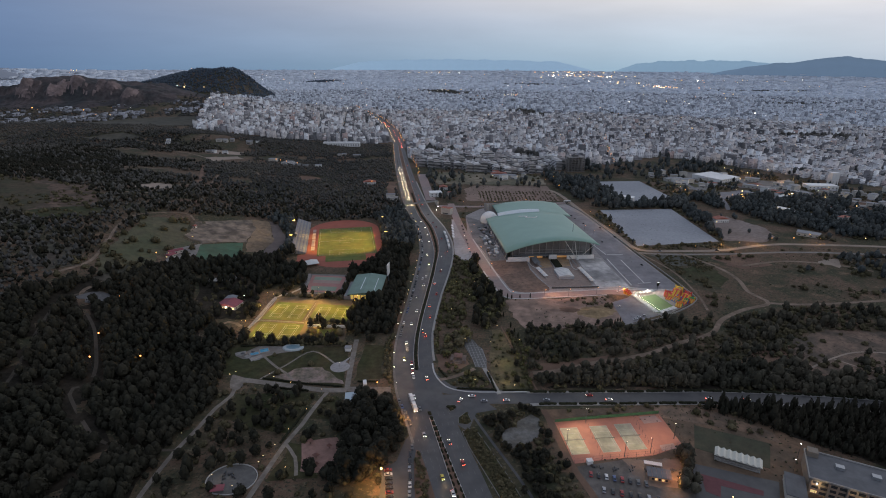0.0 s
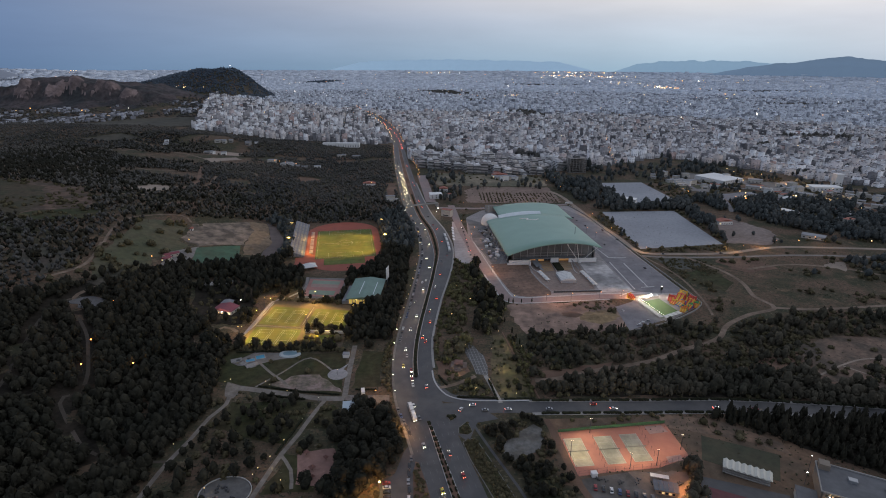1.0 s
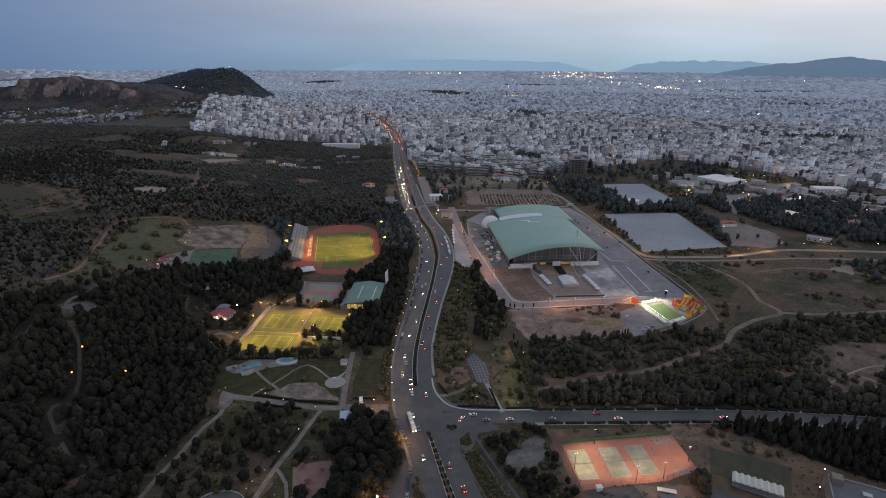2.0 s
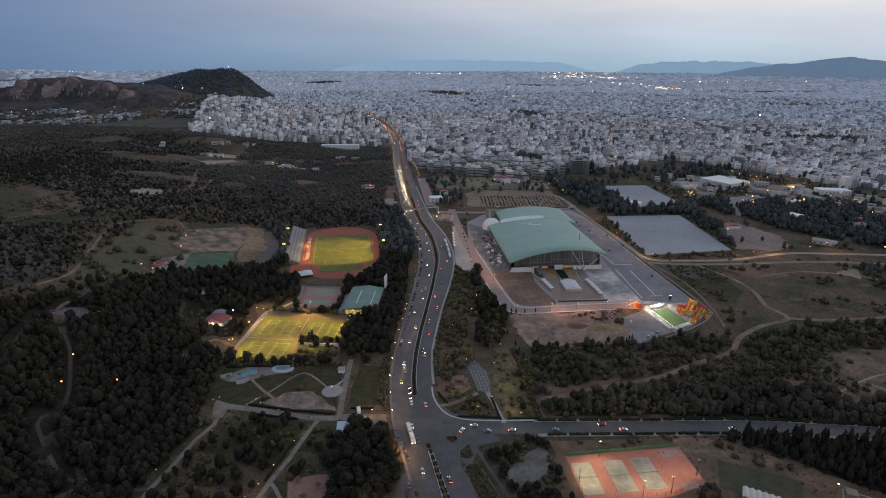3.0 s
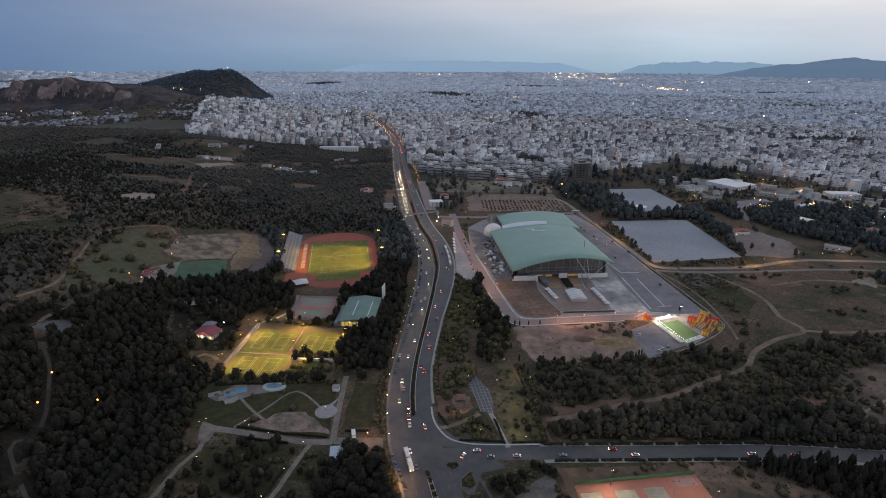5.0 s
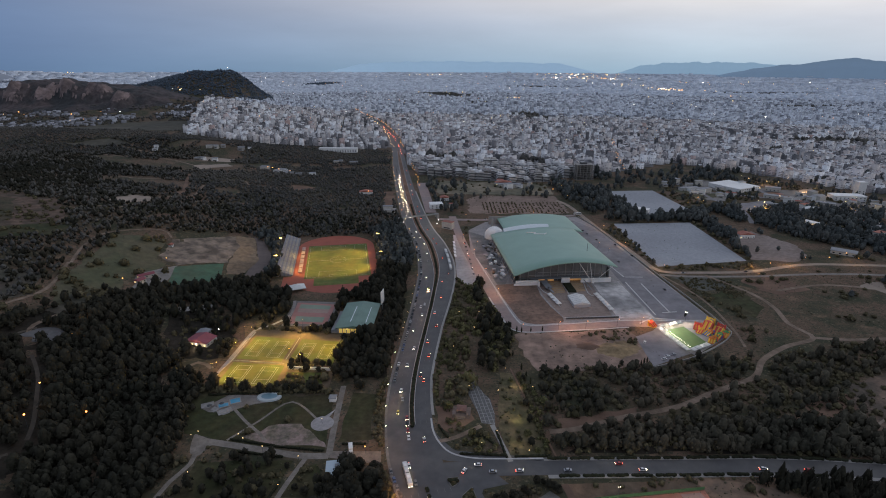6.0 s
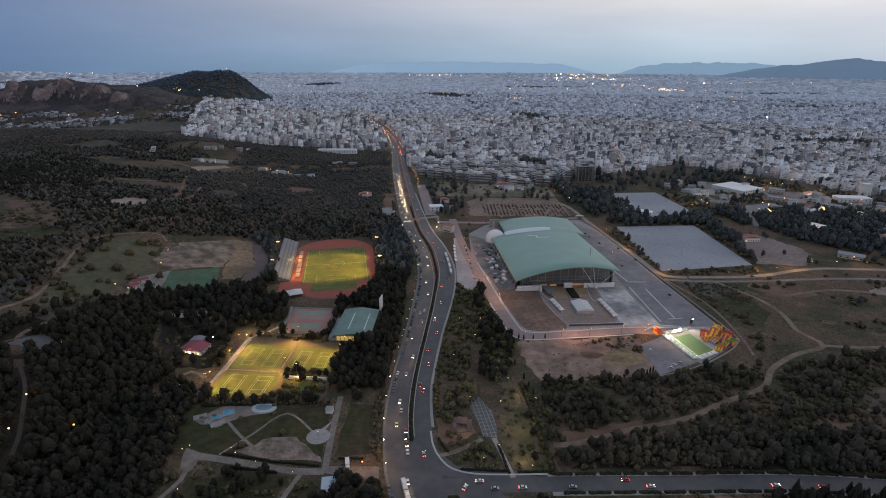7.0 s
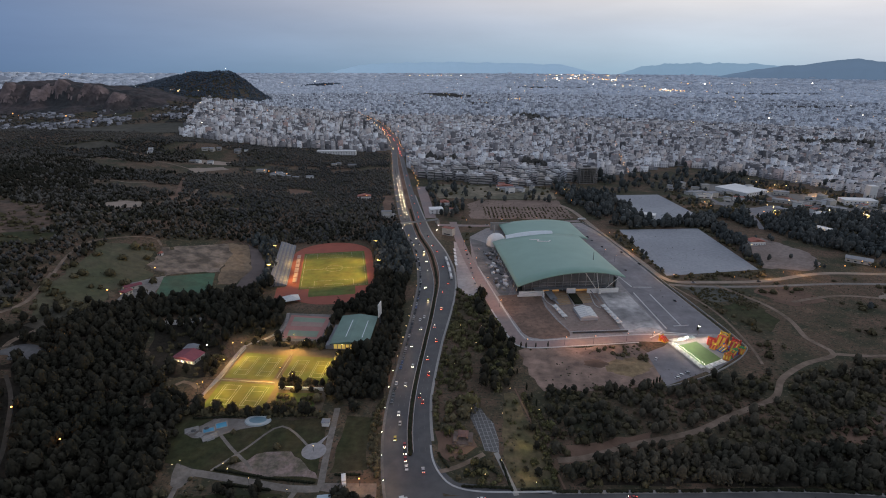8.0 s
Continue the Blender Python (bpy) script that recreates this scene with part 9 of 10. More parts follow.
# (outline, spacing, share kept, patch scale, patch cut, crown radius, kind)
GROVES = [
    ([(-520, 130), (-162, 150), (-160, 250), (-158, 330), (-168, 390), (-205, 425), (-232, 455), (-258, 515), (-215, 527), (-170, 482), (-165, 545), (-186, 585), (-235, 570), (-285, 560), (-335, 556), (-400, 480), (-520, 320)], 4.7, 0.97, None, 0, 2.9, "pine"),
    ([(-77, 398), (-38, 395), (-37, 560), (-52, 590), (-92, 545), (-94, 536), (-56, 520), (-56, 468), (-78, 450), (-77, 398), (-64, 384), (-42, 382)], 4.6, 0.95, None, 0, 2.9, "pine"),
    ([(-80, 556), (-40, 556), (-36, 640), (-44, 760), (-66, 790), (-100, 745), (-82, 690), (-76, 630), (-92, 570)], 4.9, 0.94, None, 0, 3.0, "pine"),
    ([(-196, 590), (-165, 580), (-178, 600), (-196, 690), (-215, 740), (-262, 745), (-200, 660)], 6.0, 0.9, None, 0, 3.4, "pine"),
    ([(-140, 480), (-165, 480), (-168, 545), (-145, 560), (-142, 528)], 6.0, 0.8, None, 0, 3.2, "pine"),
    ([(-158, 476), (-80, 468), (-80, 462), (-158, 470)], 5.0, 0.5, None, 0, 2.6, "bush"),
    ([(-168, 384), (-78, 384), (-78, 378), (-168, 378)], 4.0, 0.9, None, 0, 3.0, "mixed"),
    ([(-115, 424), (-82, 416), (-84, 410), (-114, 414)], 4.5, 0.75, None, 0, 2.5, "bush"),
    ([(-280, 745), (-90, 740), (-62, 800), (-95, 1000), (-125, 1250), (-150, 1430), (-330, 1440), (-500, 1570), (-780, 1690), (-760, 1300), (-760, 900), (-430, 760)], 5.4, 0.96, 0.009, 0.37, 2.8, "far"),
    ([(-405, 480), (-520, 320), (-700, 300), (-1100, 900), (-1500, 1500), (-780, 1500), (-760, 900), (-430, 760), (-410, 600)], 5.6, 0.95, 0.009, 0.34, 2.8, "far"),
    ([(-350, 560), (-405, 490), (-420, 600), (-440, 745), (-350, 722), (-340, 650), (-315, 600)], 8.0, 0.7, 0.02, 0.40, 3.2, "bush"),
    ([(-1500, 1450), (-1500, 1780), (-800, 1790), (-560, 1760), (-700, 1560), (-900, 1400)], 11.0, 0.8, 0.01, 0.40, 4.6, "far"),
    ([(-880, 1790), (-560, 1760), (-600, 2050), (-850, 2050)], 12.0, 0.8, 0.01, 0.3, 5.0, "far"),
    ([(-160, 325), (-45, 325), (-36, 300), (-24, 262), (-34, 240), (-34, 150), (-160, 150)], 5.8, 0.55, 0.03, 0.47, 2.7, "mixed"),
    ([(-56, 312), (-40, 306), (-28, 268), (-38, 230), (-66, 232), (-66, 285)], 5.2, 0.9, None, 0, 3.6, "pine"),
    ([(-150, 376), (-80, 380), (-74, 330), (-150, 335)], 12, 0.22, None, 0, 2.2, "bush"),
    ([(-2, 355), (18, 375), (24, 402), (46, 412), (60, 470), (48, 540), (33, 600), (14, 585), (2, 480), (-5, 420)], 5.0, 0.78, 0.04, 0.34, 3.2, "bush"),
    ([(20, 400), (46, 412), (58, 470), (48, 530), (36, 590), (26, 560), (30, 470)], 8.0, 0.6, None, 0, 3.2, "pine"),
    ([(-4, 352), (10, 352), (30, 335), (34, 318), (8, 320)], 4.4, 0.75, None, 0, 2.1, "bush"),
    ([(42, 405), (62, 400), (66, 318), (40, 318)], 7.5, 0.3, None, 0, 2.2, "mixed"),
    ([(-8, 360), (-2, 372), (12, 372), (18, 356), (4, 346)], 6.0, 0.5, None, 0, 2.3, "bush"),
    ([(54, 405), (60, 405), (70, 320), (63, 320)], 4.0, 0.85, None, 0, 2.2, "bush"),
    ([(22, 291), (64, 298), (68, 262), (73, 221), (80, 150), (40, 150), (44, 221), (36, 243), (28, 268)], 3.4, 0.9, 0.05, 0.32, 1.9, "mixed"),
    ([(66, 340), (66, 320), (240, 319), (420, 290), (470, 440), (335, 455), (250, 428), (200, 428), (160, 412), (70, 405), (62, 370)], 4.9, 0.95, 0.02, 0.36, 2.6, "mixed"),
    ([(72, 322), (240, 321), (330, 312), (330, 350), (200, 352), (120, 345)], 4.3, 0.9, 0.02, 0.33, 2.5, "pine"),
    ([(158, 301), (176, 295), (190, 286), (200, 279), (203, 277), (196, 296), (180, 303)], 5.2, 0.6, None, 0, 2.2, "conifer"),
    ([(186, 290), (190, 300), (214, 313), (242, 311), (300, 301), (440, 276), (440, 150), (268, 205), (251, 244), (229, 258), (212, 271), (203, 277)], 3.7, 0.97, None, 0, 2.2, "conifer"),
    ([(150, 336), (193, 329), (258, 335), (300, 321), (440, 300), (440, 282), (284, 296), (264, 306), (237, 317), (144, 320)], 4.2, 0.97, None, 0, 2.6, "pine"),
    ([(150, 303), (206, 304), (204, 299), (150, 299)], 6.5, 0.6, None, 0, 2.4, "conifer"),
    ([(140, 300), (200, 300), (196, 268), (150, 290)], 8.0, 0.5, None, 0, 2.4, "bush"),
    ([(70, 302), (140, 304), (140, 294), (74, 288)], 6.0, 0.35, None, 0, 1.8, "bush"),
    ([(134, 252), (142, 257), (142, 243), (133, 220), (123, 229)], 4.2, 0.95, None, 0, 2.9, "pine"),
    ([(246, 600), (470, 625), (520, 470), (312, 465), (246, 440)], 8.5, 0.6, 0.02, 0.52, 2.6, "bush"),
    ([(252, 598), (296, 596), (302, 566), (262, 558)], 5.5, 0.6, None, 0, 1.7, "bush"),
    ([(390, 540), (480, 600), (560, 600), (620, 480), (470, 430)], 7.5, 0.8, 0.02, 0.42, 3.2, "mixed"),
    ([(376, 1012), (440, 1090), (620, 1130), (740, 930), (860, 760), (820, 640), (560, 645), (470, 650), (452, 690), (420, 770), (388, 850)], 6.8, 0.66, 0.014, 0.44, 3.0, "mixed"),
    ([(384, 863), (452, 874), (549, 890), (612, 877), (710, 850), (690, 700), (640, 660), (531, 660), (499, 692), (464, 725), (440, 790), (380, 831)], 5.8, 0.9, 0.02, 0.36, 3.3, "pine"),
    ([(420, 770), (450, 700), (430, 650), (356, 645), (356, 700), (384, 760)], 9, 0.10, None, 0, 3.0, "pine"),
    ([(690, 1080), (780, 1010), (960, 870), (1100, 820), (1150, 1000), (900, 1150)], 15, 0.55, None, 0, 4.2, "pine"),
    ([(820, 640), (860, 760), (1000, 820), (1100, 600), (620, 480), (560, 615)], 8, 0.9, 0.014, 0.42, 4.0, "mixed"),
    ([(242, 798), (300, 818), (384, 856), (378, 806)], 6.5, 0.95, None, 0, 3.8, "pine"),
    ([(202, 900), (240, 810), (300, 820), (280, 1000), (200, 1060)], 7.5, 0.85, 0.02, 0.3, 3.8, "pine"),
    ([(214, 766), (240, 795), (240, 626), (232, 630), (222, 700)], 6.0, 0.75, None, 0, 2.6, "mixed"),
    ([(240, 626), (352, 646), (352, 618), (244, 613)], 7.0, 0.3, None, 0, 2.0, "bush"),
    ([(-42, 1122), (70, 1078), (190, 1062), (192, 968), (40, 970), (-30, 985)], 14.0, 0.38, None, 0, 3.6, "mixed"),
    ([(190, 1062), (262, 1138), (380, 1180), (515, 1285), (620, 1175), (560, 1085), (375, 1015), (280, 1012), (205, 975)], 10.5, 0.55, 0.012, 0.48, 3.7, "pine"),
    ([(-20, 850), (36, 846), (36, 965), (-26, 985), (-40, 1100)], 8.5, 0.55, None, 0, 3.6, "mixed"),
    ([(38, 960), (189, 962), (190, 935), (38, 930)], 11, 0.35, None, 0, 4.2, "pine"),
    ([(118, 472), (160, 477), (162, 452), (150, 444), (120, 462)], 4.6, 0.65, None, 0, 2.0, "bush"),
    ([(64, 470), (104, 472), (118, 460), (66, 440)], 14, 0.2, None, 0, 1.2, "bush"),
    ([(70, 410), (160, 420), (150, 402), (72, 398)], 4.4, 0.8, None, 0, 2.2, "mixed"),
    ([(66, 560), (98, 564), (104, 494), (72, 492)], 13, 0.3, None, 0, 1.0, "bush"),
    ([(16, 800), (50, 805), (34, 765), (30, 700), (22, 740)], 8, 0.5, None, 0, 2.2, "bush"),
    ([(-60, 1000), (-110, 1250), (-135, 1440), (-160, 1440), (-120, 1000)], 8, 0.5, None, 0, 3, "far"),
]
GROVES += [
    ([(330, 352), (395, 372), (430, 330), (340, 322)], 5.2, 0.85, None, 0, 2.6, "pine"),
    ([(-138, 318), (-90, 312), (-96, 275), (-100, 250), (-125, 246), (-146, 262), (-142, 296)], 6.2, 0.5, None, 0, 2.5, "mixed"),
    ([(42, 404), (50, 403), (60, 342), (62, 320), (42, 320), (36, 346)], 4.6, 0.45, None, 0, 1.5, "bush"),
    ([(-216, 266), (-166, 258), (-162, 215), (-216, 215)], 4.4, 0.95, None, 0, 2.9, "pine"),
    ([(166, 302), (178, 306), (206, 309), (214, 312), (206, 292), (188, 288), (174, 296)], 3.8, 0.92, None, 0, 2.1, "conifer"),
    ([(-168, 332), (-158, 324), (-152, 300), (-156, 276), (-166, 262), (-176, 290)], 4.6, 0.95, None, 0, 2.9, "pine"),
    ([(-128, 304), (-100, 308), (-96, 276), (-122, 268)], 6.5, 0.6, None, 0, 2.6, "mixed"),
    ([(10.5, 286.5), (16, 293), (18.5, 283), (16, 280.5), (10.5, 281.5)], 2.4, 0.8, None, 0, 1.3, "bush"),
    ([(13, 274), (19.5, 277), (26, 261), (36, 235), (45, 209), (36, 209), (26, 235), (17, 259)], 2.4, 0.85, None, 0, 1.4, "bush"),
    ([(-14.5, 253), (-12.5, 252), (-8.5, 237), (-4.5, 220), (0, 202), (-10, 202), (-13, 221), (-15, 245)], 3.0, 0.6, None, 0, 1.5, "bush"),
    ([(-252, 512), (-214, 520), (-172, 470), (-166, 425), (-196, 422), (-228, 452)], 5.4, 0.62, None, 0, 2.9, "mixed"),
    ([(-166, 470), (-150, 478), (-100, 478), (-84, 466), (-120, 464)], 5.5, 0.7, None, 0, 2.5, "mixed"),
    ([(-100, 530), (-90, 540), (-90, 470), (-99, 476)], 4.6, 0.9, None, 0, 2.8, "pine"),
    ([(-82, 452), (-78, 460), (-76, 400), (-81, 400)], 4.6, 0.9, None, 0, 2.8, "pine"),
    ([(-114, 408), (-84, 407), (-84, 404), (-114, 404)], 3.6, 0.9, None, 0, 2.6, "mixed"),
    ([(-118, 423), (-84, 413), (-84, 411), (-116, 412)], 3.6, 0.9, None, 0, 2.7, "mixed"),
    ([(356, 648), (384, 765), (390, 852), (362, 806), (354, 720)], 6.5, 0.8, None, 0, 3.6, "pine"),
    ([(240, 622), (352, 642), (360, 625), (244, 612)], 6.0, 0.55, None, 0, 2.6, "bush"),
    ([(352, 646), (358, 646), (360, 800), (353, 800)], 6.0, 0.6, None, 0, 2.8, "bush"),
    ([(-100, 386), (-84, 388), (-84, 400), (-98, 400)], 5, 0.6, None, 0, 2.3, "bush"),
    ([(-145, 560), (-100, 548), (-90, 556), (-96, 562), (-140, 575)], 6, 0.6, None, 0, 2.6, "mixed"),
    ([(-30, 960), (-20, 985), (40, 970), (60, 1050), (-30, 1090)], 9, 0.15, None, 0, 3.2, "mixed"),
]
TREES = {"pine": [], "bush": [], "far": [], "conifer": []}
for outline, space, keep_, patch_, cut_, rad_, kind_ in GROVES:
    spots = grove(outline, space, keep_, patch_, cut_, rad_ * 0.45)
    spots = spots[~in_city(spots[:, 0], spots[:, 1])] if kind_ == "far" and len(spots) else spots
    rads = rad_ * np.exp(trng.normal(0, 0.22, len(spots)))
    for (x, y), r in zip(spots, rads):
        k = kind_
        if kind_ == "mixed":
            k = "pine" if trng.random() < (0.5 if x < 60 else 0.3) else "bush"
            r *= 1.0 if k == "pine" else 0.8
        TREES[k].append((x, y, r))
TREES["pine"] += [(136, 251, 3.4), (139.5, 247, 3.8), (137, 241, 3.6), (134, 236, 3.4), (131, 231, 3.7), (137, 231, 3.2), (128, 227, 3.4), (141, 253, 3.0), (133, 224, 3.2)]
TREES["bush"] += [(289, 372, 2.2), (296, 380, 1.8), (310, 388, 2.5), (322, 352, 2.0), (341, 384, 2.8), (352, 358, 2.2), (305, 340, 1.6), (284, 352, 2.0), (365, 380, 2.4), (333, 400, 1.8)]
TREES["bush"] += [(*up(p), r) for p, r in zip([(-410, 692), (-373, 678), (-378, 715), (-387, 629), (-357, 626), (-358, 594), (-346, 590), (-325, 600), (-398, 587), (-356, 548), (-344, 551), (-326, 535), (-301, 604), (-344, 675), (-392, 622), (-352, 540), (-336, 531), (-366, 560), (-405, 600), (-380, 575)], [4.5, 5, 5.5, 5, 5.5, 3, 3, 4.5, 4, 5, 4.5, 5, 4, 4, 4, 4.5, 4, 4, 5, 4])]
TREES["bush"] += [(x, y, trng.uniform(0.9, 1.6)) for x, y in grove([(250, 586), (292, 592), (303, 557), (291, 543), (250, 534), (243, 556)], 3.0, 0.8, 0.05, 0.35, 0.3)]
# planting on the traffic islands and along the kerbs
for isl in ISLANDS + [[(-15, 257), (-13, 256), (-8, 239), (-3.5, 221), (1, 200), (-11, 200), (-14, 221), (-16, 246)]]:
    o = np.array(inset(isl, 1.0))
    lo, hi = o.min(0), o.max(0)
    q = trng.uniform(lo, hi, (int((hi - lo).prod() / 3.2), 2))
    TREES["bush"] += [(x, y, trng.uniform(0.8, 1.5)) for x, y in q[inside([tuple(p) for p in o], q[:, 0], q[:, 1])]]
for line_, y0, y1, gap in ((offset(av, -wl_ - 4.6), 266, 402, 2.8), (offset(av, -wl_ - 7.2), 330, 400, 4.0), (offset(av, wr_ + 4.6), 362, 560, 4.2)):
    seg_ = line_[(line_[:, 1] > y0) & (line_[:, 1] < y1)]
    run = np.concatenate([[0], np.cumsum(np.linalg.norm(np.diff(seg_, axis=0), axis=1))])
    for s_ in np.arange(0, run[-1], gap):
        x, y = np.interp(s_, run, seg_[:, 0]) + trng.normal(0, 0.6), np.interp(s_, run, seg_[:, 1])
        if not 306 < y < 326 and trng.random() < 0.85:
            TREES["bush"].append((x, y, trng.uniform(1.5, 2.6)))
for q in np.arange(0, 1, 0.028):
    TREES["bush"].append((55.5 + 6.5 * q + trng.normal(0, 0.5), 404 - 86 * q, trng.uniform(1.5, 2.5)))
kerb_ = offset(av, -wl_ - 8.5)
for y in np.arange(264, 304, 4.2):
    TREES["pine"].append((float(np.interp(y, kerb_[:, 1], kerb_[:, 0])) + trng.normal(0, 0.5), y, trng.uniform(3.0, 4.0)))
for x in np.arange(118, 208, 8.5):
    TREES["bush"].append((x + trng.uniform(-2, 2), float(np.interp(x, sd[:, 0], sd[:, 1])) - 9.2, trng.uniform(1.2, 2.2)))
for x0, x1, y, gap, r0 in ((-168, -82, 383.5, 2.9, 2.3), (-166, -80, 380.5, 3.6, 2.6), (-113, -86, 392, 4.6, 2.4), (-112, -88, 398, 5.2, 2.2), (-116, -84, 470.5, 3.8, 2.6), (-160, -128, 472, 6.0, 2.4)):
    TREES["bush"] += [(x + trng.normal(0, 0.5), y + trng.normal(0, 0.7), r0 * trng.uniform(0.75, 1.3)) for x in np.arange(x0, x1, gap) if trng.random() < 0.85]
# young orchard in rows
for i in range(22):
    for j in range(9):
        if trng.random() < 0.85:
            TREES["bush"].append((62 + i * 5.8 + trng.normal(0, 0.4), 852 + j * 7.4 + trng.normal(0, 0.4), 1.5 * trng.uniform(0.8, 1.2)))
# shrubs and a few pines on the bare eastern slope
q = np.stack([trng.uniform(272, 400, 330), trng.uniform(328, 408, 330)], 1)
q = q[patchy(q[:, 0], q[:, 1], 0.03, 7.7) > 0.56]
TREES["bush"] += [(x, y, trng.uniform(1.0, 2.6)) for x, y in q]
TREES["pine"] += [(x, y, trng.uniform(2.0, 3.0)) for x, y in q[::4] + 2.5]
# shrubs on the bare western slope
q = np.stack([trng.uniform(-620, -400, 420), trng.uniform(565, 720, 420)], 1)
q = q[(patchy(q[:, 0], q[:, 1], 0.02, 5.1) > 0.45) & (land(q[:, 0], q[:, 1]) < 75)]
TREES["bush"] += [(x, y, trng.uniform(1.2, 3.2)) for x, y in q]
# street trees in the city
sx_, sy_ = trng.uniform(-900, 2200, 9000), trng.uniform(950, 3300, 9000)
sm = in_city(sx_, sy_) & (np.abs(sx_) < sy_ * 0.85)
TREES["far"] += [(x, y, trng.uniform(2.6, 5.2)) for x, y in zip(sx_[sm][:4000], sy_[sm][:4000])]
# trees among the hillside villages
for pts, wide, num in VILLAGES:
    ln = smooth_line(pts, 10)
    for k in range(int(num * 2.2)):
        c = ln[int(trng.integers(0, len(ln)))]
        TREES["far"].append((c[0] + trng.normal(0, wide * 0.7), c[1] + trng.normal(0, wide * 1.3), trng.uniform(3.0, 5.5)))
# woods in the city and on its hills
for px, py, a, b in PARKS:
    n = int(a * b * 3.14 / 300)
    q, w = np.sqrt(trng.random(n)), trng.uniform(0, 6.283, n)
    TREES["far"] += [(px + a * u * math.cos(t), py + b * u * math.sin(t), trng.uniform(7, 12)) for u, t in zip(q, w)]
for px, py, a, b, dens in ((-1215, 3000, 300, 280, 72), (-1780, 3000, 460, 330, 140)):
    n = int(a * b * 3.14 / dens)
    q, w = np.sqrt(trng.random(n)), trng.uniform(0, 6.283, n)
    TREES["far"] += [(px + a * u * math.cos(t), py + b * u * math.sin(t), trng.uniform(4.5, 7.5)) for u, t in zip(q, w)]

# single trees that the path passes nearest: things of their own
NEAR_TREES = {"pine": [], "bush": []}
for k in ("pine", "bush"):
    arr = sorted(TREES[k], key=lambda t: (t[0] + 10) ** 2 * 0.35 + (t[1] - 250) ** 2)
    n = 190 if k == "pine" else 90
    NEAR_TREES[k], TREES[k] = arr[:n], arr[n:]
for k, label, mat in (("pine", "dark green rounded pine with a short bare trunk", PINE), ("bush", "dull green bushy shrub", BUSH)):
    crowns = []
    for s in range(6):
        v, f = crown_proto(k, 170 if k == "pine" else 90, 300 + s + len(k), 6 if k == "pine" else 4)
        crowns.append(fast_mesh("crown", v, f, [mat]))
        crowns[-1].shade_smooth()
    trunk = trunk_proto(6).mesh("trunk", BARK)
    for i, (x, y, r) in enumerate(NEAR_TREES[k]):
        t = thing("pine_tree" if k == "pine" else "shrub", (x, y, float(land(x, y))), label, "tree" if k == "pine" else "shrub", "park pines" if k == "pine" else "park shrubs", "", float(trng.uniform(0, 360)))
        t.scale = (r, r, r * float(trng.uniform(0.9, 1.3)))
        new("crown", crowns[i % 6]).parent = t
        new("trunk", trunk).parent = t
        if k == "bush":
            t.children[-1].scale = (0.6, 0.6, 0.6)

# cypresses
CYP = [(fast_mesh("crown", *crown_proto("cypress", 70, 500 + s), [HEDGE])) for s in range(3)]
cyp_trunk = Shape().tube((0, 0, -0.1), (0, 0, 1.0), 0.08, 0.05, 6).mesh("trunk", BARK)
for i, (x, y, r) in enumerate([(60, 400, 1.7), (62, 392, 1.6), (58, 410, 1.8), (63, 380, 1.5), (66, 372, 1.7), (149, 417, 1.6), (152, 419, 1.8), (155, 421, 1.6), (140, 412, 1.7), (96, 404, 1.5), (118, 408, 1.6), (120, 409, 1.4), (62, 470, 1.7), (66, 469, 1.6), (57, 462, 1.9), (74, 470, 1.4), (52, 440, 1.8), (54, 430, 1.6), (56, 480, 1.6), (84, 471, 1.5), (217, 500, 1.5), (219, 502, 1.7), (112, 403, 1.5), (130, 410, 1.5)]):
    t = thing("cypress", (x, y, 0), "slim dark columnar cypress", "tree", "cypresses", "", 40 * i)
    t.scale = (r, r, r)
    new("crown", CYP[i % 3]).parent = t
    new("trunk", cyp_trunk).parent = t


def wood(name, spots, protos, mat, label, trunk=None, tall=1.1):
    """Many trees as one sheet of foliage, each turned and sized by itself."""
    spots = np.array(spots)
    which = trng.integers(0, len(protos), len(spots))
    vs, fs, o = [], [], 0
    for k, (pv, pf) in enumerate(protos):
        s = spots[which == k]
        n = len(s)
        if not n:
            continue
        w = trng.uniform(0, 2 * np.pi, n)
        c, q = np.cos(w)[:, None], np.sin(w)[:, None]
        r = s[:, 2][:, None]
        hz = r * trng.uniform(0.8, 1.45, n)[:, None] * tall
        x = s[:, 0][:, None] + r * (pv[None, :, 0] * c - pv[None, :, 1] * q)
        y = s[:, 1][:, None] + r * (pv[None, :, 0] * q + pv[None, :, 1] * c)
        z = land(s[:, 0], s[:, 1])[:, None] - 0.2 + hz * pv[None, :, 2]
        vs.append(draw_in(x, y, z).reshape(-1, 3))
        fs.append((pf[None] + (np.arange(n) * len(pv))[:, None, None] + o).reshape(-1, 3))
        o += n * len(pv)
    me = fast_mesh(name, np.concatenate(vs), np.concatenate(fs), [mat])
    if len(protos[0][1]) > 30:
        me.shade_smooth()
    tagged(new(name, me), label, "trees", "", "stuff")


pine_near = [t for t in TREES["pine"] if math.hypot(t[0], t[1]) < 620]
pine_far = [t for t in TREES["pine"] if math.hypot(t[0], t[1]) >= 620]
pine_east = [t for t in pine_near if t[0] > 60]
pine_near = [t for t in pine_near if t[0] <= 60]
wood("scrub_pine_wood", pine_east, [crown_proto("pine", 36, 710 + s) for s in range(8)], LIT_PINE, "pines among the dry scrub, in a lit copy of the pine colour", None, 1.05)
wood("pine_wood", pine_near, [crown_proto("pine", 36, 700 + s) for s in range(8)], PINE, "dense dark green pine wood", None, 1.12)
wood("conifer_wood", TREES["conifer"], [crown_proto("conifer", 40, 800 + s) for s in range(6)], PINE, "dense rows of dark pointed conifers", None, 1.25)
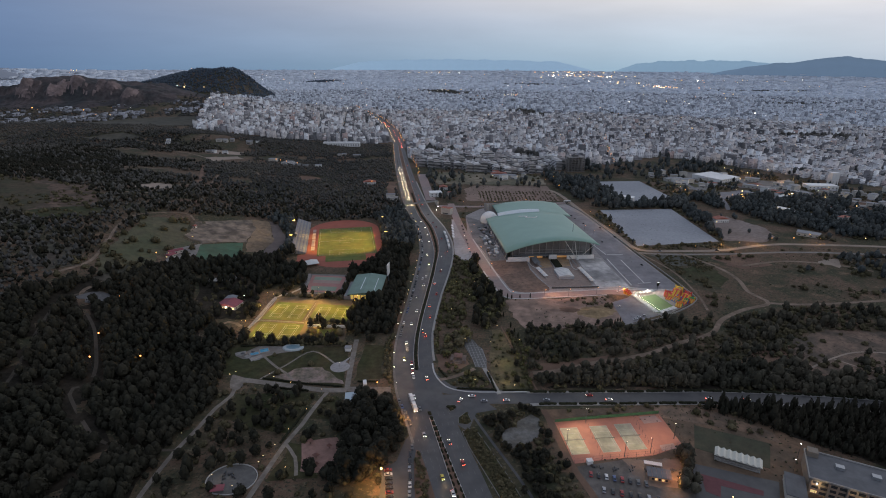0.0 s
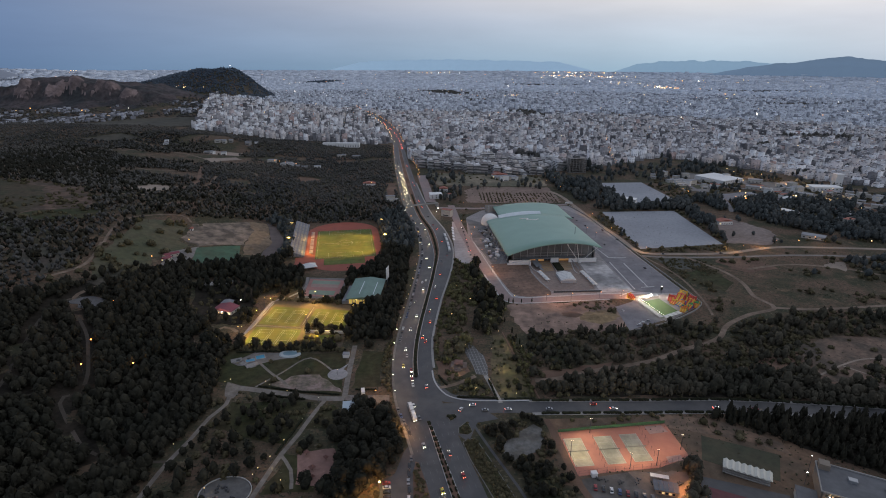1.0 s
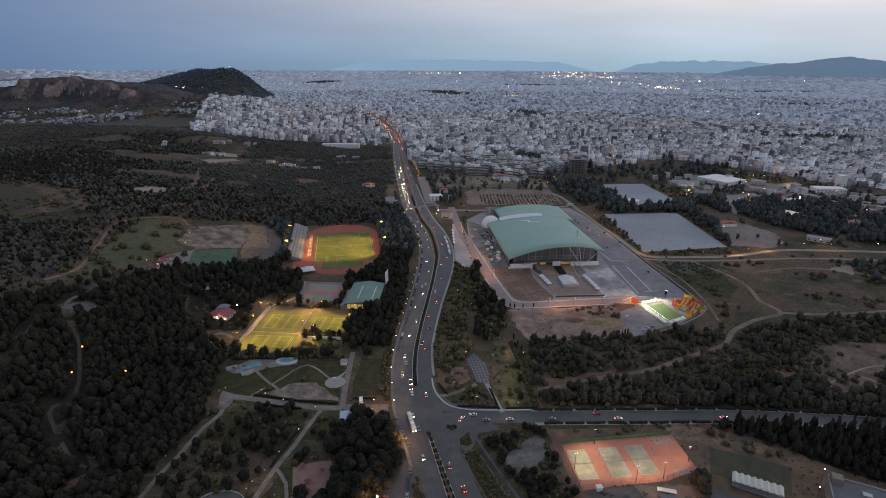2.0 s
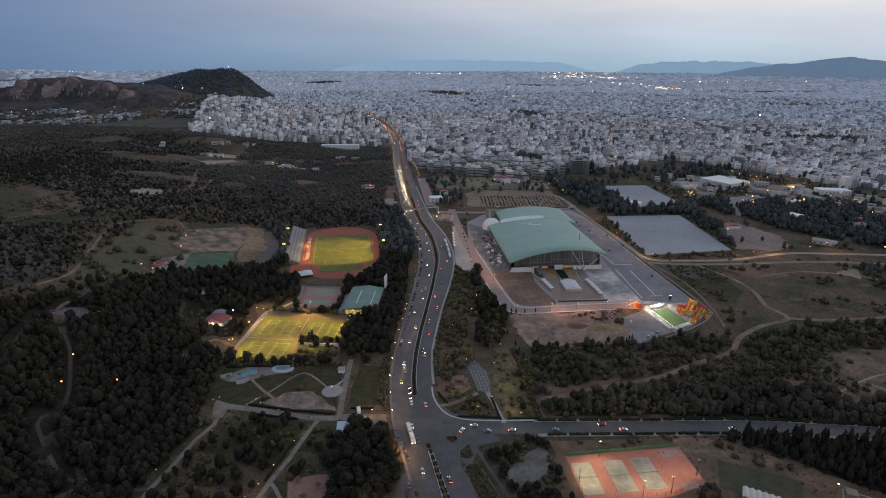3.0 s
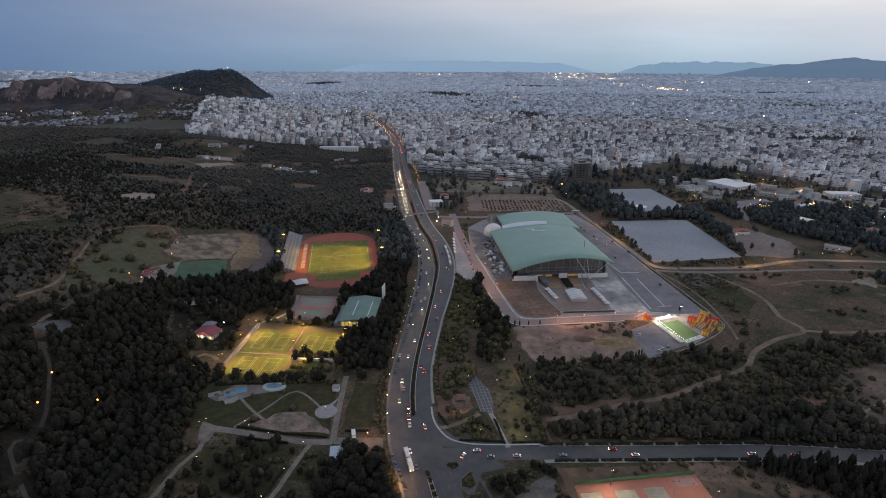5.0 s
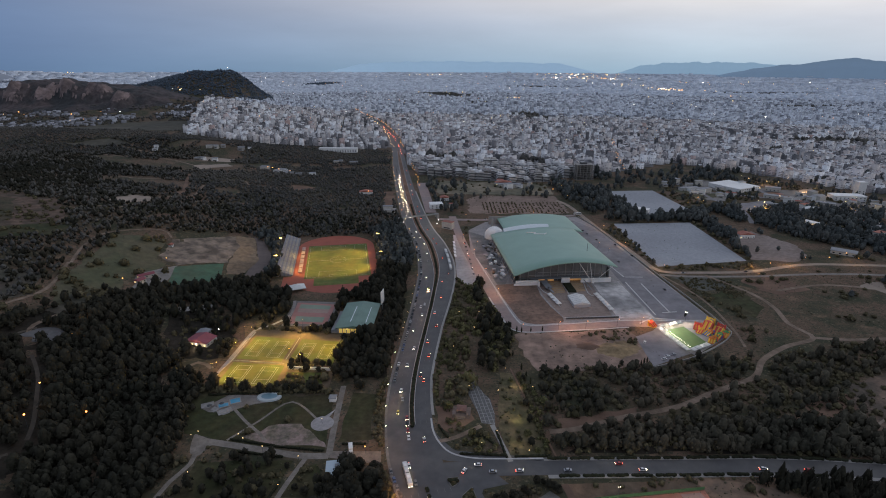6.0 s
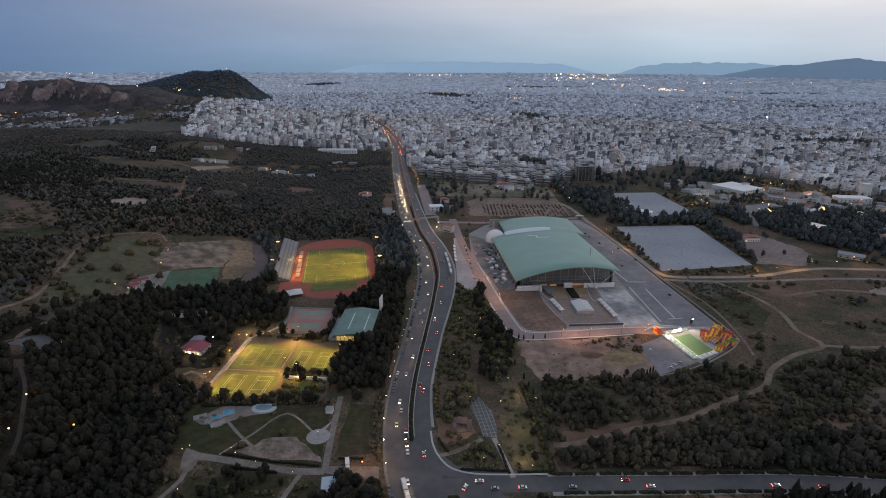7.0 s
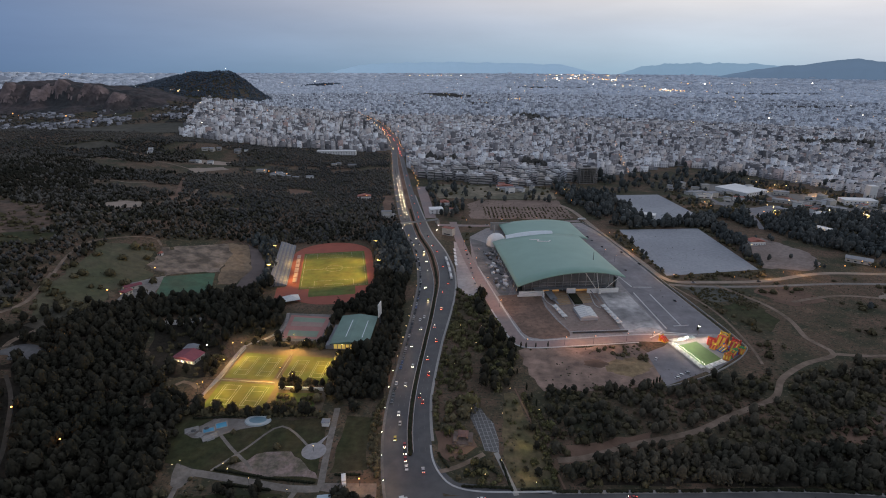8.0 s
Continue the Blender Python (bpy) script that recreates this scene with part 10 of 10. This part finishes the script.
wood("pine_wood_far", pine_far, [crown_proto("pine", 14, 720 + s) for s in range(6)], HAZED_FOLIAGE, "dark trees among the far buildings")
garden_ = [t for t in TREES["bush"] if -8 < t[0] < 68 and 315 < t[1] < 620 and trng.random() < 0.55]
chosen = set(garden_)
TREES["bush"] = [t for t in TREES["bush"] if t not in chosen]
wood("garden_trees", garden_, [crown_proto("bush", 50, 750 + s, 2) for s in range(6)], OLIVE, "olive green garden trees and shrubs", None, 1.3)
wood("scrub", TREES["bush"], [crown_proto("bush", 20, 740 + s) for s in range(8)], BUSH, "dull green scrub and shrubs")
# westward the darker foliage takes over, imitating the view's darkened edge
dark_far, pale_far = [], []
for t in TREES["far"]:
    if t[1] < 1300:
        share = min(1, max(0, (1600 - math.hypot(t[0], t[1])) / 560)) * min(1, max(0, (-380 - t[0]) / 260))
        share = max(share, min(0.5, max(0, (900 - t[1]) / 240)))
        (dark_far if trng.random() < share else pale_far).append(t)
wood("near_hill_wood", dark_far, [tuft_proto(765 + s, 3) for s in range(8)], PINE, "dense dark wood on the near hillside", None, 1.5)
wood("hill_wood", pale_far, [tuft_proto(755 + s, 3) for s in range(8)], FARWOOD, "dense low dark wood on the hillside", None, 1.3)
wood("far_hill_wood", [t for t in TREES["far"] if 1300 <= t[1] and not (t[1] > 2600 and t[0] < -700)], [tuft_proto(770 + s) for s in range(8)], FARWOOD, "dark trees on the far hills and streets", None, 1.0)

# distance haze over this hill is painted as blue-grey foliage
wood("distant_hill_wood", [t for t in TREES["far"] if t[1] > 2600 and t[0] < -700], [tuft_proto(790 + s) for s in range(8)], material("hazed_pine_foliage", (0.066, 0.084, 0.106), 0.95, 0.4, 0.1, island=0.3, tint=(0.080, 0.100, 0.122), patch=0.008, gloss=0.12), "dense pines on the distant hill, tinted blue for haze", None, 1.2)

# low tufts and weeds over the dry land
TUFT = [([(66, 340), (66, 320), (240, 319), (470, 280), (520, 440), (470, 620), (246, 600), (246, 440), (200, 428), (160, 412), (70, 405)], 5.2, 0.02, 0.40), ([(60, 466), (158, 476), (163, 452), (157, 420), (120, 412), (72, 408)], 5.0, 0.05, 0.55), ([(-350, 560), (-405, 490), (-440, 745), (-350, 722), (-315, 600)], 5.5, 0.03, 0.35), ([(-160, 325), (-45, 325), (-30, 262), (-34, 150), (-160, 150)], 5.0, 0.04, 0.5), ([(-4, 352), (62, 400), (66, 318), (8, 318)], 4.0, 0.05, 0.45), ([(66, 300), (150, 302), (225, 290), (215, 210), (66, 240)], 4.2, 0.05, 0.45), ([(38, 960), (189, 962), (190, 850), (38, 846)], 7, 0.03, 0.5)]
tufts = []
for outline, space, patch_, cut_ in TUFT:
    tufts += [(x, y, trng.uniform(0.5, 1.3)) for x, y in grove(outline, space, 0.8, patch_, cut_, 0.3)]
for x0, x1, y0, y1, n in ((244, 346, 640, 798, 70), (300, 372, 850, 1000, 40), (190, 226, 500, 600, 14), (280, 385, 335, 402, 170), (165, 225, 420, 440, 40), (120, 160, 284, 302, 60), (150, 205, 262, 296, 60), (64, 96, 495, 570, 30)):
    tufts += [(trng.uniform(x0, x1), trng.uniform(y0, y1), trng.uniform(0.4, 0.9)) for _ in range(n)]
wood("weeds", tufts, [tuft_proto(780 + s) for s in range(6)], material("dry_weeds", (0.085, 0.078, 0.045), 0.95, 0.3, 0.5, island=0.4, tint=(0.055, 0.06, 0.033)), "low dry weeds and tufts", None, 0.8)
